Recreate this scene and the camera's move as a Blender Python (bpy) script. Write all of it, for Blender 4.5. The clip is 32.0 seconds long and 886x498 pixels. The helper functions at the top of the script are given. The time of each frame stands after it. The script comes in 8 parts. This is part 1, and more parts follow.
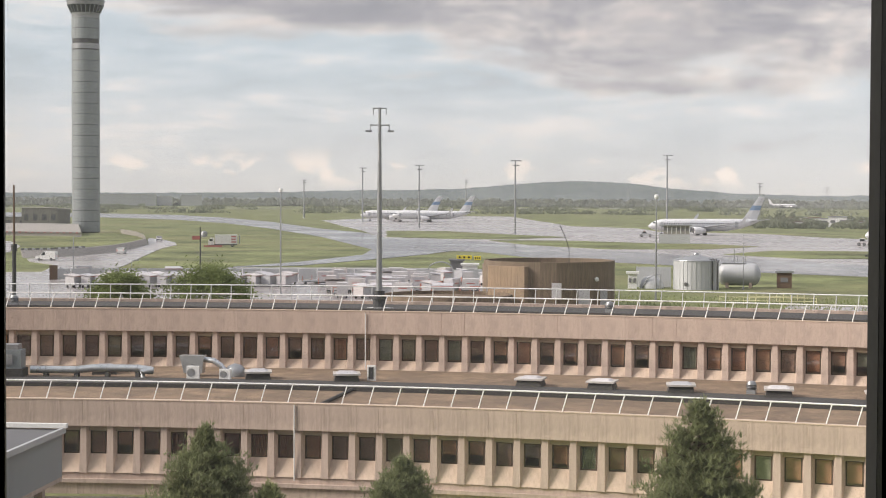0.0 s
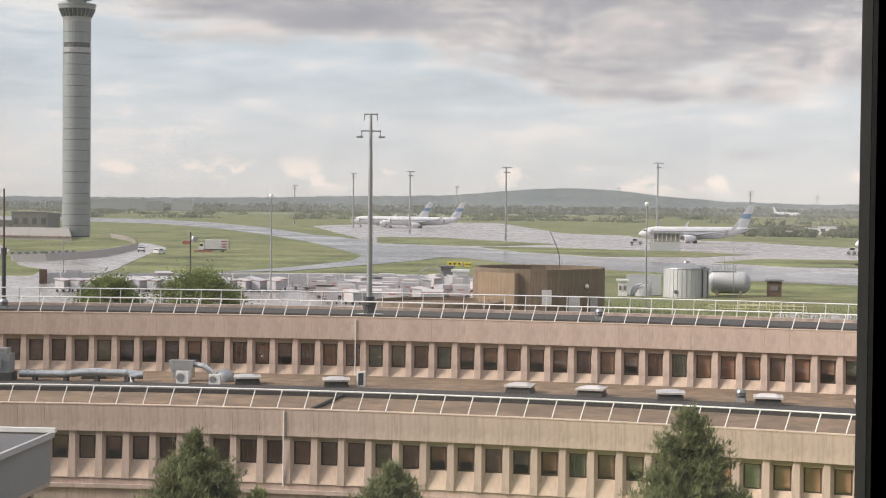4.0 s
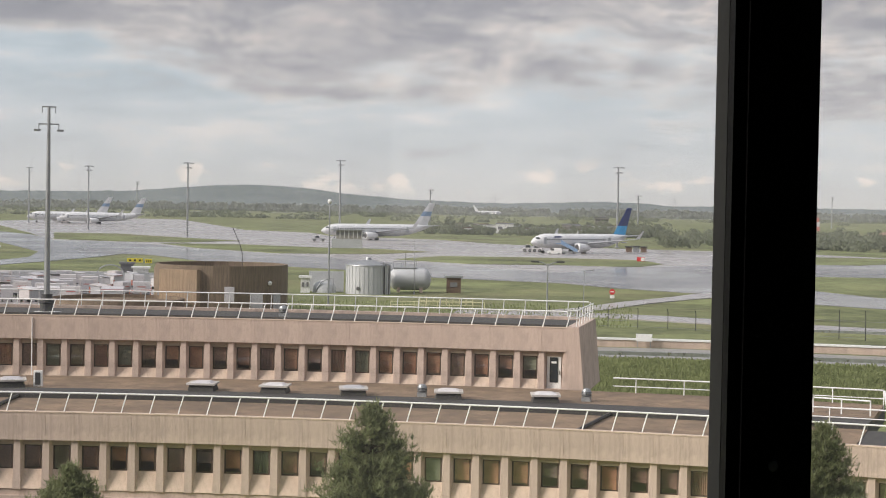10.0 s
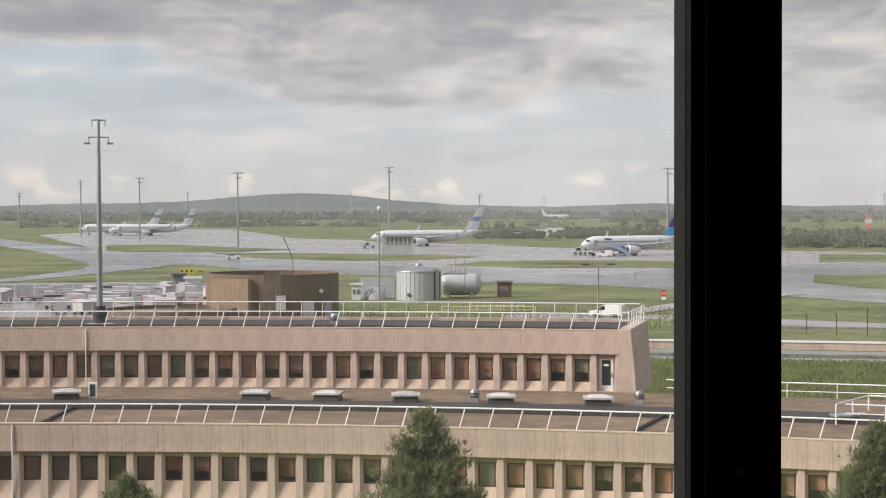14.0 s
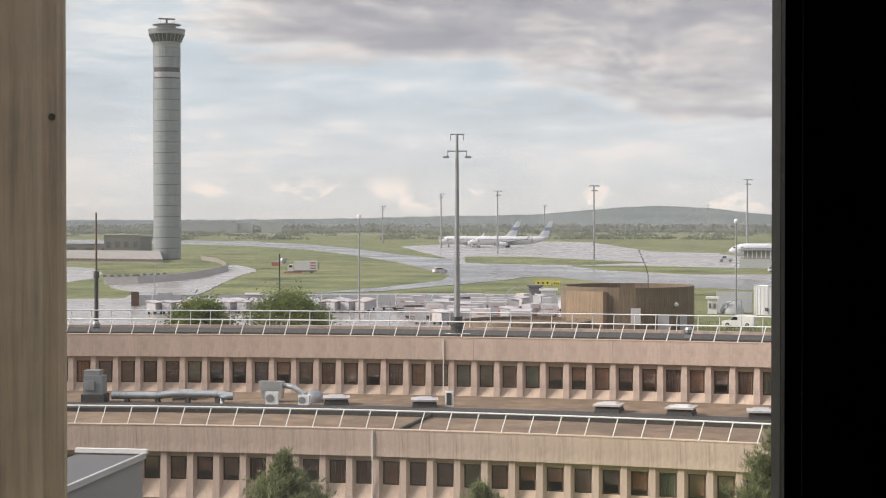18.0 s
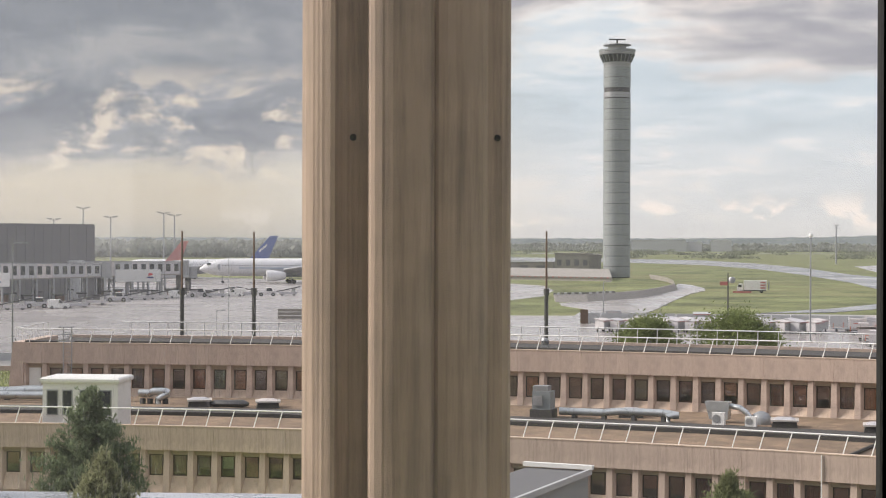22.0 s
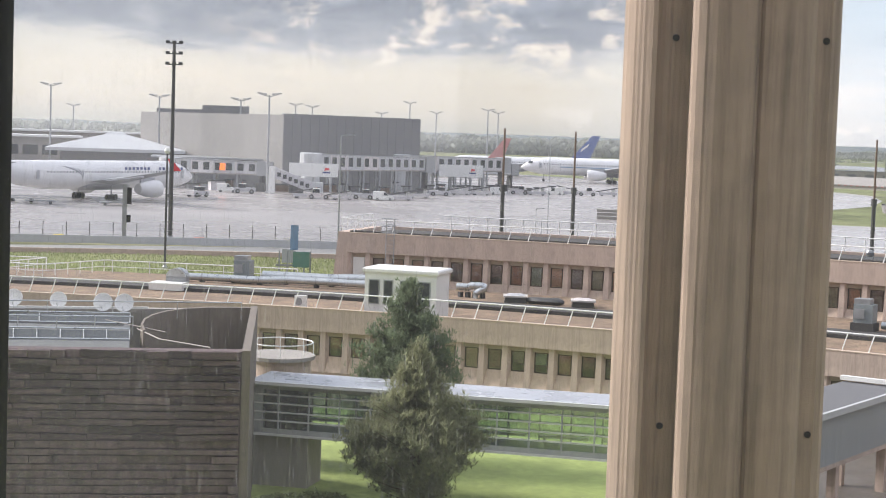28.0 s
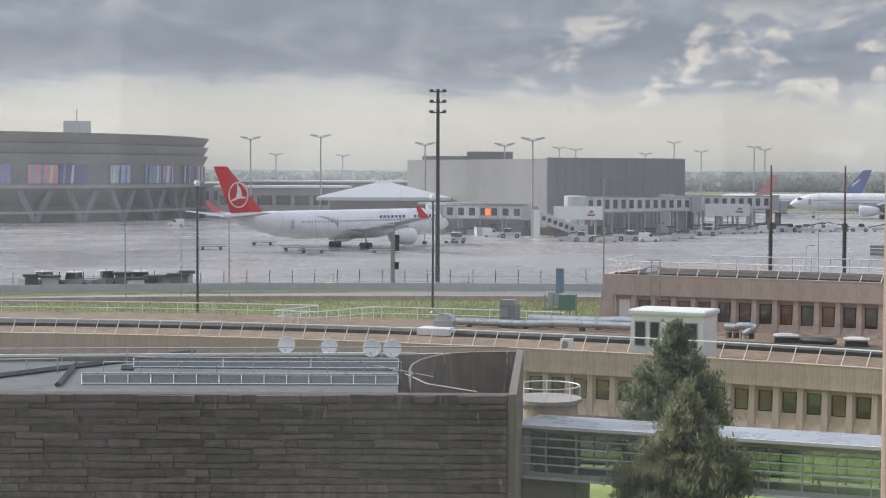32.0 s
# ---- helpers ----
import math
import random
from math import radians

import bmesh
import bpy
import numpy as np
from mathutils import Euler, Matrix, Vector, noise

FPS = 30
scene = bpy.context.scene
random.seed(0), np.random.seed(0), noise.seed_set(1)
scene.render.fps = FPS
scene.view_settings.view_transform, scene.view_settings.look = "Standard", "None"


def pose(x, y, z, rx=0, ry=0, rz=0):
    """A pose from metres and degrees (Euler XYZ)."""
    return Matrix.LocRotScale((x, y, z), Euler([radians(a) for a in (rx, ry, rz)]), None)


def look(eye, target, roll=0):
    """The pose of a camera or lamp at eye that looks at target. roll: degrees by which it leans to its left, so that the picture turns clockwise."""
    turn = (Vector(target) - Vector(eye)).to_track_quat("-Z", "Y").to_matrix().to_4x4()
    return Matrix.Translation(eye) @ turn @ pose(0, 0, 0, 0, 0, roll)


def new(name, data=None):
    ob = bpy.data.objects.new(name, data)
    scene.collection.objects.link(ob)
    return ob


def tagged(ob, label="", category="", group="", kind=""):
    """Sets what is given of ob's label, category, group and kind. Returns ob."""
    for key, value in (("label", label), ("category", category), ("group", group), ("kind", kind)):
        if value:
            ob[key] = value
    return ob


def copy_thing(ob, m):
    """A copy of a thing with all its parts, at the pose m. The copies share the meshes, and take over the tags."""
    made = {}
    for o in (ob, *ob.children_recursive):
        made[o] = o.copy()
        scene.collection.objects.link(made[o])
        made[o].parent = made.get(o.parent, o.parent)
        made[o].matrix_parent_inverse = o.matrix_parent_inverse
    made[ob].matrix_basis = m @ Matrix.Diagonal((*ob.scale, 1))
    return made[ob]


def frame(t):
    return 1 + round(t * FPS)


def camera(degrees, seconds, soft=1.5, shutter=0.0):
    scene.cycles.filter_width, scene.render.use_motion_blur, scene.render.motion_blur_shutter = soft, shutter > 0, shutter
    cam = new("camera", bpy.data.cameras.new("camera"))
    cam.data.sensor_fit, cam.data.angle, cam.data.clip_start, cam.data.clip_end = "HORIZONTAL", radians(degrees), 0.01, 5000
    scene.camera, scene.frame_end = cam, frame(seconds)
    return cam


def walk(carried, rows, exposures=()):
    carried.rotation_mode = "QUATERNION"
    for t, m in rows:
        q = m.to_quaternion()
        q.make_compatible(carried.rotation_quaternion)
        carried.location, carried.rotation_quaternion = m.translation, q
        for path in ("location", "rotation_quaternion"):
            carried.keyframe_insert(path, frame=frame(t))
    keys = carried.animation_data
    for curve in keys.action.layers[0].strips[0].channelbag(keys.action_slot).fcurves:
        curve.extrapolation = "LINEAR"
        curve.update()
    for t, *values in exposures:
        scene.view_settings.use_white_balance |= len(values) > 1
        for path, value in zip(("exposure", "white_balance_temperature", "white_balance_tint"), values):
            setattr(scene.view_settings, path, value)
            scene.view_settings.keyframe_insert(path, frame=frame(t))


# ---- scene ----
# Camera behind an upper window: it turns and drifts sideways along the glass.
EYE = 14.0
# seconds, east, north, bearing to the left of north, tilt up, lean
PATH = [
    (0, -0.269, -0.146, 15.46, -1.76, 0.24),
    (0.5, -0.269, -0.146, 15.35, -1.68, 0.33),
    (1, -0.269, -0.146, 15.28, -1.61, 0.39),
    (1.5, -0.269, -0.146, 15.27, -1.57, 0.39),
    (2, -0.269, -0.146, 15.28, -1.58, 0.39),
    (2.5, -0.269, -0.146, 15.34, -1.64, 0.44),
    (4.5, -0.269, -0.146, 15.05, -1.52, 0.59),
    (5, -0.269, -0.146, 14.94, -1.57, 0.51),
    (5.5, -0.269, -0.146, 14.71, -1.73, 0.50),
    (6, -0.273, -0.148, 14.47, -2.01, 0.25),
    (6.5, -0.283, -0.154, 14.22, -2.27, 0.22),
    (7, -0.283, -0.153, 13.39, -2.53, 0.10),
    (7.5, -0.282, -0.153, 12.19, -2.25, 0.28),
    (8, -0.302, -0.164, 9.67, -1.79, 0.45),
    (8.5, -0.332, -0.180, 7.83, -1.66, 0.61),
    (9, -0.343, -0.186, 6.35, -1.43, 0.74),
    (9.5, -0.344, -0.186, 5.09, -1.42, 0.94),
    (10, -0.345, -0.187, 4.36, -1.50, 1.03),
    (10.5, -0.343, -0.186, 3.37, -1.60, 1.00),
    (11, -0.341, -0.185, 2.67, -1.52, 0.89),
    (11.5, -0.339, -0.184, 2.35, -1.42, 0.80),
    (12, -0.337, -0.182, 2.40, -1.34, 0.54),
    (12.5, -0.333, -0.181, 2.77, -1.15, 0.29),
    (13, -0.330, -0.179, 3.38, -1.13, 0.18),
    (13.5, -0.321, -0.174, 4.45, -1.20, -0.04),
    (14, -0.306, -0.166, 6.07, -1.34, -0.15),
    (14.5, -0.287, -0.155, 7.66, -1.47, -0.28),
    (16.5, -0.274, -0.149, 11.10, -1.44, 0.17),
    (17, -0.245, -0.133, 13.72, -1.41, 0.21),
    (17.5, -0.214, -0.116, 16.66, -1.37, 0.16),
    (18, -0.203, -0.110, 18.14, -0.89, -0.02),
    (18.5, -0.202, -0.110, 19.97, -0.65, -0.03),
    (19, -0.171, -0.093, 22.32, -0.52, 0.10),
    (19.5, -0.137, -0.074, 24.31, -0.47, 0.28),
    (20, -0.128, -0.069, 25.14, -0.25, 0.34),
    (20.5, -0.136, -0.074, 26.13, -0.36, 0.50),
    (21, -0.137, -0.074, 27.98, -0.30, 0.51),
    (21.5, -0.111, -0.060, 30.31, -0.23, 0.50),
    (22, -0.083, -0.045, 33.33, -0.27, 0.15),
    (22.5, -0.063, -0.034, 36.22, -0.34, -0.12),
    (23, -0.044, -0.024, 38.66, -0.47, -0.39),
    (23.5, -0.043, -0.023, 40.33, -0.63, -0.36),
    (24, -0.039, -0.021, 41.04, -0.69, -0.27),
    (24.5, -0.036, -0.020, 40.65, -0.95, -0.19),
    (26.5, -0.089, -0.014, 38.91, -2.11, 0.40),
    (27, -0.083, 0.012, 39.66, -2.79, 0.91),
    (27.5, -0.099, 0.060, 42.50, -3.27, 1.45),
    (28, -0.116, 0.108, 44.12, -3.85, 1.95),
    (28.5, -0.084, 0.153, 45.90, -4.79, 2.19),
    (29, -0.052, 0.199, 48.23, -4.59, 1.94),
    (29.5, -0.041, 0.205, 48.88, -4.36, 1.53),
    (30, -0.045, 0.203, 49.53, -3.51, 1.02),
    (30.5, -0.045, 0.203, 50.07, -3.25, 0.52),
    (31, -0.045, 0.203, 51.61, -2.75, 0.21),
    (31.5, -0.046, 0.203, 51.56, -2.66, 0.18),
    (32, -0.046, 0.203, 53.20, -2.56, 0.19),
]
# seconds, bearing, distance
CAR_A = [(0, 26.31, 412), (1, 26.13, 420), (2, 25.93, 426), (4.6, 24.38, 451), (5, 24.07, 454), (6, 23.32, 454), (8, 21.69, 458), (9, 20.64, 466), (12, 16.44, 479), (13, 14.84, 482), (17, 8.4, 486), (21, 3.0, 470), (32, -16, 455)]
CAR_B = [(0, 25.06, 530), (1, 25.05, 509), (2, 25.11, 494), (4.6, 25.41, 458), (6, 25.58, 450), (7, 25.68, 442), (10, 26.6, 390), (13, 28.4, 345), (17, 31.5, 328), (21, 34.5, 332), (32, 34.6, 332)]
VAN_A = [(0, 28.76, 371), (1, 29.61, 373), (2, 30.5, 373), (5, 33.2, 370), (8, 35.5, 365), (32, 35.6, 365)]
CAR_C = [(0, 27.6, 705), (8, 27.55, 702), (12, 25.9, 585), (14, 24.0, 498), (15.5, 21.8, 470), (17, 19.62, 464), (18, 18.27, 468), (19, 16.87, 477), (20, 15.24, 488), (22, 11.9, 488), (26, 5.0, 474), (32, -4.0, 458)]
VAN_B = [(0, -30, 262), (6, -16.4, 232), (8, -12, 224), (9.5, -8.4, 220), (11.5, -4.01, 216), (13, -1.21, 216), (15, 2.4, 221), (17, 6.2, 226), (19, 10.4, 230), (20, 12.0, 231), (32, 12.1, 231)]
# seconds, stops, kelvin, tint
LENS_GAIN = [(0, 0.2, 6550, 14), (6, 0.2, 6550, 14), (7, 0.15, 6550, 14), (8, 0.10, 6520, 14), (10, 0.0, 6420, 13), (11, 0.03, 6420, 13), (14, 0.05, 6450, 13), (17, 0.1, 6480, 14), (18, 0.23, 6500, 14), (19, 0.17, 6500, 14), (22, 0.28, 6500, 14), (23, 0.33, 6500, 14), (25, 0.44, 6320, 14), (27, 0.52, 6250, 14), (28, 0.62, 6120, 14), (29.5, 0.60, 6020, 12), (31, 0.40, 5930, 12), (32, 0.20, 5900, 11)]
cam = camera(29.47, 32.0, soft=1.05)
walk(cam, [(t, Matrix.Translation((x, y, EYE)) @ pose(0, 0, 0, 90 + p, 0, b) @ pose(0, 0, 0, 0, 0, r))
           for t, x, y, b, p, r in PATH],
     exposures=LENS_GAIN)

# ---- light: thin overcast, low sun on the left behind cloud ----
SUN_BEARING, SUN_UP = 115.0, 30.0
world = bpy.data.worlds.new("world")
scene.world = world
world.use_nodes = True


def nd(tree, kind, **values):
    n = tree.nodes.new(kind)
    for key, value in values.items():
        n.inputs[key.replace("_", " ")].default_value = value
    return n


def ramp(tree, stops, fac):
    n = tree.nodes.new("ShaderNodeValToRGB")
    el = n.color_ramp.elements
    while len(el) < len(stops):
        el.new(0.5)
    for e, (p, c) in zip(el, stops):
        e.position, e.color = p, (*c, 1) if len(c) == 3 else c
    tree.links.new(fac, n.inputs[0])
    return n


def mathn(tree, op, a, b=None, clamp=False):
    n = tree.nodes.new("ShaderNodeMath")
    n.operation, n.use_clamp = op, clamp
    for i, v in enumerate((a, b)):
        if v is None:
            continue
        if isinstance(v, (int, float)):
            n.inputs[i].default_value = v
        else:
            tree.links.new(v, n.inputs[i])
    return n.outputs[0]


def mixc(tree, fac, a, b, blend="MIX"):
    n = tree.nodes.new("ShaderNodeMix")
    n.data_type, n.blend_type = "RGBA", blend
    for sock, v in ((n.inputs[0], fac), (n.inputs[6], a), (n.inputs[7], b)):
        if isinstance(v, (int, float)):
            sock.default_value = v
        elif isinstance(v, tuple):
            sock.default_value = (*v, 1)
        else:
            tree.links.new(v, sock)
    return n.outputs[2]


def build_sky():
    t = world.node_tree
    t.nodes.clear()
    sky = t.nodes.new("ShaderNodeTexSky")
    sky.sky_type, sky.sun_disc = "NISHITA", False
    sky.sun_elevation, sky.sun_rotation = radians(SUN_UP), radians(-SUN_BEARING)
    co = t.nodes.new("ShaderNodeTexCoord")
    sep = t.nodes.new("ShaderNodeSeparateXYZ")
    t.links.new(co.outputs["Generated"], sep.inputs[0])
    up = sep.outputs[2]
    az = mathn(t, "ARCTAN2", mathn(t, "MULTIPLY", sep.outputs[0], -1.0), sep.outputs[1])

    def cloud_noise(kx, kz, off, detail, rough, dist, da=0.0, du=0.0):
        comb = t.nodes.new("ShaderNodeCombineXYZ")
        t.links.new(mathn(t, "MULTIPLY", mathn(t, "ADD", az, da), kx), comb.inputs[0])
        t.links.new(mathn(t, "MULTIPLY", mathn(t, "ADD", up, du), kz), comb.inputs[1])
        comb.inputs[2].default_value = off
        n = nd(t, "ShaderNodeTexNoise", Scale=1.0, Detail=detail, Roughness=rough, Distortion=dist)
        t.links.new(comb.outputs[0], n.inputs["Vector"])
        return n.outputs[0]

    def relief(kx, kz, off, detail, rough, dist, da, du):
        """How a cloud's swelling faces the sun: its thickness less that a little towards the light."""
        return mathn(t, "SUBTRACT", cloud_noise(kx, kz, off, detail, rough, dist), cloud_noise(kx, kz, off, detail, rough, dist, da, du))
    heavy = cloud_noise(5.5, 22.0, 3.7, 14.0, 0.66, 0.3)
    wisps = cloud_noise(5.0, 34.0, 8.1, 12.0, 0.64, 0.3)
    fine = cloud_noise(24.0, 110.0, 5.2, 10.0, 0.66, 0.4)
    puffs = cloud_noise(34.0, 62.0, 1.3, 7.0, 0.55, 0.2)
    heads = cloud_noise(24.0, 44.0, 6.6, 10.0, 0.58, 0.3)
    head_lit = relief(24.0, 44.0, 6.6, 10.0, 0.58, 0.3, 0.008, 0.008)
    west = ramp(t, [(0.50, (0, 0, 0)), (0.72, (1, 1, 1))], az)
    # open sky between the clouds: Nishita paled by high haze, creamy towards the rim
    clear = mixc(t, 0.80, mixc(t, 1.0, sky.outputs[0], (0.09, 0.09, 0.09), "MULTIPLY"), (0.55, 0.65, 0.71))
    rim_e = ramp(t, [(0.0, (0.64, 0.625, 0.59)), (0.3, (0.68, 0.675, 0.65)), (0.6, (0.68, 0.69, 0.685)), (1.0, (0.56, 0.65, 0.705))], mathn(t, "MULTIPLY", up, 12.0))
    rim_w = ramp(t, [(0.0, (0.39, 0.37, 0.31)), (0.2, (0.56, 0.49, 0.365)), (0.42, (0.62, 0.535, 0.385)), (0.8, (0.48, 0.445, 0.365))], mathn(t, "MULTIPLY", up, 12.0))
    rim = mixc(t, west.outputs[0], rim_e.outputs[0], rim_w.outputs[0])
    base = mixc(t, ramp(t, [(0.05, (1, 1, 1)), (0.10, (0.2,) * 3)], up).outputs[0], clear, rim)
    # broad soft streaks with a little fine structure in them
    ws = mathn(t, "ADD", mathn(t, "MULTIPLY", wisps, 0.62), mathn(t, "MULTIPLY", fine, 0.38))
    wm = ramp(t, [(0.36, (0.38, 0.40, 0.42)), (0.45, (0.51, 0.57, 0.60)), (0.53, (0.62, 0.665, 0.68)), (0.60, (0.86, 0.82, 0.76))], ws)
    base = mixc(t, ramp(t, [(0.0, (0.05,) * 3), (0.025, (0.35,) * 3), (0.05, (0.62,) * 3)], up).outputs[0], base, mixc(t, mathn(t, "MULTIPLY", west.outputs[0], 0.6), wm.outputs[0], rim_w.outputs[0]))
    # low cumulus heads catching the sun
    pm = ramp(t, [(0.555, (0, 0, 0)), (0.63, (1, 1, 1))], puffs)
    pz = ramp(t, [(0.005, (0, 0, 0)), (0.011, (1, 1, 1)), (0.020, (0.9,) * 3), (0.030, (0, 0, 0))], up)
    base = mixc(t, mathn(t, "MULTIPLY", mathn(t, "MULTIPLY", pm.outputs[0], pz.outputs[0]), mathn(t, "SUBTRACT", 0.8, mathn(t, "MULTIPLY", west.outputs[0], 0.7))), base, (0.96, 0.86, 0.75))
    # heavy grey bank: sinks lower towards the west
    edge = ramp(t, [(0.0, (0.30,) * 3), (0.26, (0.37,) * 3), (0.40, (0.52,) * 3), (0.50, (0.66,) * 3), (0.68, (0.22,) * 3), (0.86, (0.19,) * 3), (1.0, (0.215,) * 3)], az)
    v = mathn(t, "ADD", mathn(t, "MULTIPLY", mathn(t, "SUBTRACT", mathn(t, "MULTIPLY", up, 5.0), edge.outputs[0]), mathn(t, "ADD", mathn(t, "MULTIPLY", west.outputs[0], 2.0), 1.5)), mathn(t, "MULTIPLY", mathn(t, "SUBTRACT", heavy, 0.5), mathn(t, "SUBTRACT", 1.6, mathn(t, "MULTIPLY", west.outputs[0], 0.6))))
    hm = ramp(t, [(0.02, (0, 0, 0)), (0.22, (1, 1, 1))], mathn(t, "ADD", v, 0.06))
    hc_e = ramp(t, [(0.0, (0.74, 0.70, 0.65)), (0.14, (0.56, 0.54, 0.53)), (0.32, (0.41, 0.405, 0.42)), (0.6, (0.31, 0.315, 0.34))], v)
    hc_w = ramp(t, [(0.0, (0.48, 0.45, 0.37)), (0.10, (0.35, 0.355, 0.35)), (0.25, (0.228, 0.245, 0.268)), (0.55, (0.176, 0.196, 0.225)), (0.9, (0.23, 0.249, 0.274))], v)
    billow = mathn(t, "ADD", mathn(t, "MULTIPLY", relief(15.0, 34.0, 9.4, 12.0, 0.60, 0.6, 0.014, 0.010), 1.5), mathn(t, "MULTIPLY", cloud_noise(8.0, 26.0, 2.2, 10.0, 0.60, 0.6), 1.0))
    hcol = mixc(t, 0.72, mixc(t, west.outputs[0], hc_e.outputs[0], hc_w.outputs[0]), ramp(t, [(0.26, (0.80, 0.82, 0.85)), (0.50, (1.0, 1.0, 1.0)), (0.68, (1.30, 1.26, 1.19)), (0.82, (1.62, 1.50, 1.36))], billow).outputs[0], "MULTIPLY")
    final = mixc(t, mathn(t, "MULTIPLY", hm.outputs[0], 0.94), base, hcol)
    # sunlit cumulus rising in front of the western bank
    hz = ramp(t, [(0.030, (0, 0, 0)), (0.050, (1, 1, 1)), (0.085, (0.8,) * 3), (0.105, (0, 0, 0))], up)
    ha = ramp(t, [(0.60, (0, 0, 0)), (0.68, (1, 1, 1)), (0.84, (0.9,) * 3), (0.92, (0, 0, 0))], az)
    hh = ramp(t, [(0.47, (0, 0, 0)), (0.58, (1, 1, 1))], heads)
    hcl = ramp(t, [(0.36, (0.30, 0.32, 0.35)), (0.48, (0.42, 0.42, 0.42)), (0.60, (0.62, 0.56, 0.47)), (0.76, (0.86, 0.74, 0.58))], mathn(t, "ADD", mathn(t, "MULTIPLY", head_lit, 2.2), 0.5))
    final = mixc(t, mathn(t, "MULTIPLY", mathn(t, "MULTIPLY", hz.outputs[0], ha.outputs[0]), mathn(t, "MULTIPLY", hh.outputs[0], 0.75)), final, hcl.outputs[0])
    # an overcast sky is brighter overhead than at its rim
    lift = ramp(t, [(0.16, (1.0,) * 3), (0.75, (2.3,) * 3)], up)
    bg = nd(t, "ShaderNodeBackground", Strength=1.0)
    t.links.new(mixc(t, 1.0, final, lift.outputs[0], "MULTIPLY"), bg.inputs[0])
    out = t.nodes.new("ShaderNodeOutputWorld")
    t.links.new(bg.outputs[0], out.inputs[0])


build_sky()
sun = new("sun", bpy.data.lights.new("sun", "SUN"))
sun.data.energy, sun.data.angle, sun.data.color = 4.6, radians(22), (1.0, 0.93, 0.83)
sun.matrix_world = look((-math.sin(radians(SUN_BEARING)) * 50, math.cos(radians(SUN_BEARING)) * 50, 50 * math.tan(radians(SUN_UP))), (0, 0, 0))
scene.view_settings.exposure = 0.0


# ---- materials ----
def mat(name, col, rough=0.7, metal=0.0, var=0.25, scale=1.5, fine=18.0, bump=0.15, random_by=0.0, streak=0.0, spec=0.5, stain_sheen=None, palette=None):
    """Procedural surface: two scales of tone, fine relief, optional vertical streaks and piece-to-piece change."""
    m = bpy.data.materials.new(name)
    m.use_nodes = True
    t = m.node_tree
    b = t.nodes["Principled BSDF"]
    co = t.nodes.new("ShaderNodeTexCoord").outputs["Object"]
    n1 = nd(t, "ShaderNodeTexNoise", Scale=scale, Detail=5.0, Roughness=0.6)
    n2 = nd(t, "ShaderNodeTexNoise", Scale=fine, Detail=4.0, Roughness=0.6)
    t.links.new(co, n1.inputs["Vector"])
    t.links.new(co, n2.inputs["Vector"])
    base = (*col,)
    if palette:
        info = t.nodes.new("ShaderNodeObjectInfo")
        pr = ramp(t, [(i / len(palette), c) for i, c in enumerate(palette)], info.outputs["Random"])
        pr.color_ramp.interpolation = "CONSTANT"
        base = pr.outputs[0]
    tone = mathn(t, "ADD", mathn(t, "MULTIPLY", n1.outputs[0], 0.65), mathn(t, "MULTIPLY", n2.outputs[0], 0.35))
    mul = ramp(t, [(0.3, (1 - var,) * 3), (0.7, (1 + var,) * 3)], tone)
    c = mixc(t, 1.0, base, mul.outputs[0], "MULTIPLY")
    if random_by:
        info = t.nodes.new("ShaderNodeObjectInfo")
        rr = ramp(t, [(0.0, (1 - random_by,) * 3), (1.0, (1 + random_by,) * 3)], info.outputs["Random"])
        c = mixc(t, 1.0, c, rr.outputs[0], "MULTIPLY")
    if streak:
        mp = t.nodes.new("ShaderNodeMapping")
        mp.inputs["Scale"].default_value = (6.0, 6.0, 0.25)
        t.links.new(co, mp.inputs[0])
        n3 = nd(t, "ShaderNodeTexNoise", Scale=1.0, Detail=4.0, Roughness=0.65)
        t.links.new(mp.outputs[0], n3.inputs["Vector"])
        sr = ramp(t, [(0.45, (1, 1, 1)), (0.75, (1 - streak,) * 3)], n3.outputs[0])
        c = mixc(t, 1.0, c, sr.outputs[0], "MULTIPLY")
    if stain_sheen:
        n4 = nd(t, "ShaderNodeTexNoise", Scale=stain_sheen[1], Detail=6.0, Roughness=0.7)
        t.links.new(co, n4.inputs["Vector"])
        sm = ramp(t, [(0.5, (0, 0, 0)), (0.62, (1, 1, 1))], n4.outputs[0])
        c = mixc(t, mathn(t, "MULTIPLY", sm.outputs[0], stain_sheen[2]), c, stain_sheen[0])
    t.links.new(c, b.inputs["Base Color"])
    rg = ramp(t, [(0.3, (max(rough - 0.12, 0.02),) * 3), (0.7, (min(rough + 0.12, 1),) * 3)], n1.outputs[0])
    t.links.new(rg.outputs[0], b.inputs["Roughness"])
    b.inputs["Metallic"].default_value = metal
    b.inputs["Specular IOR Level"].default_value = spec
    if bump:
        bp = nd(t, "ShaderNodeBump", Strength=bump, Distance=0.03)
        t.links.new(n2.outputs[0], bp.inputs["Height"])
        t.links.new(bp.outputs[0], b.inputs["Normal"])
    return m


def glow(name, col, power):
    m = bpy.data.materials.new(name)
    m.use_nodes = True
    b = m.node_tree.nodes["Principled BSDF"]
    b.inputs["Base Color"].default_value = (*col, 1)
    b.inputs["Emission Color"].default_value = (*col, 1)
    b.inputs["Emission Strength"].default_value = power
    return m


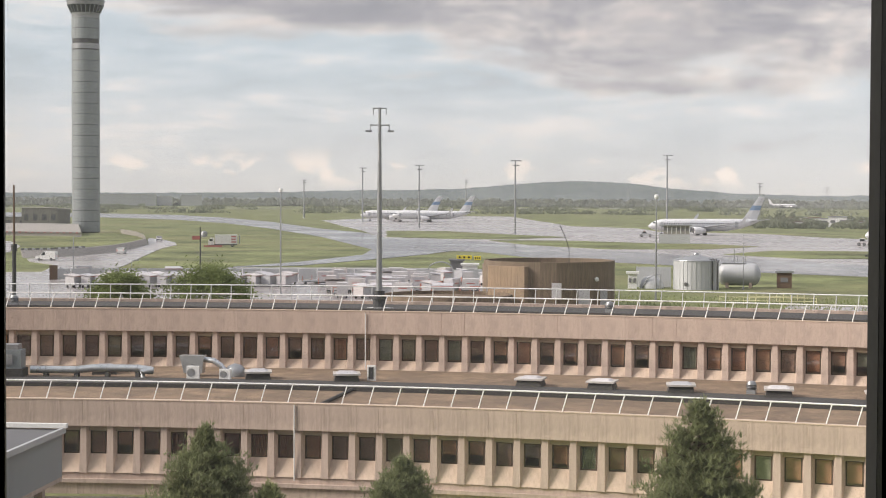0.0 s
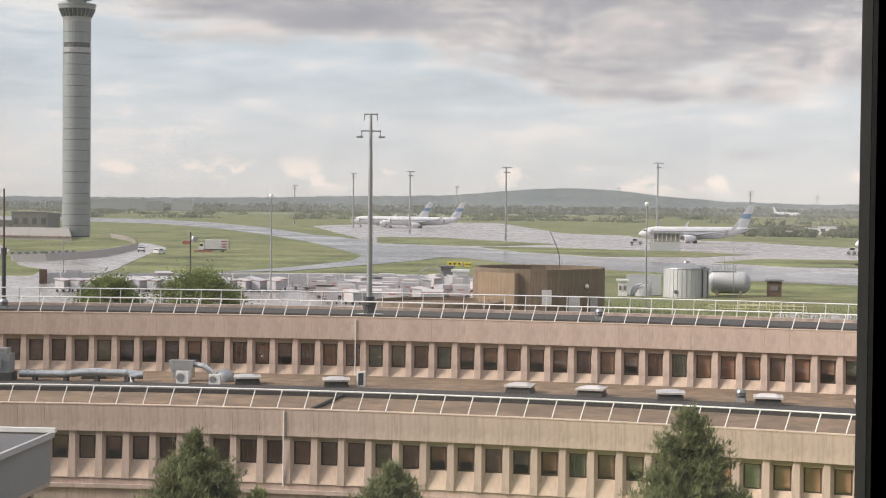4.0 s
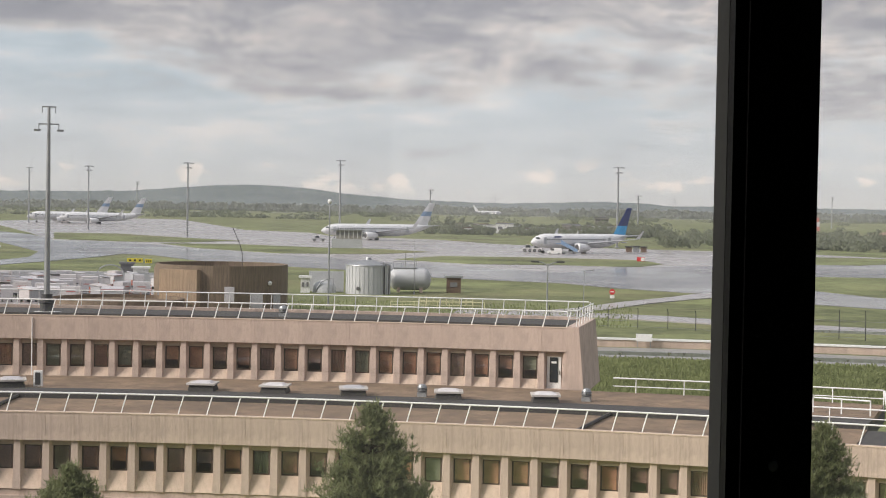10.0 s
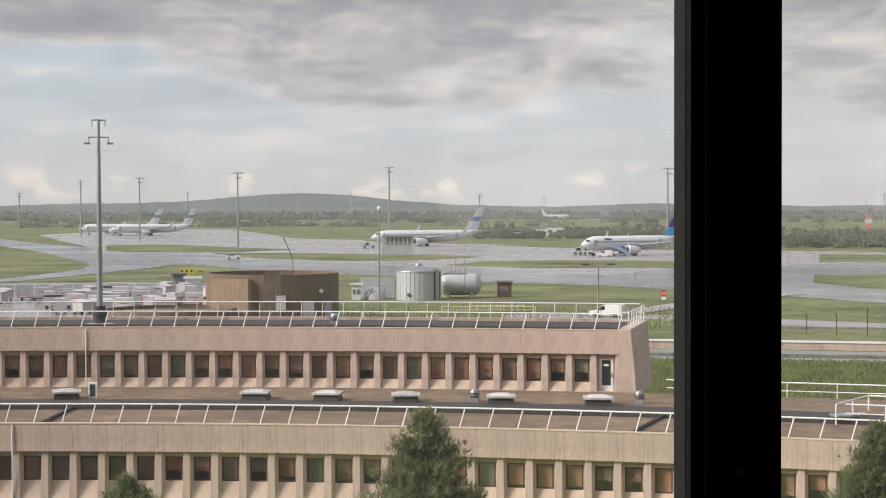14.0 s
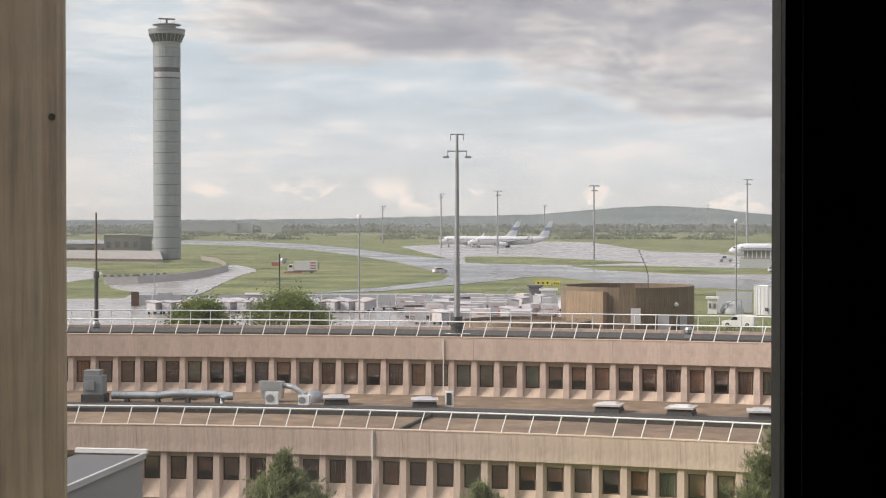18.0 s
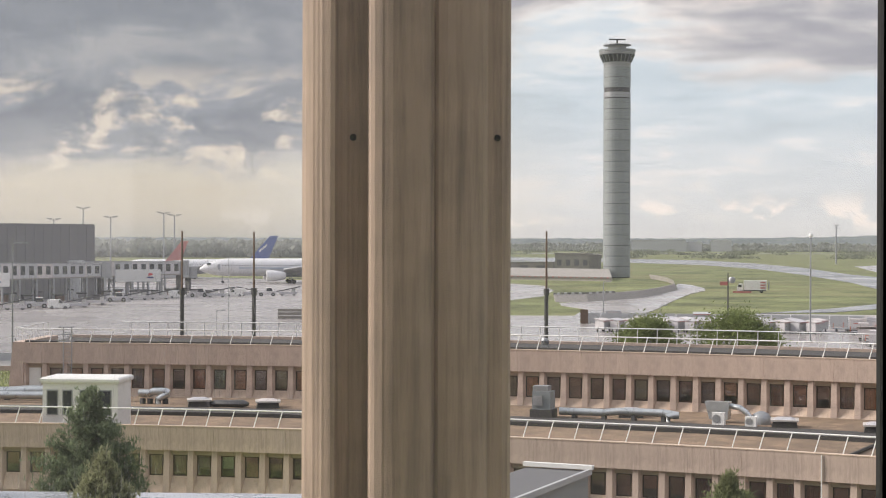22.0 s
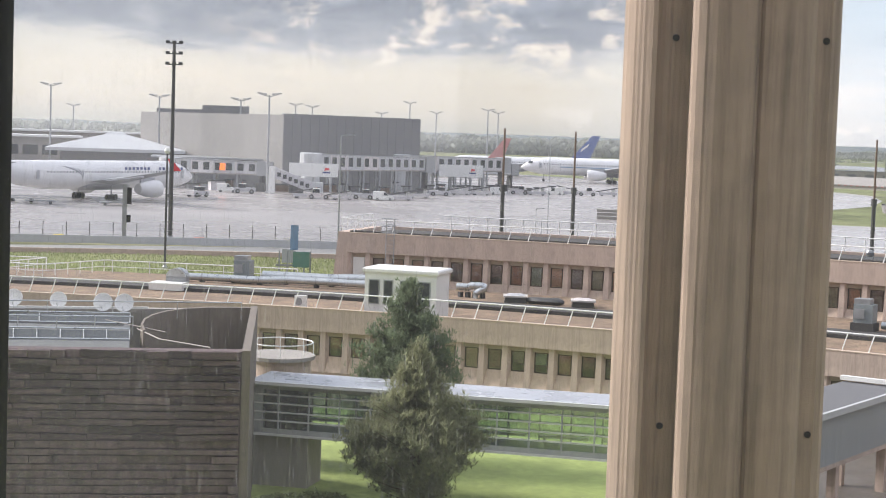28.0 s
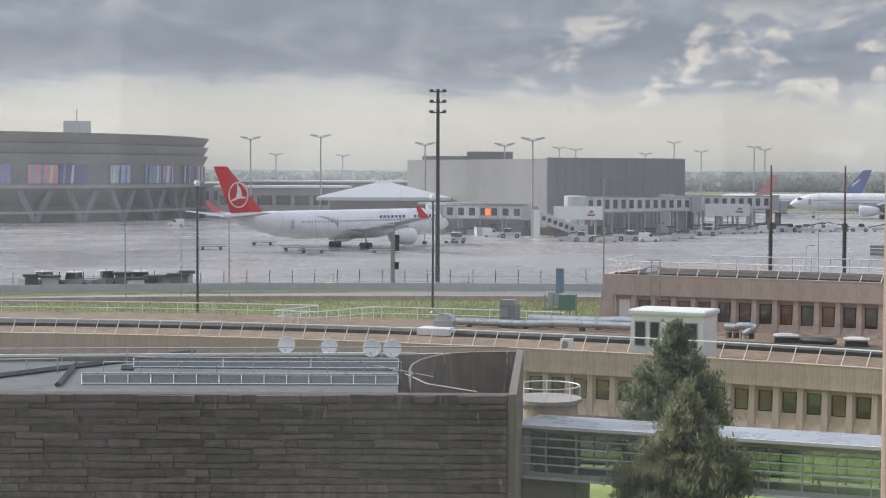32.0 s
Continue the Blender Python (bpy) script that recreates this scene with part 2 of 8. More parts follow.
def glass(name, tint=(0.75, 0.8, 0.8), clear=0.75):
    m = bpy.data.materials.new(name)
    m.use_nodes = True
    t = m.node_tree
    t.nodes.clear()
    tr = nd(t, "ShaderNodeBsdfTransparent", Color=(*tint, 1))
    gl = nd(t, "ShaderNodeBsdfGlossy", Color=(0.9, 0.92, 0.94, 1), Roughness=0.04)
    fr = nd(t, "ShaderNodeFresnel", IOR=1.5)
    mx = t.nodes.new("ShaderNodeMixShader")
    t.links.new(mathn(t, "ADD", fr.outputs[0], 1 - clear, True), mx.inputs[0])
    t.links.new(tr.outputs[0], mx.inputs[1])
    t.links.new(gl.outputs[0], mx.inputs[2])
    out = t.nodes.new("ShaderNodeOutputMaterial")
    t.links.new(mx.outputs[0], out.inputs[0])
    return m


def rain_haze_glass(name):
    """Clear window glass with dried rain runs and an added film that scatters a little daylight, standing in for haze.
    """
    m = bpy.data.materials.new(name)
    m.use_nodes = True
    t = m.node_tree
    t.nodes.clear()
    co = t.nodes.new("ShaderNodeTexCoord").outputs["Object"]
    mp = t.nodes.new("ShaderNodeMapping")
    mp.inputs["Scale"].default_value = (260.0, 1.0, 22.0)
    t.links.new(co, mp.inputs[0])
    runs = nd(t, "ShaderNodeTexNoise", Scale=1.0, Detail=3.0, Roughness=0.6)
    t.links.new(mp.outputs[0], runs.inputs["Vector"])
    film = nd(t, "ShaderNodeTexNoise", Scale=9.0, Detail=3.0, Roughness=0.5)
    t.links.new(co, film.inputs["Vector"])
    amount = mathn(t, "ADD", mathn(t, "MULTIPLY", ramp(t, [(0.60, (0, 0, 0)), (0.78, (1, 1, 1))], runs.outputs[0]).outputs[0], 0.012),
                   ramp(t, [(0.3, (0.017,) * 3), (0.7, (0.030,) * 3)], film.outputs[0]).outputs[0])
    tr = nd(t, "ShaderNodeBsdfTransparent", Color=(0.99, 0.99, 0.99, 1))
    tl = nd(t, "ShaderNodeBsdfTranslucent", Color=(0.85, 0.84, 0.82, 1))
    mx = t.nodes.new("ShaderNodeMixShader")
    t.links.new(amount, mx.inputs[0])
    t.links.new(tr.outputs[0], mx.inputs[1])
    t.links.new(tl.outputs[0], mx.inputs[2])
    out = t.nodes.new("ShaderNodeOutputMaterial")
    t.links.new(mx.outputs[0], out.inputs[0])
    return m


M_CONC = mat("precast_concrete", (0.505, 0.396, 0.333), 0.85, var=0.20, scale=0.5, fine=9, bump=0.2, random_by=0.035, streak=0.24, stain_sheen=((0.27, 0.225, 0.19), 0.9, 0.4))
M_SILL = mat("sill_concrete", (0.55, 0.43, 0.34), 0.8, var=0.14, scale=1.2, fine=16, bump=0.2, random_by=0.06, streak=0.25)
M_DARKCONC = mat("dark_stone", (0.100, 0.069, 0.070), 0.8, var=0.65, scale=2.6, fine=16, bump=0.8, random_by=0.42, streak=0.35)
M_COLUMN = mat("column_concrete", (0.335, 0.256, 0.204), 0.85, var=0.2, scale=1.6, fine=42, bump=0.35, streak=0.42)
M_BITUMEN = mat("bitumen", (0.048, 0.045, 0.043), 0.8, var=0.35, scale=0.6, fine=9, bump=0.2)
M_GRAVEL = mat("roof_gravel", (0.200, 0.140, 0.092), 0.9, var=0.6, scale=0.9, fine=5, bump=0.5, stain_sheen=((0.12, 0.085, 0.06), 0.25, 0.7))
M_WHITE = mat("white_paint", (0.72, 0.72, 0.70), 0.45, var=0.06, scale=2, fine=20, bump=0.05)
M_RAIL = mat("rail_paint", (0.80, 0.80, 0.79), 0.5, var=0.08, scale=2, fine=15, bump=0.0)
M_GREY = mat("grey_metal", (0.32, 0.33, 0.34), 0.45, 0.6, var=0.2, scale=1.5, fine=12, bump=0.1)
M_GALV = mat("galvanised_duct", (0.50, 0.52, 0.53), 0.35, 0.85, var=0.18, scale=2.0, fine=10, bump=0.1)
M_DARKMETAL = mat("dark_metal", (0.07, 0.07, 0.072), 0.5, 0.4, var=0.25, scale=2, fine=14, bump=0.1)
M_BLACK = mat("black_aluminium", (0.004, 0.004, 0.0045), 0.55, 0.0, var=0.2, scale=4, fine=60, bump=0.05, spec=0.25)
M_RUST = mat("weathered_pole", (0.13, 0.085, 0.06), 0.8, var=0.3, scale=0.6, fine=8, bump=0.2)
M_GRASS = mat("grass", (0.148, 0.165, 0.076), 0.9, var=0.85, scale=0.045, fine=0.42, bump=0.6, stain_sheen=((0.235, 0.215, 0.115), 0.014, 0.55), spec=0.2)
M_LAWN = mat("lawn", (0.27, 0.328, 0.105), 0.9, var=0.4, scale=0.3, fine=3.0, bump=0.6, spec=0.2)
M_APRON = mat("wet_concrete_apron", (0.33, 0.31, 0.30), 0.26, var=0.25, scale=0.02, fine=0.25, bump=0.02, stain_sheen=((0.26, 0.247, 0.24), 0.012, 0.7))
# Paler patches put the wet sheen into the asphalt's colour.
M_TAXI = mat("wet_asphalt", (0.12, 0.12, 0.125), 0.22, var=0.3, scale=0.015, fine=0.2, bump=0.02, stain_sheen=((0.27, 0.265, 0.265), 0.02, 0.75))
M_ROAD = mat("road_concrete", (0.25, 0.245, 0.235), 0.35, var=0.15, scale=0.05, fine=1.0, bump=0.05)
# M_TOWER, M_TERM and M_ROUND are lightened in colour to stand in for haze.
M_TOWER = mat("tower_panels", (0.218, 0.240, 0.243), 0.5, var=0.1, scale=0.15, fine=2.0, bump=0.05, random_by=0.06)
M_TERM = mat("terminal_cladding", (0.155, 0.155, 0.16), 0.7, var=0.15, scale=0.1, fine=1.0, bump=0.1)
M_TERMLIGHT = mat("terminal_concrete", (0.30, 0.28, 0.255), 0.8, var=0.15, scale=0.1, fine=1.0, bump=0.1, streak=0.15)
M_ROUND = mat("terminal_ring_concrete", (0.27, 0.258, 0.24), 0.85, var=0.2, scale=0.06, fine=0.8, bump=0.15, streak=0.25)
M_PLANE = mat("aircraft_white", (0.70, 0.70, 0.71), 0.3, var=0.04, scale=0.3, fine=2, bump=0.0)
M_PLANEGREY = mat("aircraft_grey", (0.36, 0.37, 0.39), 0.4, var=0.06, scale=0.3, fine=2, bump=0.0)
M_NAVY = mat("navy_paint", (0.025, 0.04, 0.16), 0.35, var=0.08, bump=0.0)
M_BLUE = mat("sky_blue_paint", (0.06, 0.36, 0.68), 0.35, var=0.08, bump=0.0)
M_MIDBLUE = mat("stripe_blue_paint", (0.20, 0.30, 0.45), 0.35, var=0.08, bump=0.0)
# Blue lightened in colour to stand in for haze over the fins.
M_FINBLUE = mat("hazed_fin_blue", (0.08, 0.12, 0.32), 0.35, var=0.08, bump=0.0)
M_RED = mat("red_paint", (0.55, 0.025, 0.035), 0.4, var=0.1, bump=0.0)
M_ORANGE = mat("orange_red_paint", (0.44, 0.12, 0.06), 0.5, var=0.1, bump=0.0)
M_YELLOW = mat("yellow_paint", (0.75, 0.60, 0.04), 0.5, var=0.08, bump=0.0)
M_PALEYELLOW = mat("weathered_pale_yellow_paint", (0.62, 0.58, 0.36), 0.6, var=0.1, bump=0.0)
M_TYRE = mat("rubber", (0.018, 0.018, 0.018), 0.8, var=0.2, bump=0.1)
M_WINDARK = mat("dark_glass", (0.025, 0.03, 0.035), 0.12, var=0.2, bump=0.0)
M_TANKRUST = mat("stained_concrete_tank", (0.190, 0.142, 0.100), 0.85, var=0.35, scale=0.25, fine=5, bump=0.3, streak=0.5, stain_sheen=((0.07, 0.045, 0.03), 0.15, 0.7))
M_TANKGREY = mat("grey_tank_steel", (0.46, 0.47, 0.48), 0.5, 0.05, var=0.12, scale=0.4, fine=6, bump=0.1, streak=0.15)
def leaf(name, col, **kw):
    """A leaf surface: matt colour that lets part of the light through."""
    m = mat(name, col, 0.75, var=0.3, bump=0.0, spec=0.25, **kw)
    t = m.node_tree
    b = t.nodes["Principled BSDF"]
    tl = t.nodes.new("ShaderNodeBsdfTranslucent")
    t.links.new(b.inputs["Base Color"].links[0].from_socket, tl.inputs[0])
    mx = nd(t, "ShaderNodeMixShader", Fac=0.6)
    t.links.new(b.outputs[0], mx.inputs[1])
    t.links.new(tl.outputs[0], mx.inputs[2])
    out = [n for n in t.nodes if n.type == "OUTPUT_MATERIAL"][0]
    t.links.new(mx.outputs[0], out.inputs[0])
    return m


M_NEEDLE = leaf("pine_needles", (0.242, 0.264, 0.136), scale=1.2, fine=7)
M_NEEDLEDARK = leaf("dark_pine_needles", (0.170, 0.210, 0.125), scale=1.2, fine=7)
M_NEEDLEOLIVE = leaf("olive_pine_needles", (0.275, 0.285, 0.165), scale=1.2, fine=7)
M_NEEDLE2 = leaf("larch_needles", (0.33, 0.355, 0.170), scale=1.2, fine=7)
M_LEAF = leaf("leaves", (0.20, 0.24, 0.095), scale=0.8, fine=5)
M_BLADE = leaf("grass_blades", (0.25, 0.28, 0.13), scale=0.25, fine=2)
# Haze is put into the pale grey-green of the far woods and hill.
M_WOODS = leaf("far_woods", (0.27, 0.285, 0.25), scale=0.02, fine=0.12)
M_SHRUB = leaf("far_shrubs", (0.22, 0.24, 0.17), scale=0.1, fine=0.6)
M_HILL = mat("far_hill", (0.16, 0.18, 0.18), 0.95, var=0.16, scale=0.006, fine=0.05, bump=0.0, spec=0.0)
M_BARK = mat("bark", (0.09, 0.065, 0.045), 0.9, var=0.4, scale=3, fine=20, bump=0.4)
M_BLIND = mat("window_blinds", (0.2, 0.1, 0.06), 0.8, var=0.35, scale=1.2, fine=9, bump=0.1,
              palette=[(0.44, 0.25, 0.17), (0.33, 0.20, 0.16), (0.56, 0.29, 0.18), (0.30, 0.22, 0.19), (0.42, 0.36, 0.23), (0.42, 0.27, 0.20), (0.60, 0.33, 0.20), (0.34, 0.36, 0.26)])
M_ROOM = mat("room_interior", (0.42, 0.28, 0.20), 0.9, var=0.3, scale=0.6, fine=4, bump=0.0)
M_FRAME = mat("window_frame_bronze", (0.10, 0.07, 0.05), 0.5, 0.3, var=0.15, bump=0.0)
M_PANE = glass("office_pane", (0.95, 0.95, 0.95), 0.99)
M_HAZEGLASS = rain_haze_glass("rain_marked_haze_glass")
M_CLEAR = glass("walkway_glass", (0.80, 0.86, 0.84), 0.85)
M_CART = mat("cart_grey", (0.5, 0.5, 0.5), 0.5, var=0.15, bump=0.0, palette=[(0.52, 0.50, 0.51), (0.42, 0.42, 0.44), (0.56, 0.52, 0.51), (0.46, 0.45, 0.47), (0.60, 0.58, 0.58)])
# Red muted in colour, on the far fin to stand in for haze.
M_MUTEDRED = mat("haze_muted_red", (0.42, 0.16, 0.14), 0.6, var=0.15, bump=0.0)
M_ORANGELAMP = glow("orange_lamp", (1.0, 0.17, 0.02), 0.85)
M_LAMPWHITE = glow("landing_light", (1.0, 0.95, 0.85), 4.0)


# ---- mesh tools ----
class Geo:
    def __init__(self):
        self.v, self.f = [], []

    def add(self, v, f):
        k = len(self.v)
        self.v += [tuple(p) for p in v]
        self.f += [tuple(i + k for i in q) for q in f]
        return self

    def box(self, c, s, rz=0.0, m=None):
        x, y, z = (a / 2 for a in s)
        r = m or pose(*c, 0, 0, rz)
        pts = [r @ Vector(p) for p in ((-x, -y, -z), (x, -y, -z), (x, y, -z), (-x, y, -z), (-x, -y, z), (x, -y, z), (x, y, z), (-x, y, z))]
        return self.add(pts, ((0, 3, 2, 1), (4, 5, 6, 7), (0, 1, 5, 4), (1, 2, 6, 5), (2, 3, 7, 6), (3, 0, 4, 7)))

    def loft(self, rings, caps=True, closed=True):
        n = len(rings[0])
        k = [p for r in rings for p in r]
        f = []
        for i in range(len(rings) - 1):
            for j in range(n if closed else n - 1):
                a, b = i * n + j, i * n + (j + 1) % n
                f.append((a, b, b + n, a + n))
        if caps:
            f += [tuple(reversed(range(n))), tuple(range((len(rings) - 1) * n, len(rings) * n))]
        return self.add(k, f)

    def tube(self, path, r, n=6):
        rr = r if isinstance(r, (list, tuple)) else [r] * len(path)
        path = [Vector(p) for p in path]
        rings = []
        for i, p in enumerate(path):
            d = (path[min(i + 1, len(path) - 1)] - path[max(i - 1, 0)]).normalized()
            a = d.orthogonal().normalized() if abs(d.z) > 0.9 else d.cross(Vector((0, 0, 1))).normalized()
            b = d.cross(a)
            rings.append([p + rr[i] * (math.cos(q) * a + math.sin(q) * b) for q in (2 * math.pi * j / n for j in range(n))])
        return self.loft(rings)

    def lathe(self, prof, n=24, c=(0, 0, 0)):
        rings = [[(c[0] + r * math.cos(2 * math.pi * j / n), c[1] + r * math.sin(2 * math.pi * j / n), c[2] + z) for j in range(n)] for r, z in prof]
        return self.loft(rings)

    def prism(self, poly, z0, z1):
        n = len(poly)
        return self.loft([[(x, y, z0) for x, y in poly], [(x, y, z1) for x, y in poly]])

    def mesh(self, name, smooth=False):
        me = bpy.data.meshes.new(name)
        me.from_pydata(self.v, [], self.f)
        bm = bmesh.new()
        bm.from_mesh(me)
        bmesh.ops.recalc_face_normals(bm, faces=bm.faces)
        bm.to_mesh(me)
        bm.free()
        if smooth:
            for p in me.polygons:
                p.use_smooth = True
            me.set_sharp_from_angle(angle=radians(40))
        return me


def part(name, geo, material, parent=None, label="", smooth=False, at=None):
    """One mesh object, under a thing or a part."""
    me = geo.mesh(name, smooth) if isinstance(geo, Geo) else geo
    if not me.materials:
        me.materials.append(material)
    ob = new(name, me)
    if parent:
        ob.parent = parent
    if at is not None:
        ob.matrix_basis = at
    if label:
        ob["label"] = label
    return ob


def thing(name, m, label, category, group="", kind=""):
    ob = new(name)
    ob.empty_display_size = 0.2
    ob.matrix_basis = m
    return tagged(ob, label, category, group, kind)


def polar(b, d, z=0.0):
    """A place by its bearing (degrees to the left of north) and distance from the window."""
    return (-d * math.sin(radians(b)), d * math.cos(radians(b)), z)


def facing(b, d, z=0.0, turn=0.0):
    """A pose there: its y points away from the window, turned by so many degrees."""
    return pose(*polar(b, d, z), 0, 0, b + turn)


CX, CY = -18.6, -39.2


def ring(r, a, z=0.0):
    return (CX - r * math.sin(radians(a)), CY + r * math.cos(radians(a)), z)


def on_ring(r, a, z=0.0):
    return pose(*ring(r, a, z), 0, 0, a)


def sector(r0, r1, a0, a1, z0, z1, steps):
    """A curved slab between two radii and two angles."""
    g = Geo()
    rings = []
    for i in range(steps + 1):
        a = a0 + (a1 - a0) * i / steps
        rings.append([ring(r0, a, z0), ring(r1, a, z0), ring(r1, a, z1), ring(r0, a, z1)])
    return g.loft(rings)


# ---- ground: one sheet to the horizon, lower on the near side ----
def ground_z(d):
    s = min(max((d - 105) / 45, 0), 1)
    return -1.6 + 1.6 * s * s * (3 - 2 * s)


def build_ground():
    g = Geo()
    radii = [0.5, 20, 40, 60, 80, 95, 105, 112, 120, 128, 136, 144, 150, 170, 200, 260, 350, 500, 800, 1400, 2400, 3600, 4600]
    n = 96
    g.loft([[polar(360 * j / n, d, ground_z(d)) for j in range(n)] for d in radii], caps=False)
    ob = part("ground", g, M_GRASS)
    tagged(ob, "green airfield grass reaching to the horizon", "ground", kind="structure")
    ob.data.materials.clear()
    ob.data.materials.append(M_GRASS)
    lawn = Geo()
    lawn.loft([[polar(-16 + 32.5 * j / 20, d, ground_z(d) + 0.03) for j in range(21)] for d in (12, 40, 70, 90)], caps=False, closed=False)
    lawn.loft([[polar(31 + 50 * j / 30, d, ground_z(d) + 0.03) for j in range(31)] for d in (12, 40, 70, 95)], caps=False, closed=False)
    tagged(part("lawn", lawn, M_LAWN), "bright green lawn below the office buildings", "lawn", kind="structure")


def strip(name, pts, width, material, z, label, category, n=10):
    """A pavement band along a smooth line of (bearing, distance) stations."""
    P = [Vector(polar(b, d)) for b, d in pts]
    line = []
    for i in range(len(P) - 1):
        p0, p1, p2, p3 = P[max(i - 1, 0)], P[i], P[i + 1], P[min(i + 2, len(P) - 1)]
        for k in range(n):
            t = k / n
            line.append(0.5 * (2 * p1 + (p2 - p0) * t + (2 * p0 - 5 * p1 + 4 * p2 - p3) * t * t + (3 * p1 - p0 - 3 * p2 + p3) * t ** 3))
    line.append(P[-1])
    w = width if isinstance(width, (list, tuple)) else [width] * len(P)
    rings = []
    for i, p in enumerate(line):
        d = (line[min(i + 1, len(line) - 1)] - line[max(i - 1, 0)]).normalized()
        s = Vector((-d.y, d.x, 0))
        u = i / n
        j = min(int(u), len(w) - 2)
        ww = (w[j] + (w[j + 1] - w[j]) * (u - j)) / 2
        rings.append([p + s * ww + Vector((0, 0, z)), p - s * ww + Vector((0, 0, z)), p - s * ww - Vector((0, 0, 0.4)), p + s * ww - Vector((0, 0, 0.4))])
    return tagged(part(name, Geo().loft(rings), material), label, category, kind="structure")


def patch(name, pts, material, z, label, category):
    poly = [polar(b, d)[:2] for b, d in pts]
    return tagged(part(name, Geo().prism(poly, z - 0.4, z), material), label, category, kind="structure")


def build_pavements():
    # apron in front of the far stands and across to the near stand
    patch("apron_east", [(19.6, 1000), (17.4, 1137), (15.3, 1263), (13.2, 1235), (11.1, 828), (8.9, 781), (8.2, 711), (4.7, 675), (2.8, 621), (0.4, 588), (-4, 575), (-7.9, 560), (-12, 520), (-22, 450),
                         (-22, 330), (0.4, 345), (6.7, 390), (11, 445), (14.3, 520), (17.4, 560), (18.2, 690), (19.0, 830)], M_APRON, 0.05, "wet grey concrete apron under the parked airliners", "apron")
    patch("taxiway", [(17.92, 448), (18.13, 654), (17.4, 570), (14.3, 536), (11.06, 457), (8.88, 436), (6.69, 404), (4.49, 388), (0.42, 357), (-1.49, 398), (-4.5, 421), (-7.9, 449), (-12, 480), (-22, 430),
                      (-22, 232), (-12, 246), (-7.9, 259), (-4.5, 281), (-1.5, 294), (0.4, 309), (4.7, 322), (7.8, 354), (10, 368), (12.8, 396), (14.3, 433), (15.2, 437), (16.2, 436)], M_TAXI, 0.08, "wet dark asphalt taxiway curving across the airfield", "taxiway")
    patch("taxiway_branch", [(17.92, 448), (19.72, 595), (21.32, 735), (22.82, 882), (24.54, 1013), (26.9, 1115), (34, 1300), (34, 1560), (26.9, 1358), (24.54, 1272), (22.83, 1104), (21.33, 937), (19.72, 743), (18.13, 654)], M_TAXI, 0.085, "wet asphalt taxiway running off towards the horizon", "taxiway")
    patch("taxiway_link", [(22.8, 333), (20.25, 363), (18.23, 406), (17.9, 449), (15.9, 446), (15.2, 437), (16.02, 411), (17.91, 376), (20.25, 343)], M_TAXI, 0.11, "wet asphalt taxiway joining the main taxiway", "taxiway")
    strip("runway", [(40, 1900), (20, 2050), (6, 2290), (-14, 2400)], 60, M_TAXI, 0.06, "distant asphalt runway", "runway")
    patch("service_road", [(26.68, 321), (26.14, 348), (25.61, 395), (24.97, 456), (24.48, 486), (24.54, 513), (24.97, 549), (25.4, 565), (25.45, 537), (25.4, 490), (25.9, 453), (26.5, 424), (27.4, 403), (28.4, 390), (29.4, 382), (29.3, 366), (28.5, 347), (28.93, 314)], M_APRON, 0.10, "wet service road winding past the control tower", "road")
    patch("parking_lot", [(33, 316), (28.9, 317), (26.7, 322), (22.8, 333), (17.4, 332), (14.2, 326), (13.6, 262), (11, 190), (20, 180), (33, 215)], M_APRON, 0.07, "wet concrete yard full of baggage containers", "yard")
    patch("apron_west", [(80, 560), (58, 640), (46, 760), (41, 640), (35, 560), (30.96, 555), (29.9, 529), (29.57, 479), (29.95, 429), (30.96, 401), (32.6, 372), (32.6, 330), (30.9, 316), (33, 215), (40, 207), (48, 208), (58, 210), (68, 206), (80, 205)], M_APRON, 0.05, "wide wet concrete apron beside the terminal", "apron")
    strip("perimeter_road", [(85, 190), (66, 190), (58, 192), (50, 196), (44, 196), (38, 190)], 9, M_ROAD, 0.06, "pale concrete perimeter road with kerbs", "road")
    strip("access_road", [(2, 163), (-3, 163.5), (-8, 163), (-16, 162), (-30, 161)], 11, M_ROAD, 0.06, "pale concrete access road beside a grass bank", "road")
    strip("side_road", [(4, 219), (-1, 218), (-4, 213), (-8, 206), (-13, 201), (-24, 198)], 8.5, M_APRON, 0.12, "wet narrow road running beside the fence", "road")
    strip("taxiway_path", [(1.2, 221), (-0.5, 231), (-2, 248), (-3.65, 265), (-5.2, 282)], [6, 4.5, 4.5, 5, 9], M_APRON, 0.13, "wet narrow path leading to the taxiway", "road")
    for pts in ([(17.41, 695), (15.33, 690), (13.21, 633), (11.22, 598), (13.21, 561), (15.33, 565), (17.41, 587)],
                [(13.95, 549), (11.06, 545), (8.34, 522), (6.7, 519), (4.83, 495), (6.7, 465), (9.97, 460), (12.67, 498)],
                [(6.03, 424), (4.49, 456), (2.29, 459), (0.43, 458), (-1.48, 456), (-2.4, 452), (-3.06, 426), (-2.3, 405), (-1.49, 402), (0.43, 405), (3.39, 400)],
                [(-6.5, 523), (-10.46, 525), (-10.94, 481), (-9.49, 453), (-6.5, 449)],
                [(-6.3, 362), (-9.5, 368), (-12, 370), (-18, 362), (-18, 268), (-12, 279), (-10, 285), (-7.9, 304), (-6.3, 325)]):
        patch("grass_island", pts, M_GRASS, 0.14, "green grass island between the taxiways", "grass")
    patch("paving", [(36.5, 50), (18.5, 55), (18.5, 85.4), (22, 86.6), (25, 87.6), (30, 89.3), (36.5, 91)], mat("wet_paving", (0.10, 0.09, 0.08), 0.4, var=0.3, scale=0.6, fine=6), -1.5, "dark wet paving below the office facade", "pavement")


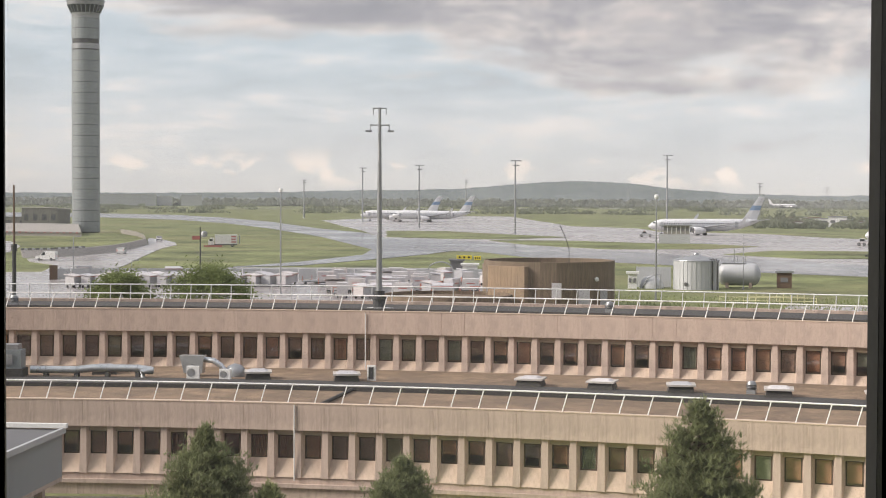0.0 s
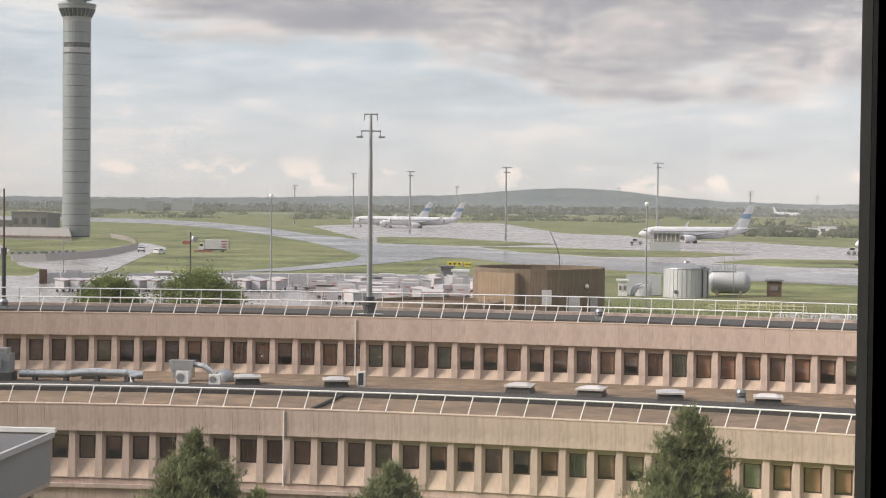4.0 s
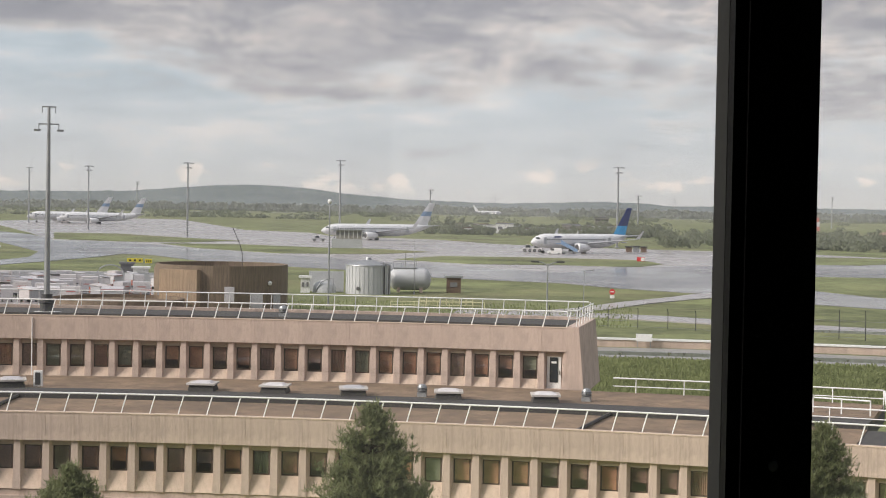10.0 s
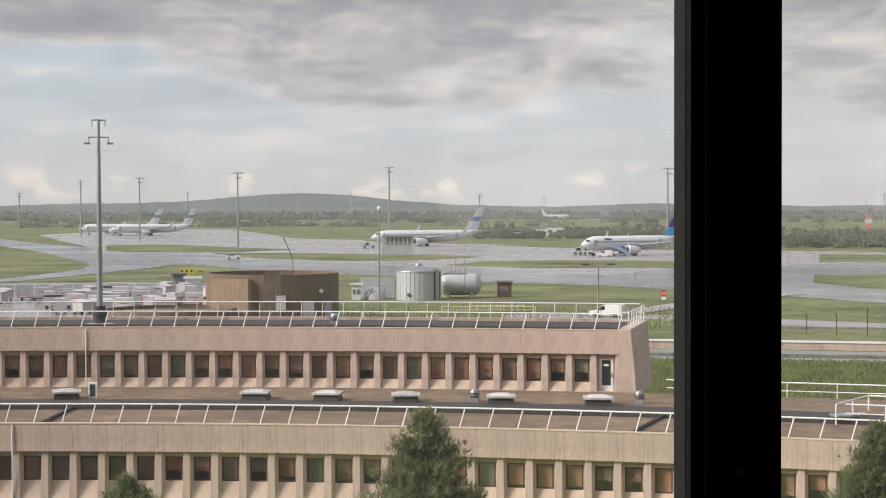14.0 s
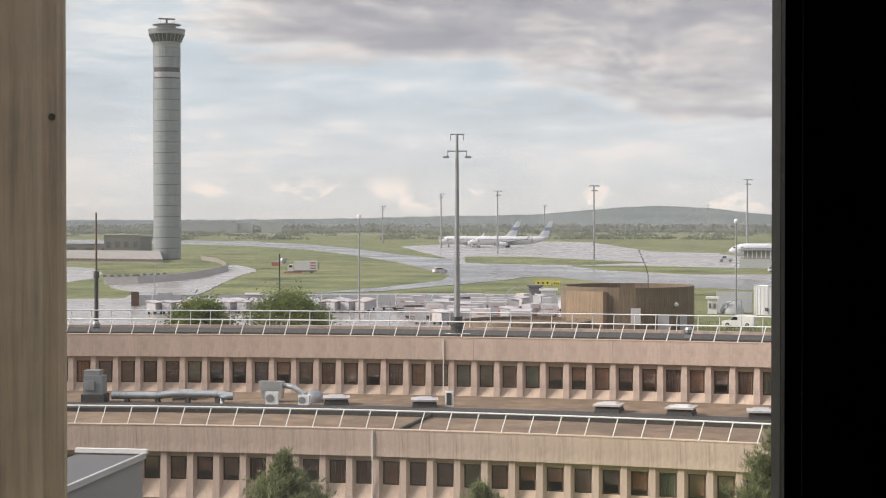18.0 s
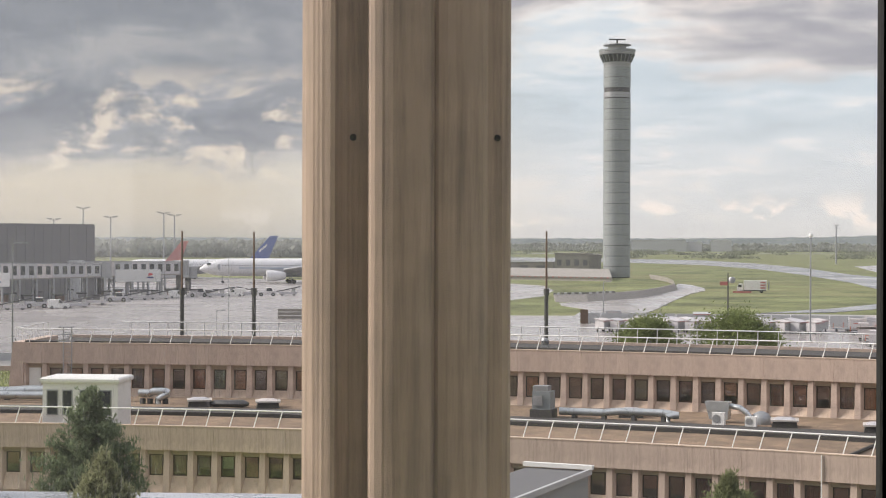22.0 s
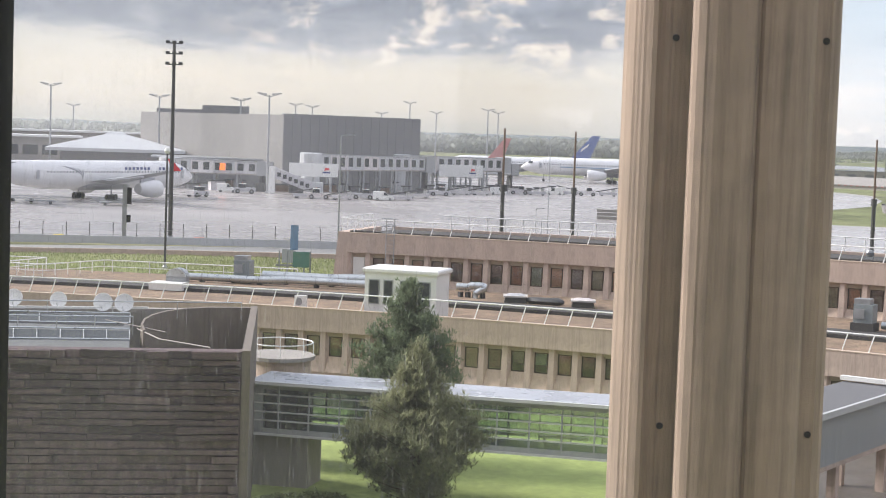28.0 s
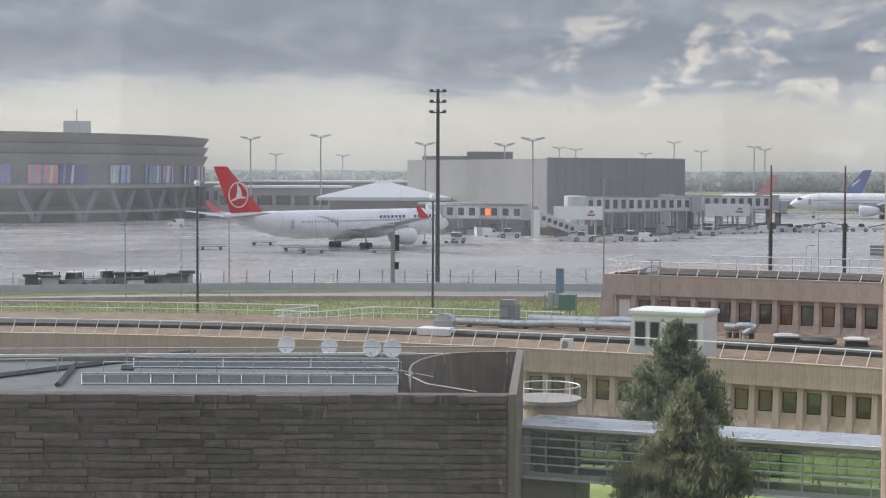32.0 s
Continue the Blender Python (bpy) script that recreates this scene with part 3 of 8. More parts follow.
build_ground()
build_pavements()


# ---- hills and woods at the horizon ----
def bumpy(b, seed, f):
    return noise.fractal(Vector((b * f, seed, 0)), 1.0, 2.0, 5)


def elev_hill(b):
    e = 0.10 + 0.44 * math.exp(-((b - 10.6) / 3.6) ** 2) + 0.10 * math.exp(-((b + 1.0) / 1.6) ** 2) + 0.12 * math.exp(-((b - 17) / 5) ** 2)
    return e + 0.035 * bumpy(b, 3, 0.7) + 0.024 * bumpy(b, 5, 6.0) + 0.024 * bumpy(b, 7, 26.0)


def clump(v, f, x, y, h, w, n, size):
    """A far tree or bush: a heap of small leafy facets with a ragged outline."""
    for i in range(n):
        a, u = random.random() * 6.283, random.random()
        r = w * math.sqrt(random.random()) * math.sin(math.pi * (0.18 + 0.74 * u)) ** 0.6
        cx, cy, cz = x + r * math.cos(a), y + r * math.sin(a), h * (0.06 + 0.88 * u)
        q, t = size * random.uniform(0.6, 1.3), random.random() * 6.283
        k = len(v)
        v += [(cx - q * math.cos(t), cy - q * math.sin(t), cz - q * 0.3), (cx + q * 0.2, cy, cz - q * 0.7), (cx + q * math.cos(t), cy + q * math.sin(t), cz + q * 0.25), (cx, cy + q * 0.3, cz + q * 0.75)]
        f.append((k, k + 1, k + 2, k + 3))


def build_backdrop():
    g = Geo()
    rows = []
    n = 1800
    for k, (d, s) in enumerate(((4300, 1.0), (4150, 0.72), (3900, 0.3), (3700, -0.06))):
        row = []
        for j in range(n + 1):
            b = -40 + 130 * j / n
            e = elev_hill(b) * s if s > 0 else -0.23
            row.append(polar(b, d + 60 * bumpy(b, 9 + k, 0.5), max(EYE + d * math.tan(radians(e)), -1)))
        rows.append(row)
    g.loft(rows, caps=False, closed=False)
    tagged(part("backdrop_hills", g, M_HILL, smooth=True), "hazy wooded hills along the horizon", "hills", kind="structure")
    random.seed(5)
    for k, (d, lo, hi, top, seed) in enumerate(((3000, -40, 90, -0.03, 11), (2500, -40, 60, -0.21, 23), (1450, 36, 60, 0.06, 31))):
        v, f = [], []
        for i in range((3600, 3600, 1500)[k]):
            b = random.uniform(lo, hi)
            dd = d + random.uniform(-60, 60)
            h = EYE + dd * math.tan(radians(top + 0.045 * bumpy(b, seed, 0.8) + 0.04 * bumpy(b, seed, 4.0)))
            if h < 3:
                continue
            x, y, _ = polar(b, dd)
            clump(v, f, x, y, h * random.uniform(0.6, 1.05), random.uniform(4, 10), 14, 2.6)
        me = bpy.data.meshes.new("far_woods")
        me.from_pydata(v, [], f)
        tagged(part("far_woods", me, M_WOODS), "belt of trees on the plain in a haze-paled green", "woods", kind="stuff")


build_backdrop()


def build_field_block():
    t = thing("field_building", facing(-0.99, 1300), "small grey two-storey block on the plain", "building")
    wall = part("wall", Geo().box((0, 4, 3.0), (10.5, 8, 6.0)), M_TERMLIGHT, t)
    part("roof", Geo().box((0, 4, 6.3), (11.6, 9, 0.6)), M_TERM, t)
    part("roof_house", Geo().box((1.5, 4, 7.1), (4.0, 4, 1.0)), M_TERM, t)
    for i in range(5):
        for z in (1.7, 4.5):
            part("window", Geo().box((-4.1 + 2.05 * i, -0.05, z), (1.3, 0.2, 1.3)), M_WINDARK, wall)


build_field_block()


# ---- haze: translucent sheets added over the airfield ----
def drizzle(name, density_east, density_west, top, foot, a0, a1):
    """A translucent sheet's surface that stands in for haze; thins out with height and is denser in the west."""
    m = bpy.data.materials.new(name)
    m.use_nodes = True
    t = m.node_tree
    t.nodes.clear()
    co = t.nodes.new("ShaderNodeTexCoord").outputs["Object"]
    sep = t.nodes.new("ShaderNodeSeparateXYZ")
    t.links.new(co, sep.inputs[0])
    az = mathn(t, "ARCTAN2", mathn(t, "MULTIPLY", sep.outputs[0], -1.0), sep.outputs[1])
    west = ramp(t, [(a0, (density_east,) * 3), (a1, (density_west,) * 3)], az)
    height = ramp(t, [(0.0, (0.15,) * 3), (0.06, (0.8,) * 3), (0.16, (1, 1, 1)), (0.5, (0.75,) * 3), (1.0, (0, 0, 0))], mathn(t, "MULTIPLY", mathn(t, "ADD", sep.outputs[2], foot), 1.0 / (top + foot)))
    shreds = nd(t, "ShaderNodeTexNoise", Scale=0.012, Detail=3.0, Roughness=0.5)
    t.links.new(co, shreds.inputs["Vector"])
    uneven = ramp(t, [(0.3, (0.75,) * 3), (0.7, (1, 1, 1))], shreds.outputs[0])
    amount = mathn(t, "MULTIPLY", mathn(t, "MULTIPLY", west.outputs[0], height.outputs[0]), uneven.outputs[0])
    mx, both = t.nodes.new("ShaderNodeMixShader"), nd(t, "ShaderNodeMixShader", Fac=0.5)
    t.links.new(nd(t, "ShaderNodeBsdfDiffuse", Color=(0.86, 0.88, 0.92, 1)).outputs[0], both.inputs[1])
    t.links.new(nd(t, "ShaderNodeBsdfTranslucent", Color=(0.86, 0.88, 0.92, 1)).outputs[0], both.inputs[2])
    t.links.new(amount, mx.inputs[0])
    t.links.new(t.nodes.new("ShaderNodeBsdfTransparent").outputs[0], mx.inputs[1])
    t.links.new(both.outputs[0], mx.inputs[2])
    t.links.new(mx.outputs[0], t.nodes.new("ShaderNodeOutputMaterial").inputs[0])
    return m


def build_haze_sheets():
    # The 50 m sheet is added to lift the dark stone building.
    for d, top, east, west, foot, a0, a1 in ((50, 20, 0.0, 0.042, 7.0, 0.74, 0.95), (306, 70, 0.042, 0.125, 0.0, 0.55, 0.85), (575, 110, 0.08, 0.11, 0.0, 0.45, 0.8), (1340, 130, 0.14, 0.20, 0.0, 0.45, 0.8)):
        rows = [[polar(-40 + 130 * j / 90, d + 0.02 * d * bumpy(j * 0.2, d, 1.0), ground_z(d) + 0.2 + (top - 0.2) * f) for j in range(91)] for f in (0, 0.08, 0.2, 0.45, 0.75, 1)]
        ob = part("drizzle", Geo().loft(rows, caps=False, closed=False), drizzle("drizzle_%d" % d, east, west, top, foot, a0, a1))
        tagged(ob, "thin translucent sheet added as haze over the airfield", "drizzle", kind="stuff")


build_haze_sheets()


# ---- the window and room round the camera ----
WIN = Matrix.Translation((0, 0, EYE)) @ pose(0, 0, 0, 0, 0, 28.44)


def build_window():
    g = Geo().box((0, -1.6, -1.45), (5, 4.3, 0.1))
    tagged(part("floor", g, mat("room_floor", (0.05, 0.05, 0.055), 0.7), at=WIN), "dark carpet floor of the room", "floor", kind="structure")
    tagged(part("ceiling", Geo().box((0, -1.6, 1.45), (5, 4.3, 0.1)), mat("room_ceiling", (0.25, 0.25, 0.25), 0.8), at=WIN), "plain dim ceiling", "ceiling", kind="structure")
    wall = mat("room_wall", (0.10, 0.10, 0.10), 0.8)
    for n, c, s in (("wall_back", (0, -3.8, 0), (5, 0.1, 2.8)), ("wall_side_1", (-2.55, -1.6, 0), (0.1, 4.3, 2.8)), ("wall_side_2", (2.55, -1.6, 0), (0.1, 4.3, 2.8)),
                    ("wall_below", (0, 0.66, -1.1), (5, 0.12, 0.6)), ("wall_above", (0, 0.66, 1.2), (5, 0.12, 0.4))):
        tagged(part(n, Geo().box(c, s), wall, at=WIN), "plain dark wall of the room", "wall", kind="structure")
    # Unseen block, widened and raised to cut sky light on the column's front.
    holder = thing("office_block", WIN, "unseen concrete block under the camera's room, enlarged to shade the column", "office building")
    part("storeys", Geo().box((0, -6.3, -8.6), (84, 14.0, 14.2)), M_CONC, holder)
    part("upper_storeys", Geo().box((0, -6.3, 11.52), (84, 14.0, 20.0)), M_CONC, holder)
    for x in (-22.3, 22.3):
        part("wing_wall", Geo().box((x, -6.3, 0.01), (39.4, 14.0, 2.98)), M_CONC, holder)
    part("rear_wall", Geo().box((0, -8.6, 0.01), (5.1, 9.4, 2.98)), M_CONC, holder)
    win = tagged(new("window_1"), "row of tall narrow panes in black aluminium frames", "window", kind="structure")
    win.matrix_basis = WIN
    for k in range(-6, 7):
        x = 0.0088 + 0.376 * k
        mu = Geo().prism([(x, 0.600), (x, 0.604), (x + 0.004, 0.604), (x + 0.004, 0.614), (x + 0.030, 0.6145), (x + 0.044, 0.620), (x + 0.044, 0.600), (x + 0.0085, 0.600), (x + 0.0085, 0.5985), (x + 0.0065, 0.5985), (x + 0.0065, 0.600)], -0.8, 1.0)
        m = part("mullion", mu, M_BLACK, win)
        part("gasket", Geo().box((x + 0.002, 0.609, 0.1), (0.004, 0.009, 1.8)), M_TYRE, m)
        part("screw", Geo().lathe([(0.0001, 0.0), (0.0022, 0.0), (0.0025, 0.001), (0.0001, 0.0012)], 10), M_GREY, m, at=pose(x + 0.0235, 0.5998, -0.1095, 90))
        pane = part("pane", Geo().box((x - 0.166, 0.6125, 0.1), (0.330, 0.004, 1.8)), M_HAZEGLASS, win)
        pane.visible_shadow = False
    part("sill", Geo().box((0, 0.60, -0.815), (4.6, 0.12, 0.03)), M_BLACK, win)
    part("head", Geo().box((0, 0.63, 1.015), (4.6, 0.08, 0.03)), M_BLACK, win)


build_window()


# ---- fluted concrete column outside ----
def build_column():
    prof = [(0.0, -0.9), (0.0, -0.25), (0.02, -0.12), (0.055, 0.02), (0.10, 0.13), (0.14, 0.19), (0.162, 0.20), (0.175, 0.08), (0.195, 0.02), (0.24, -0.03), (0.312, -0.06), (0.322, 0.36), (0.332, 0.43), (0.35, 0.49), (0.385, 0.545), (0.435, 0.58),
            (0.50, 0.58), (0.565, 0.54), (0.612, 0.46), (0.632, 0.33), (0.648, 0.40), (0.69, 0.425), (0.75, 0.39), (0.80, 0.33), (0.845, 0.24), (0.868, 0.16), (0.885, 0.0), (0.905, -0.02), (0.955, -0.07), (0.985, -0.16), (1.0, -0.3), (1.0, -0.9)]
    col = thing("concrete_column", facing(34.77, 26.4, -1.6), "tall fluted board-marked concrete column with tie holes", "column")
    w = 3.30
    rnd = random.Random(8)
    fine_prof = []
    for (u0, v0), (u1, v1) in zip(prof, prof[1:]):
        fine_prof.append((u0, v0))
        k = int((u1 - u0) / 0.011)
        for i in range(1, k):
            f = i / k
            fine_prof.append((u0 + (u1 - u0) * f, v0 + (v1 - v0) * f - ((rnd.choice((0.003, 0.006, 0.014)) if u0 < 0.3 else rnd.choice((0.0, 0.002, 0.005))) if i % 2 else 0.0)))
    fine_prof.append(prof[-1])
    poly = [((u - 0.5) * w, -v) for u, v in fine_prof]
    shaft = part("shaft", Geo().prism(poly, 0, 46), M_COLUMN, col)
    # Black discs on the face stand in for the shade inside tie holes.
    for u, v in ((0.245, -0.034), (0.93, -0.045)):
        for z in (5.2, 11.2, 17.22, 23.2, 29.2):
            part("tie_hole", Geo().lathe([(0.0, -0.02), (0.05, -0.02), (0.055, 0.012), (0.0, 0.014)], 10), M_BLACK, shaft, at=pose((u - 0.5) * w, -0.012 - v, z, 90))


build_column()


# ---- two curved office buildings ----
PITCH = 1.429
FAR_PITCH = 1.4562
FAR_LO = -7.404
FAR_HI = FAR_LO + 63 * math.degrees(FAR_PITCH / 140.0)
ROOF_TURN = -14.9  # where the lower roof becomes narrow


def facade(name, r, a_lo, a_hi, z_top, z_panel, z_wtop, z_wbot, z_sill, label, doors=(), pitch=PITCH):
    """A curved storey of precast bays: parapet panel, piers, sloped sill, framed pane with a blind behind."""
    base = thing(name, pose(0, 0, 0), label, "office building")
    step = math.degrees(pitch / r)
    h = pitch / 2
    panel = Geo().box((0, 0.16, (z_top + z_panel) / 2), (pitch - 0.018, 0.32, z_top - z_panel)).mesh("parapet_panel")
    pier = Geo().loft([[(-0.20, -0.02, z_sill - 0.02), (0.20, -0.02, z_sill - 0.02), (0.33, 0.62, z_sill - 0.02), (-0.33, 0.62, z_sill - 0.02)],
                       [(-0.15, 0.14, z_panel - 0.005), (0.15, 0.14, z_panel - 0.005), (0.32, 0.62, z_panel - 0.005), (-0.32, 0.62, z_panel - 0.005)]]).mesh("pier")
    sill = Geo().loft([[(-h + 0.1, 0.02, z_sill), (h - 0.1, 0.02, z_sill), (h - 0.1, 0.55, z_sill), (-h + 0.1, 0.55, z_sill)],
                       [(-h + 0.1, 0.40, z_wbot), (h - 0.1, 0.40, z_wbot), (h - 0.1, 0.55, z_wbot), (-h + 0.1, 0.55, z_wbot)]]).mesh("sill")
    lintel = Geo().box((0, 0.42, (z_wtop + z_panel) / 2), (pitch - 0.2, 0.2, z_panel - z_wtop)).mesh("lintel")
    fr = Geo()
    wh, wz, zc = pitch - 0.60, z_wtop - z_wbot, (z_wtop + z_wbot) / 2
    for x, z, sx, sz in ((-wh / 2 + 0.03, zc, 0.06, wz), (wh / 2 - 0.03, zc, 0.06, wz), (0, z_wtop - 0.03, wh - 0.12, 0.06), (0, z_wbot + 0.03, wh - 0.12, 0.06)):
        fr.box((x, 0.47, z), (sx, 0.07, sz))
    fr = fr.mesh("window_frame")
    pane = Geo().box((0, 0.475, zc), (wh - 0.12, 0.012, wz - 0.12)).mesh("pane")
    blinds = []
    for k in range(5):
        g = Geo()
        if k == 2:
            pts = []
            for i in range(19):
                pts.append((-wh / 2 + i * wh / 18, 0.60 + 0.05 * (i % 2)))
            g.loft([[(x, y, z_wbot) for x, y in pts] + [(x, y + 0.01, z_wbot) for x, y in reversed(pts)], [(x, y, z_wtop) for x, y in pts] + [(x, y + 0.01, z_wtop) for x, y in reversed(pts)]])
        else:
            cut = (1.0, 0.9, 0, 0.62, 0.8)[k]
            g.box((0, 0.62, z_wtop - wz * cut / 2), (wh, 0.02, wz * cut))
        blinds.append(g.mesh("blind"))
    # Darker copy of the concrete puts the recess's shade into the lintels.
    shade = mat(name + "_shaded_lintel", (0.36, 0.29, 0.22), 0.85, var=0.15, bump=0.2)
    n = int(round((a_hi - a_lo) / step))
    for i in range(n + 1):
        a = a_lo + i * step
        part("pier", pier, M_CONC, base, at=on_ring(r, a))
        if i == n:
            break
        m = on_ring(r, a + step / 2)
        part("parapet_panel", panel, M_CONC, base, at=m)
        if i - n in doors or i in doors:
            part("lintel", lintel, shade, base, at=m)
            continue
        part("sill", sill, M_SILL, base, at=m)
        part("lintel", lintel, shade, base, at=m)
        w = part("window", fr, M_FRAME, base, at=m)
        p = part("pane", pane, M_PANE, w)
        p.visible_shadow = False
        part("blind", blinds[(i * 7 + i // 3 + (i * i) % 5) % 5], M_BLIND, w)
    part("joint_filler", sector(r + 0.012, r + 0.29, a_lo, a_hi, z_panel + 0.02, z_top - 0.02, n), M_CONC, base)
    part("back_wall", sector(r + 2.2, r + 2.4, a_lo, a_hi, z_sill, z_panel, n), M_ROOM, base)
    part("room_floor", sector(r + 0.6, r + 2.2, a_lo, a_hi, z_sill - 0.05, z_sill + 0.05, n), M_ROOM, base)
    part("coping", sector(r - 0.02, r + 0.36, a_lo, a_hi, z_top, z_top + 0.05, n), M_SILL, base)
    return base


def guard_rail(name, r, a_lo, a_hi, z, label, height=0.95, lean=0.24, inner=0.12, pitch=PITCH):
    base = thing(name, pose(0, 0, 0), label, "railing")
    step = math.degrees(pitch / r)
    n = int((a_hi - a_lo) / step)
    post = Geo().tube([(0, 0, 0), (lean, inner, height)], 0.034, 6).mesh("post")
    for i in range(n + 1):
        part("post", post, M_RAIL, base, at=on_ring(r + 0.1, a_lo + i * step, z))
    for hh, rr, k in ((height, 0.044, 1.0),) + (((height * 0.55, 0.03, 0.5),) if lean == 0.0 else ()):
        part("rail", Geo().tube([ring(r + 0.1 + inner * k, a_lo + (a_hi - a_lo) * j / (2 * n), z + hh) for j in range(2 * n + 1)], rr, 6), M_RAIL, base)
    return base


def build_offices():
    near = facade("near_office_building", 120.8, -30.295, 52, 3.35, 1.98, 1.70, 0.48, -0.45, "long curved precast concrete office building with deep windows")
    part("plinth", sector(120.9, 121.3, -30, 52, -1.6, -0.47, 60), M_CONC, near)
    part("ledge", sector(120.7, 121.2, -30, 52, -0.98, -0.78, 60), M_CONC, near)
    part("roof_slab", sector(121.1, 140.5, ROOF_TURN, 53, 2.2, 2.95, 60), M_BITUMEN, near, "gravel-covered flat roof with dark felt strips")
    part("roof_slab", sector(121.1, 129.9, -30, ROOF_TURN, 2.2, 2.95, 20), M_BITUMEN, near, "narrow flat roof with dark felt")
    part("gravel_strip", sector(121.5, 129.8, ROOF_TURN, 53, 2.9, 3.0, 60), M_GRAVEL, near)
    part("felt_strip", sector(129.95, 133.0, ROOF_TURN, 53, 2.9, 3.22, 60), M_BITUMEN, near)
    part("gravel_strip", sector(133.1, 139.8, ROOF_TURN, 53, 2.9, 3.2, 60), M_GRAVEL, near)
    far = facade("far_office_building", 140.0, FAR_LO, FAR_HI, 6.82, 5.42, 5.10, 3.72, 3.12, "upper curved precast concrete office building with railings on its roof", (0, -1), FAR_PITCH)
    part("roof_slab", sector(140.4, 152, FAR_LO, FAR_HI, 6.2, 6.55, 60), M_BITUMEN, far, "dark felt roof")
    part("rear_wall", sector(151.6, 152, FAR_LO, FAR_HI, -0.5, 6.75, 60), M_CONC, far)
    part("felt_edge", sector(140.36, 141.2, FAR_LO, FAR_HI, 6.5, 6.98, 60), M_BITUMEN, far)
    for a, s in ((FAR_LO, 1), (FAR_HI, -1)):
        # battered end wall
        x0, x1 = 0.0, 1.1 * s
        g = Geo().loft([[(x0, 0.0, 2.9), (x1 * 1.02, 0.0, 2.9), (x1 * 1.02, 8.5, 2.9), (x0, 8.5, 2.9)], [(x0, 0.0, 6.9), (x1 * 0.68, 0.0, 6.9), (x1 * 0.68, 8.5, 6.9), (x0, 8.5, 6.9)]])
        part("end_wall", g, M_CONC, far, "smooth battered concrete end wall", at=on_ring(140, a))
    step = math.degrees(FAR_PITCH / 140.0)
    for a, lab in ((FAR_LO + step / 2, "white framed glass door with steps"), (FAR_HI - step / 2, "pale painted door")):
        m = on_ring(140, a)
        d = part("door", Geo().box((0, 0.40, 4.2), (0.84, 0.08, 2.0)), M_WHITE, far, lab, at=m)
        if a < 0:
            part("pane", Geo().box((0, 0.35, 4.3), (0.5, 0.03, 1.5)), M_WINDARK, d)
            part("notice", Geo().box((0, 0.32, 4.75), (0.3, 0.02, 0.12)), M_WHITE, d)
        part("handle", Geo().box((0.34, 0.34, 4.15), (0.04, 0.06, 0.22)), M_DARKMETAL, d)
        part("doorway", Geo().box((0, 0.55, 4.25), (0.98, 0.2, 2.3)), M_CONC, far, at=m)
        part("step", Geo().box((0, 0.2, 3.13), (1.0, 0.5, 0.14)), M_CONC, far, at=m)
        part("step", Geo().box((0, -0.15, 3.05), (1.1, 0.5, 0.14)), M_CONC, far, at=m)
    guard_rail("roof_railing", 120.9, -30, 52, 3.40, "white tubular guard rail along the lower roof edge", 0.92)
    guard_rail("roof_railing", 140.1, -7.4, 30.3, 6.85, "white tubular guard rail along the upper roof edge", 0.95)
    guard_rail("roof_railing", 139.4, 31.6, 37.6, 3.0, "white tubular guard rail along the back of the lower roof", 1.05, 0.0, 0.0, 2.8)
    guard_rail("roof_railing", 139.4, 39.4, 53, 3.0, "white tubular guard rail along the back of the lower roof", 1.05, 0.0, 0.0, 2.8)
    guard_rail("roof_railing", 139.4, ROOF_TURN, -8.6, 3.0, "white tubular guard rail along the back of the lower roof", 1.05, 0.0, 0.0, 2.8)
    guard_rail("roof_railing", 129.5, -30, ROOF_TURN + 1.7, 3.0, "white tubular guard rail along the narrow end of the lower roof", 1.05, 0.0, 0.0, 3.0)
    # white raking flashing and short stair rails where the roof narrows
    turn = thing("roof_step", pose(0, 0, 0), "white raking flashing and stair rails where the roof narrows", "roof stair")
    a, b = Vector(ring(139.4, ROOF_TURN, 3.0)), Vector(ring(129.6, ROOF_TURN - 0.5, 3.0))
    up = Vector((0, 0, 1))
    part("flashing", Geo().loft([[a + up * 1.05, a + up * 0.85, a + up * 0.85 + Vector((0.1, 0, 0)), a + up * 1.05 + Vector((0.1, 0, 0))], [b + up * 0.25, b + up * 0.05, b + up * 0.05 + Vector((0.14, 0, 0)), b + up * 0.25 + Vector((0.14, 0, 0))]]), M_RAIL, turn)
    c, d = Vector(ring(134.5, ROOF_TURN + 1.4, 3.0)), Vector(ring(134.0, ROOF_TURN + 0.1, 3.0))
    e = Vector(ring(129.4, ROOF_TURN + 1.9, 3.0))
    part("rail", Geo().tube([c + up, d + up], 0.045, 6), M_RAIL, turn)
    part("rail", Geo().tube([c + up, e + up * 1.05], 0.045, 6), M_RAIL, turn)
    for p, h_ in ((c, 1.0), (d, 1.0), (c.lerp(d, 0.5), 1.0), (e, 1.05), (c.lerp(e, 0.5), 1.0)):
        part("post", Geo().tube([p, p + up * h_], 0.04, 6), M_RAIL, turn)
    for k in range(4):
        p = c.lerp(e, (k + 0.5) / 4)
        part("tread", Geo().box(tuple(p + up * (0.12 + 0.1 * k)), (1.0, 0.9, 0.08)), M_GALV, turn)
    # stair opening in the back rail near the dishes
    gap = thing("roof_stair_rail", pose(0, 0, 0), "white stair rails turning in from the roof edge", "railing")
    for r0, a0, r1, a1 in ((139.4, 37.6, 133.6, 38.7), (139.4, 39.4, 134.2, 40.1), (133.6, 38.7, 134.2, 40.1)):
        p, q = Vector(ring(r0, a0, 3.0)), Vector(ring(r1, a1, 3.0))
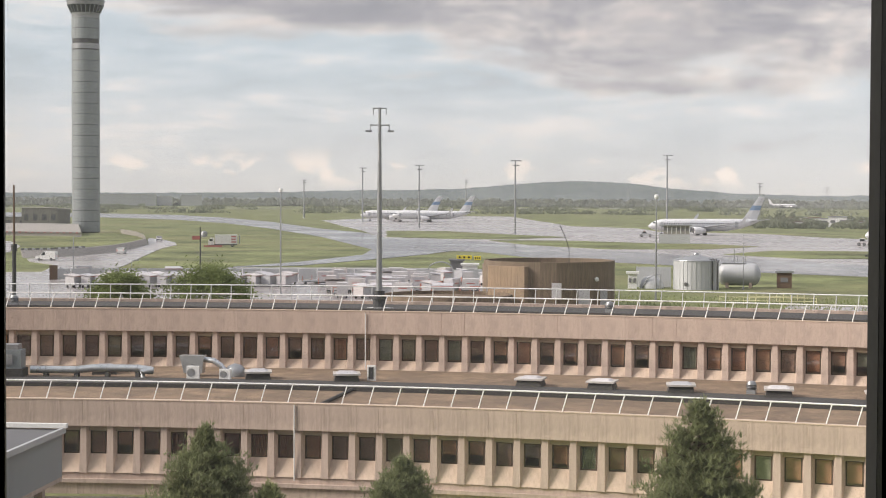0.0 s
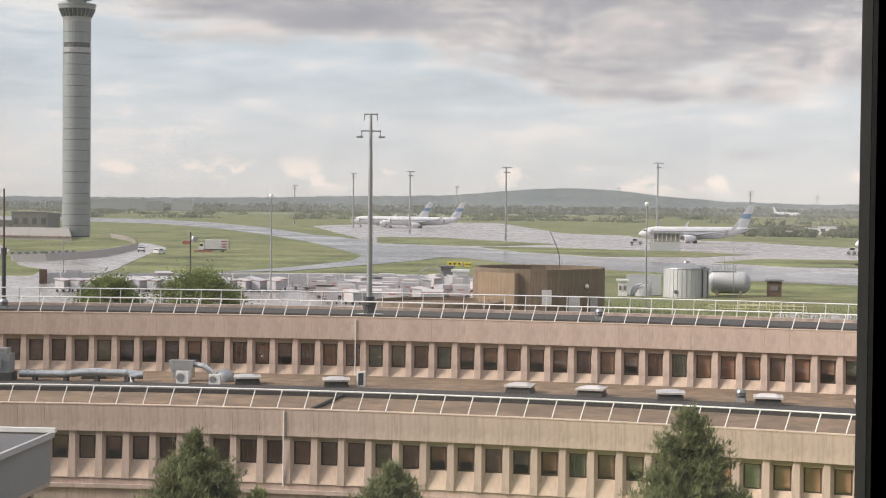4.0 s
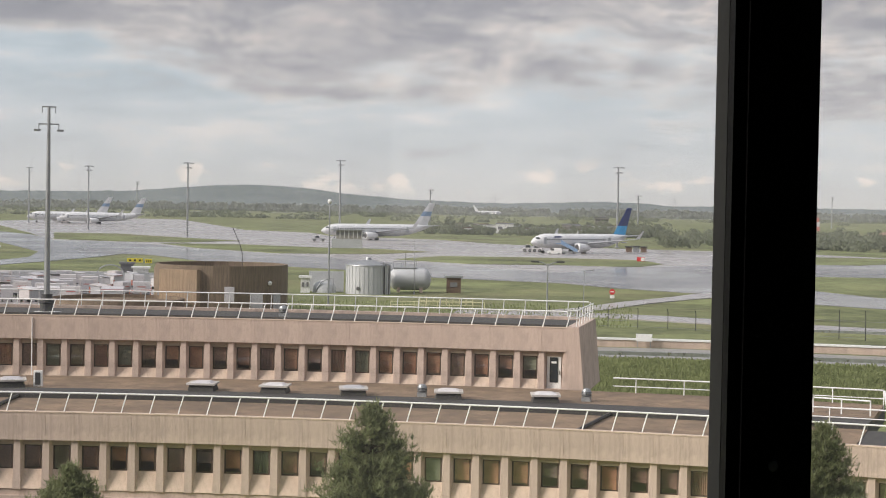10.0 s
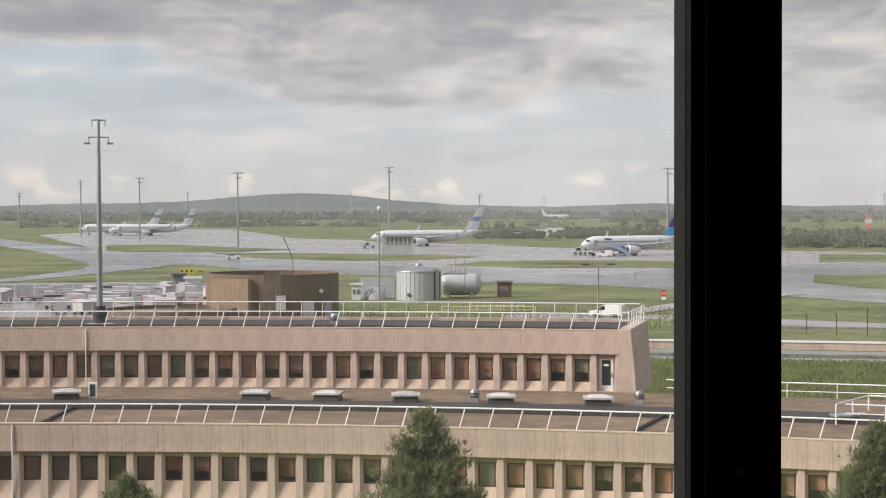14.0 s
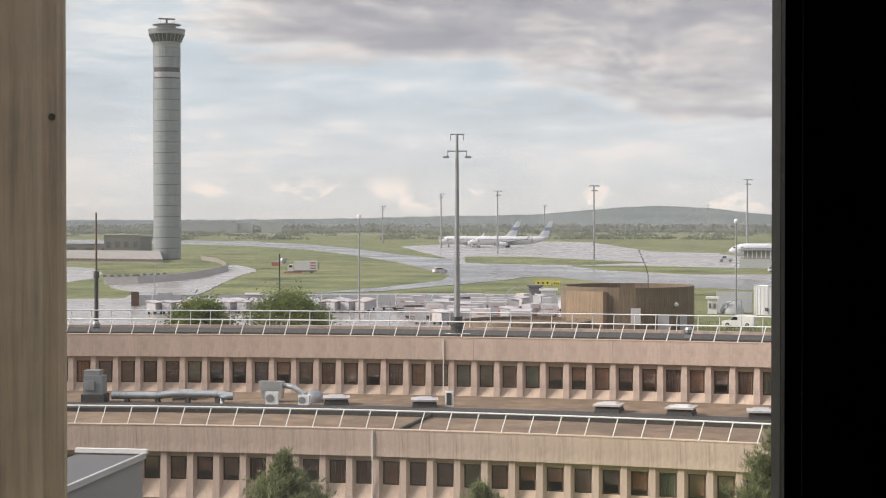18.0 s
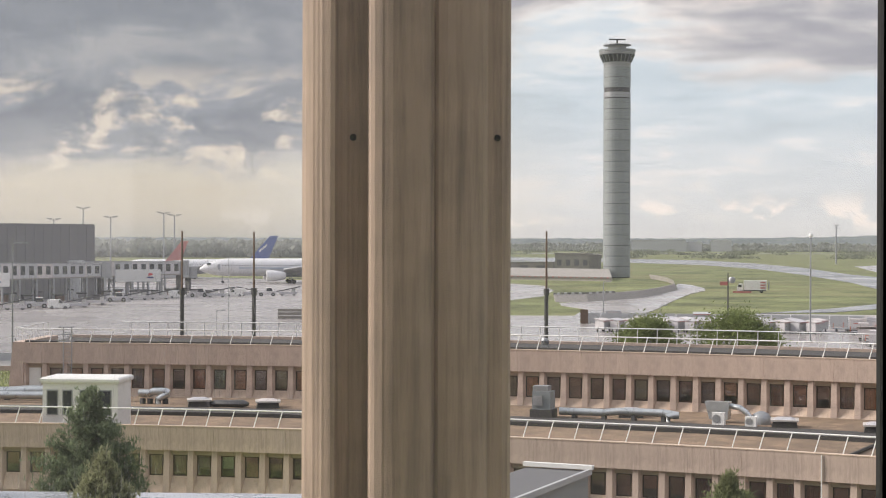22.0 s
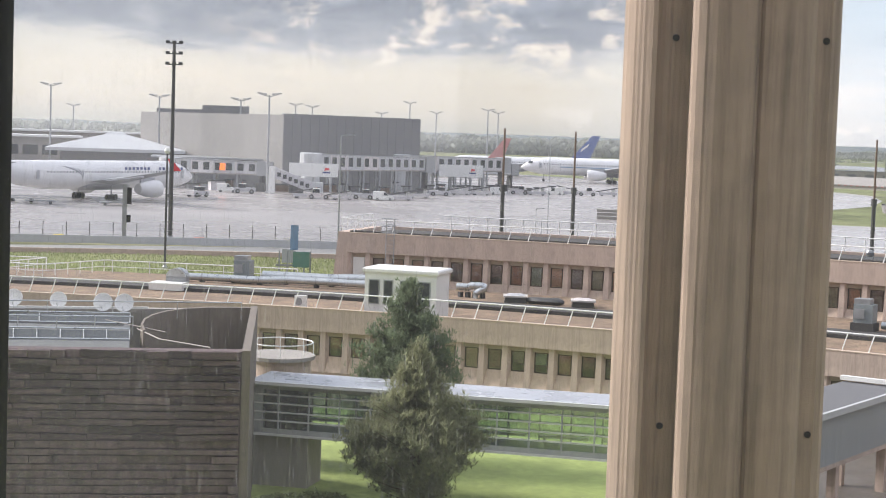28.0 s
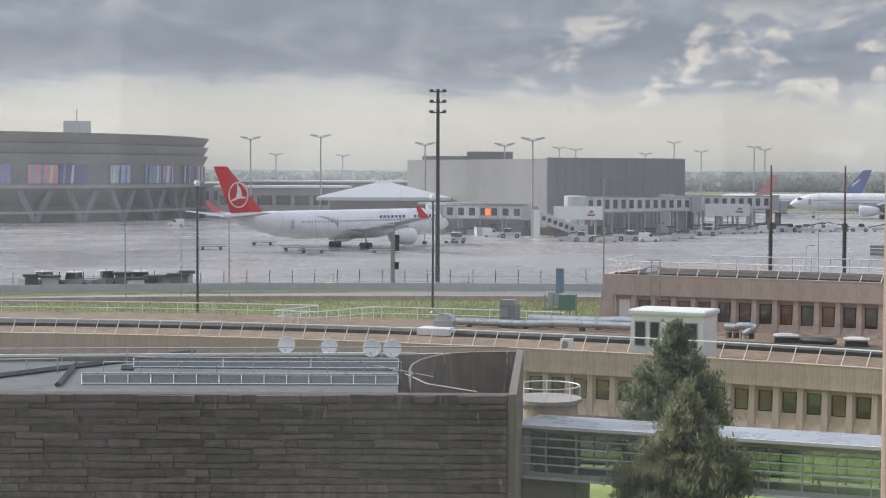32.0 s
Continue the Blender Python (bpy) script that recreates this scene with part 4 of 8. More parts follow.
        for hh in (1.05, 0.6):
            part("rail", Geo().tube([p + up * hh, q + up * hh], 0.045 if hh > 1 else 0.03, 6), M_RAIL, gap)
        for k in range(6):
            part("post", Geo().tube([p.lerp(q, k / 5), p.lerp(q, k / 5) + up * 1.05], 0.03, 6), M_RAIL, gap)
    for a, s in ((FAR_LO, 1), (FAR_HI, -1)):
        er = thing("roof_railing", on_ring(140, a, 6.9), "white tubular guard rail along the end of the upper roof", "railing")
        for hh in (0.98, 0.52):
            part("rail", Geo().tube([(s * 0.05, 0.2, hh), (s * 0.62, 0.3, hh), (s * 0.62, 8.2, hh)], 0.042 if hh > 0.9 else 0.026, 6), M_RAIL, er)
        for k in range(7):
            part("post", Geo().tube([(s * 0.55, 0.4 + 1.3 * k, 0), (s * 0.62, 0.3 + 1.3 * k, 0.98)], 0.03, 6), M_RAIL, er)
    guard_rail("roof_railing", 151.3, -7.4, 28.5, 6.75, "white curved guard rail along the far roof edge", 1.05, 0.1, -0.3)


build_offices()


# ---- control tower ----
def build_tower():
    d = 655
    t = thing("control_tower", facing(27.455, d), "slender round control tower clad in pale green panels", "control tower")
    n = 28
    shaft_r = 5.15
    part("core", Geo().lathe([(shaft_r - 0.15, 0), (shaft_r - 0.15, 81)], n), M_DARKMETAL, t)
    panel_w = 2 * math.pi * shaft_r / n
    for k in range(20):
        z0 = 0.4 + k * 4.05
        dark = k == 17
        if dark:
            z0 += 0.3
        h = 2.0 if dark else 3.86
        me = Geo().box((0, 0, z0 + h / 2), (panel_w * 1.0, 0.16, h)).mesh("panel")
        for j in range(n):
            a = 360 * j / n
            if -110 < ((a + 180) % 360 - 180) < 110:
                part("panel", me, M_GREY if dark else M_TOWER, t, at=pose(shaft_r * math.sin(radians(a)), -shaft_r * math.cos(radians(a)), 0, 0, 0, a))
    head = part("head", Geo().lathe([(5.1, 80.5), (5.3, 83.0), (6.9, 86.6), (6.9, 87.2), (5.2, 87.3)], 32), M_GREY, t, "flared glazed head", smooth=True)
    part("glazing", Geo().lathe([(5.4, 83.1), (6.75, 86.0)], 32), M_WINDARK, head)
    part("balcony", Geo().lathe([(6.6, 87.3), (7.1, 87.3), (7.1, 88.0), (6.6, 88.0)], 32), M_TOWER, t)
    part("roof_disc", Geo().lathe([(3.4, 89.5), (5.4, 89.7), (5.4, 90.0), (0.5, 90.15)], 28), M_GREY, t)
    for j in range(24):
        a = 2 * math.pi * j / 24
        part("rib", Geo().tube([(5.45 * math.cos(a), 5.45 * math.sin(a), 83.1), (6.85 * math.cos(a), 6.85 * math.sin(a), 86.2)], 0.16, 4), M_TOWER, head)
    part("cab", Geo().lathe([(3.2, 87.2), (3.6, 89.4), (3.9, 89.5), (3.9, 89.9), (0.4, 90.1)], 24), M_GREY, t)
    g = Geo().tube([(0, 0, 89.8), (0, 0, 92)], 0.35).box((0, 0, 92.1), (6.4, 0.6, 0.5), 8)
    part("radar", g, M_DARKMETAL, t)
    for x in (-4.0, -2.5, 3.0, 4.2):
        part("aerial", Geo().tube([(x, 0, 87), (x, 0, 91.4)], 0.07), M_GREY, t)


build_tower()


# ---- airliners ----
def airliner(label, m, L=39.0, R=1.95, span=35.0, tail=12.4, scale=1.0, fin_paint="stripe", engine_r=1.15, winglet=True, belly=1.35, livery=(), group="airliners"):
    """An airliner with its nose along +x and its main wheels at the origin."""
    t = thing("airliner", m @ Matrix.Diagonal((scale, scale, scale, 1)), label, "airliner", group)
    zc = belly + R
    x0 = 0.47 * L
    n = 20
    prof = [(0.0, 0.02, -0.22), (0.01, 0.22, -0.2), (0.03, 0.47, -0.14), (0.06, 0.72, -0.07), (0.10, 0.92, -0.02), (0.14, 1.0, 0), (0.70, 1.0, 0), (0.80, 0.86, 0.13), (0.90, 0.55, 0.40), (0.97, 0.25, 0.64), (1.0, 0.06, 0.76)]
    rings = [[(x0 - u * L, R * r * math.cos(2 * math.pi * j / n), zc + R * dz + R * r * math.sin(2 * math.pi * j / n)) for j in range(n)] for u, r, dz in prof]
    part("fuselage", Geo().loft(rings), M_PLANE, t, smooth=True)
    part("belly_fairing", Geo().loft([[(x, 0.78 * R * math.cos(q) * s, zc - 0.62 * R + 0.5 * R * math.sin(q) * s) for q in (2 * math.pi * j / 14 for j in range(14))] for x, s in ((0.20 * L, 0.3), (0.12 * L, 0.95), (-0.06 * L, 1.0), (-0.16 * L, 0.3))]), M_PLANEGREY, t, smooth=True)
    cock = Geo()
    for s in (1, -1):
        cock.loft([[(x0 - 0.028 * L, s * 0.10 * R, zc + 0.27 * R), (x0 - 0.040 * L, s * 0.46 * R, zc + 0.26 * R), (x0 - 0.058 * L, s * 0.70 * R, zc + 0.28 * R)], [(x0 - 0.048 * L, s * 0.10 * R, zc + 0.53 * R), (x0 - 0.053 * L, s * 0.42 * R, zc + 0.50 * R), (x0 - 0.063 * L, s * 0.64 * R, zc + 0.45 * R)]], caps=False, closed=False)
    part("cockpit_windows", cock, M_WINDARK, t)
    win = Geo().box((0, 0, 0), (0.26, 0.06, 0.36)).mesh("cabin_window")
    step = 0.6 if L < 50 else 0.9
    k = int(0.62 * L / step)
    for i in range(k):
        for s in (-1, 1):
            part("cabin_window", win, M_WINDARK, t, at=pose(x0 - 0.12 * L - i * step, s * R * 0.985, zc + 0.22 * R))
    for u in (0.10, 0.76):
        for s in (-1, 1):
            part("cabin_door", Geo().box((x0 - u * L, s * R * 0.975, zc + 0.05 * R), (0.85, 0.07, 1.8)), M_PLANEGREY, t)
    half, sweep, croot, ctip = span / 2, 0.27 * span, 0.19 * L, 0.042 * L
    for s, nm in ((-1, "wing"), (1, "wing")):
        def sec(y, xl, c, z, th):
            return [(xl, s * y, z), (xl - 0.3 * c, s * y, z + th * c), (xl - c, s * y, z + 0.02 * c), (xl - 0.4 * c, s * y, z - 0.5 * th * c)]
        xr = 0.13 * L
        zr = zc - 0.55 * R
        secs = [sec(0.6 * R, xr, croot, zr, 0.09), sec(0.35 * half, xr - 0.36 * sweep, croot * 0.62, zr + 0.035 * half, 0.08), sec(half, xr - sweep - 0.01 * L, ctip, zr + 0.115 * half, 0.06)]
        w = part(nm, Geo().loft(secs), M_PLANEGREY, t)
        for u in (0.35, 0.52, 0.70):
            part("flap_fairing", Geo().tube([(xr - croot * 0.75 - u * sweep * 0.72, s * u * half, zr + 0.1 * u * half - 0.15), (xr - croot * 1.02 - u * sweep * 0.72, s * u * half, zr + 0.1 * u * half - 0.25)], [0.22, 0.08], 6), M_PLANEGREY, w)
        if winglet:
            yt, xt, zt = half, xr - sweep - 0.01 * L, zr + 0.115 * half
            lean = 0.6
            wl = 0.036 if L > 50 else 0.062
            part("winglet", Geo().loft([[(xt, s * yt, zt), (xt - ctip * 0.5, s * yt, zt + 0.05), (xt - ctip, s * yt, zt), (xt - ctip * 0.5, s * (yt + 0.08), zt)],
                                        [(xt - ctip * 1.3, s * (yt + lean), zt + wl * L), (xt - ctip * 1.45, s * (yt + lean), zt + wl * L), (xt - ctip * 1.7, s * (yt + lean), zt + wl * L), (xt - ctip * 1.5, s * (yt + lean + 0.05), zt + wl * L)]]), winglet if winglet is not True else M_PLANE, w)
        ye, xe, ze = 0.31 * half, 0.135 * L, zc - 0.85 * R - 0.12
        ze = max(ze, engine_r + 0.45)
        prof_e = [(0.0, 0.82), (0.02, 0.97), (0.25, 1.06), (0.6, 0.95), (1.0, 0.60)]
        le = engine_r * 3.6
        e = part("engine", Geo().loft([[(xe - u * le, s * ye + engine_r * r * math.cos(q), ze + engine_r * r * math.sin(q)) for q in (2 * math.pi * j / 18 for j in range(18))] for u, r in prof_e]), M_PLANE, t, smooth=True)
        part("intake", Geo().loft([[(xe + 0.012 - u, s * ye + engine_r * r * math.cos(q), ze + engine_r * r * math.sin(q)) for q in (2 * math.pi * j / 18 for j in range(18))] for u, r in ((0.0, 0.80), (0.03, 0.80))]), M_DARKMETAL, e)
        part("pylon", Geo().box((xe - le * 0.55, s * ye, ze + engine_r * 1.0), (le * 0.7, 0.3, engine_r * 0.7)), M_PLANEGREY, e)
        hs = 0.19 * span
        zt = zc + 0.62 * R
        part("tailplane", Geo().loft([[(x0 - 0.885 * L, s * 0.3, zt), (x0 - 0.92 * L, s * 0.3, zt + 0.25), (x0 - 0.985 * L, s * 0.3, zt), (x0 - 0.93 * L, s * 0.3, zt - 0.15)],
                                      [(x0 - 0.97 * L, s * hs, zt + 0.09 * hs), (x0 - 0.985 * L, s * hs, zt + 0.09 * hs + 0.08), (x0 - 1.01 * L, s * hs, zt + 0.09 * hs), (x0 - 0.99 * L, s * hs, zt + 0.09 * hs - 0.05)]]), M_PLANEGREY, t)
    # fin in paint bands from root to tip
    zb, ztop = zc + 0.75 * R, tail
    xl0, xl1, xt0, xt1 = x0 - 0.835 * L, x0 - 0.985 * L, x0 - 0.968 * L, x0 - 1.038 * L

    def finband(f0, f1, name, material, thick=1.0, lab=""):
        secs = []
        for f in (f0, f1):
            z = zb + (ztop - zb) * f
            a, b = xl0 + (xl1 - xl0) * f, xt0 + (xt1 - xt0) * f
            th = (0.30 - 0.18 * f) * thick
            secs.append([(a, 0, z), (a + (b - a) * 0.35, th, z), (b, 0.03, z), (a + (b - a) * 0.35, -th, z)])
        part(name, Geo().loft(secs), material, fin, lab)
    fin = part("fin_root", Geo().loft([[(x0 - 0.77 * L, 0, zb - 0.2), (x0 - 0.85 * L, 0.25, zb - 0.25), (xt0, 0.05, zb - 0.3), (x0 - 0.85 * L, -0.25, zb - 0.25)],
                                       [(xl0 - 0.004 * L, 0, zb + 0.02), (x0 - 0.88 * L, 0.28, zb + 0.02), (xt0, 0.04, zb + 0.02), (x0 - 0.88 * L, -0.28, zb + 0.02)]]), fin_paint[0][2], t)
    for f0, f1, mm in fin_paint:
        finband(f0, f1, "fin_panel", mm)
    # landing gear
    def wheel(x, y, r, w, under):
        return part("wheel", Geo().loft([[(x + r * q * math.cos(a), y + o, r + r * q * math.sin(a)) for a in (2 * math.pi * j / 14 for j in range(14))] for o, q in ((-w / 2, 0.86), (-w / 2 + 0.05, 1), (w / 2 - 0.05, 1), (w / 2, 0.86))]), M_TYRE, under)
    big = L > 50
    for y in ((-0.075 * span, 0.075 * span)):
        g = part("gear_leg", Geo().tube([(0, y, 0.6), (0, y, zc - 0.6 * R)], 0.16), M_GREY, t)
        for dx in ((-0.8, 0.8) if big else (0.0,)):
            for dy in (-0.42, 0.42):
                wheel(dx, y + dy, 0.62 if big else 0.55, 0.36, g)
    g = part("nose_gear", Geo().tube([(x0 - 0.12 * L, 0, 0.4), (x0 - 0.12 * L, 0, zc - 0.8 * R)], 0.11), M_GREY, t)
    for dy in (-0.25, 0.25):
        wheel(x0 - 0.12 * L, dy, 0.4, 0.24, g)
    for nm, u0, u1, zlo, zhi, mm in livery:
        for s in (-1, 1):
            part(nm, Geo().box((x0 - (u0 + u1) / 2 * L, s * R * 0.99, zc + (zlo + zhi) / 2 * R), ((u1 - u0) * L, 0.06, (zhi - zlo) * R)), mm, t)
    return t


STRIPE = [(0.0, 0.42, M_PLANE), (0.42, 0.62, M_MIDBLUE), (0.62, 1.0, M_PLANE)]


def build_airliners():
    # nose to the left: local +x turned by 180 degrees from the right hand
    airliner("white narrow-body airliner with a blue band on its fin, parked", facing(6.77, 645, 0, 205), fin_paint=STRIPE, scale=1.19)
    airliner("white narrow-body airliner with a striped fin, parked far off", facing(17.02, 985, 0, 190), fin_paint=STRIPE, scale=1.2)
    airliner("white narrow-body airliner with a striped fin, parked beside its twin", facing(15.95, 955, 0, 192), fin_paint=STRIPE, scale=1.2)
    airliner("white narrow-body airliner with a navy and light blue fin, boarding", facing(-0.16, 515, 0, 219), L=33.6, fin_paint=[(0.0, 0.36, M_BLUE), (0.36, 1.0, M_NAVY)], scale=1.13,
             livery=(("title_bar", 0.19, 0.26, 0.48, 0.68, M_NAVY),))
    airliner("white wide-body airliner with a blue stripe at a jet bridge", facing(38.5, 560, 0, 184), L=64, R=2.9, span=61, tail=18.5, engine_r=1.75, winglet=False, belly=2.3, fin_paint=[(0.0, 0.2, M_PLANE), (0.2, 1.0, M_FINBLUE)],
             livery=(("cheat_line", 0.2, 0.8, -0.12, -0.02, M_MIDBLUE),))
    blue_tail = airliner("white airliner with a blue lettered fin behind the stand", facing(41.82, 625, 0, 184), L=56, R=2.6, span=48, tail=15.8, engine_r=1.4, winglet=False, belly=1.9, fin_paint=[(0.0, 0.10, M_PLANE), (0.10, 1.0, M_FINBLUE)])
    airliner("white airliner with a red fin behind the jet bridges", facing(44.4, 590, 0, 184), L=45, R=2.2, span=40, tail=13.8, engine_r=1.2, winglet=False, belly=1.6, fin_paint=[(0.0, 1.0, M_MUTEDRED)])
    root = [c for c in blue_tail.children if c.name.startswith("fin_root")][0]
    for i in range(3):
        for s in (-1, 1):
            part("tail_mark", Geo().loft([[(-24.9 - 0.95 * i + dx, s * 0.30, 9.9 + 0.75 * i) for dx in (-0.32, 0.32)] + [(-24.9 - 0.95 * i + dx, s * 0.36, 9.9 + 0.75 * i) for dx in (0.32, -0.32)],
                                          [(-25.5 - 0.95 * i + dx, s * 0.30, 11.1 + 0.75 * i) for dx in (-0.22, 0.22)] + [(-25.5 - 0.95 * i + dx, s * 0.36, 11.1 + 0.75 * i) for dx in (0.22, -0.22)]]), M_WHITE, root)
    a350 = airliner("white wide-body airliner with a red fin and emblem, pushed back", facing(56.5, 318, 0, 43), L=66, R=2.95, span=62, tail=17.0, engine_r=1.75, winglet=M_RED, belly=2.2, scale=0.89, fin_paint=[(0.0, 1.0, M_RED)],
                    livery=tuple(("title_bar", 0.100 + 0.018 * i, 0.100 + 0.018 * i + 0.011, 0.36, 0.56, M_NAVY) for i in range(16) if i not in (7, 8)))
    root = [c for c in a350.children if c.name.startswith("fin_root")][0]
    for s in (-1, 1):
        part("emblem_ring", Geo().tube([(-0.475 * 66 + 2.45 * math.cos(q), s * 0.26, 11.4 + 2.45 * math.sin(q)) for q in (2 * math.pi * j / 24 for j in range(25))], 0.15, 5), M_WHITE, root, "white ring emblem")
        sail = [(-0.35, 2.3), (0.5, 1.25), (0.82, 0.3), (0.85, -0.25), (1.9, -0.45), (2.0, -0.72), (0.2, -0.72), (-1.75, -1.3), (-1.95, -1.1), (-0.7, -0.55), (-0.35, 0.6)]
        part("emblem_wing", Geo().loft([[(-31.35 + x, s * y, 11.4 + z) for x, z in sail] for y in (0.22, 0.33)]), M_WHITE, root)
        for i in range(5):
            quill = []
            for k in range(9):
                f = k / 8
                z = 0.62 - 0.05 * i - (0.55 + 0.05 * i) * f ** 1.5
                quill.append((31.02 - 66 * (0.655 - 0.022 * i * (1 - f) - 0.085 * f), s * 2.95 * math.cos(math.asin(z)), 5.15 + 2.95 * z))
            part("feather_mark", Geo().tube(quill, [0.03, 0.10, 0.13, 0.15, 0.16, 0.15, 0.12, 0.08, 0.02], 5), M_PLANEGREY, a350, "grey curved feather mark")
    airliner("white airliner with a red fin parked beyond the grass", facing(-12.75, 950, 0, 4), fin_paint=[(0.0, 1.0, M_RED)])
    far = airliner("distant white airliner rolling on the runway", facing(4.0, 2300, 0, 0), L=37, fin_paint=[(0.0, 1.0, M_PLANE)])
    for x in (5.0, 9.5):
        part("landing_lamp", Geo().lathe([(0.02, -0.45), (0.4, -0.3), (0.5, 0.0), (0.4, 0.3), (0.02, 0.45)], 10), M_LAMPWHITE, far, at=pose(x, -2.4, 1.9))
    return a350, far


pushed_back, rolling = build_airliners()


# ---- roof things ----
def roof_at(b, r, z=3.0, turn=0.0):
    """Where the bearing b crosses the radius r of the curved roofs."""
    ux, uy = -math.sin(radians(b)), math.cos(radians(b))
    q = -(ux * CX + uy * CY)
    k = -q + math.sqrt(q * q - (CX * CX + CY * CY - r * r))
    x, y = k * ux, k * uy
    a = math.degrees(math.atan2(-(x - CX), y - CY))
    return pose(x, y, z, 0, 0, a + turn)


def build_roof_things():
    first = thing("roof_skylight", roof_at(12.63, 133.4, 3.2), "low square skylight with a pale lid on a dark felt kerb", "skylight", "skylights on the roof")
    part("kerb", Geo().loft([[(-0.75, -0.75, 0), (0.75, -0.75, 0), (0.75, 0.75, 0), (-0.75, 0.75, 0)], [(-0.66, -0.66, 0.36), (0.66, -0.66, 0.36), (0.66, 0.66, 0.36), (-0.66, 0.66, 0.36)]]), M_BITUMEN, first)
    part("lid", Geo().box((0, 0, 0.42), (1.6, 1.6, 0.10)), mat("skylight_lid", (0.46, 0.43, 0.40), 0.6, var=0.25, scale=2.0, fine=12), first)
    part("dome", Geo().loft([[(-0.6, -0.6, 0.47), (0.6, -0.6, 0.47), (0.6, 0.6, 0.47), (-0.6, 0.6, 0.47)], [(-0.4, -0.4, 0.56), (0.4, -0.4, 0.56), (0.4, 0.4, 0.56), (-0.4, 0.4, 0.56)]]), M_CART, first)
    for b, r, turn in ((10.2, 133.2, 0), (7.55, 133.0, 12), (4.3, 133.0, 10), (1.0, 133.2, 12), (18.9, 133.4, 14), (21.9, 133.6, 14), (27.0, 135.2, 14), (39.3, 134, 18), (41.6, 134, 18)):
        copy_thing(first, roof_at(b, r, 3.2, turn))
    hatch = thing("roof_hatch", roof_at(2.9, 131.0, 3.0), "flat pale roof hatch lying on the gravel", "roof hatch")
    part("lid", Geo().box((0, 0, 0.1), (1.7, 1.2, 0.12)), M_WHITE, hatch)
    part("curb", Geo().box((0, 0, 0.02), (1.5, 1.0, 0.05)), M_BITUMEN, hatch)
    vent = thing("roof_fan", roof_at(5.2, 133.6, 3.2), "small grey ribbed roof fan on a square base", "roof fan", "roof fans")
    part("base", Geo().box((0, 0, 0.12), (0.5, 0.5, 0.24)), M_GREY, vent)
    part("cowl", Geo().lathe([(0.2, 0.24), (0.27, 0.3), (0.27, 0.55), (0.2, 0.68), (0.02, 0.72)], 12), M_GREY, vent, smooth=True)
    for k in range(3):
        part("louvre", Geo().lathe([(0.285, 0.31 + 0.08 * k), (0.30, 0.33 + 0.08 * k), (0.285, 0.35 + 0.08 * k)], 12), M_DARKMETAL, vent)
    copy_thing(vent, roof_at(-0.4, 134.5, 3.2))
    copy_thing(vent, roof_at(29.9, 146, 6.6))
    copy_thing(vent, roof_at(9.95, 142, 6.9))
    # air handling: cabinet, pipe run, outdoor units
    cab = thing("air_handling_unit", roof_at(29.95, 133.3, 3.2), "dark grey air handling cabinet on the roof", "air handler", "roof plant")
    part("cabinet", Geo().box((0, 0, 1.05), (1.15, 1.1, 1.1)), mat("plant_grey_paint", (0.20, 0.225, 0.235), 0.5, var=0.15), cab)
    part("kerb", Geo().box((0, 0, 0.25), (1.4, 1.3, 0.5)), M_BITUMEN, cab)
    part("hood", Geo().box((-0.1, 0, 1.7), (0.95, 0.9, 0.45)), M_GREY, cab)
    part("access_panel", Geo().box((-0.2, -0.62, 1.05), (0.6, 0.05, 0.6)), M_GREY, cab)
    copy_thing(cab, roof_at(50.85, 136, 3.2))
    for lab, (b0, b1), r, z, rad in (("long silver ventilation duct lying on the roof", (29.4, 25.4), 133.3, 3.6, 0.23), ("long silver ventilation duct lying on the roof", (50.2, 44.0), 136.5, 3.75, 0.34),
                                     ("long silver ventilation duct lying on the roof", (53.2, 45.5), 135, 3.55, 0.26), ("short silver duct bending down into the roof", (43.6, 42.6), 135, 3.9, 0.25)):
        d = thing("ventilation_duct", pose(0, 0, 0), lab, "duct", "ventilation ducts")
        pts = [roof_at(b0 + (b1 - b0) * k / 8, r, z + (0.12 if 3 < k < 8 else 0)).translation for k in range(9)]
        end = roof_at(b1 + (0.35 if b1 < b0 else -0.35), r - 0.2, 3.1).translation
        part("pipe", Geo().tube(pts, rad, 12), M_GALV, d, smooth=True)
        part("elbow", Geo().tube([pts[-1], pts[-1] * 0.5 + end * 0.5 + Vector((0, 0, 0.25)), Vector((end.x, end.y, 3.55)), end], rad * 0.95, 12), M_GALV, d, smooth=True)
        for k in (1, 3, 5, 7):
            part("collar", Geo().tube([pts[k] - (pts[k] - pts[k - 1]) * 0.015, pts[k] + (pts[k] - pts[k - 1]) * 0.015], rad * 1.1, 12), M_GREY, d)
            part("saddle", Geo().box((0, 0, 0), (0.25, 0.3, 0.5)), M_DARKMETAL, d, at=Matrix.Translation((pts[k].x, pts[k].y, 3.3)))
    ac = thing("outdoor_unit", roof_at(24.07, 132.8, 3.2), "white boxed air conditioning unit with a round fan grille", "air conditioner", "outdoor units")
    part("casing", Geo().box((0, 0, 0.5), (0.95, 0.42, 0.95)), M_WHITE, ac)
    part("grille", Geo().lathe([(0.30, 0.0), (0.32, 0.02), (0.05, 0.03)], 16), M_GREY, ac, at=pose(-0.12, -0.215, 0.5, 90))
    part("foot", Geo().box((0, 0, 0.01), (0.9, 0.5, 0.06)), M_DARKMETAL, ac)
    ac.scale = (0.78, 0.78, 0.78)
    c = copy_thing(ac, roof_at(23.0, 132.8, 3.2))
    c.scale = (0.7, 0.7, 0.62)
    copy_thing(ac, roof_at(48.9, 124.6, 2.95))
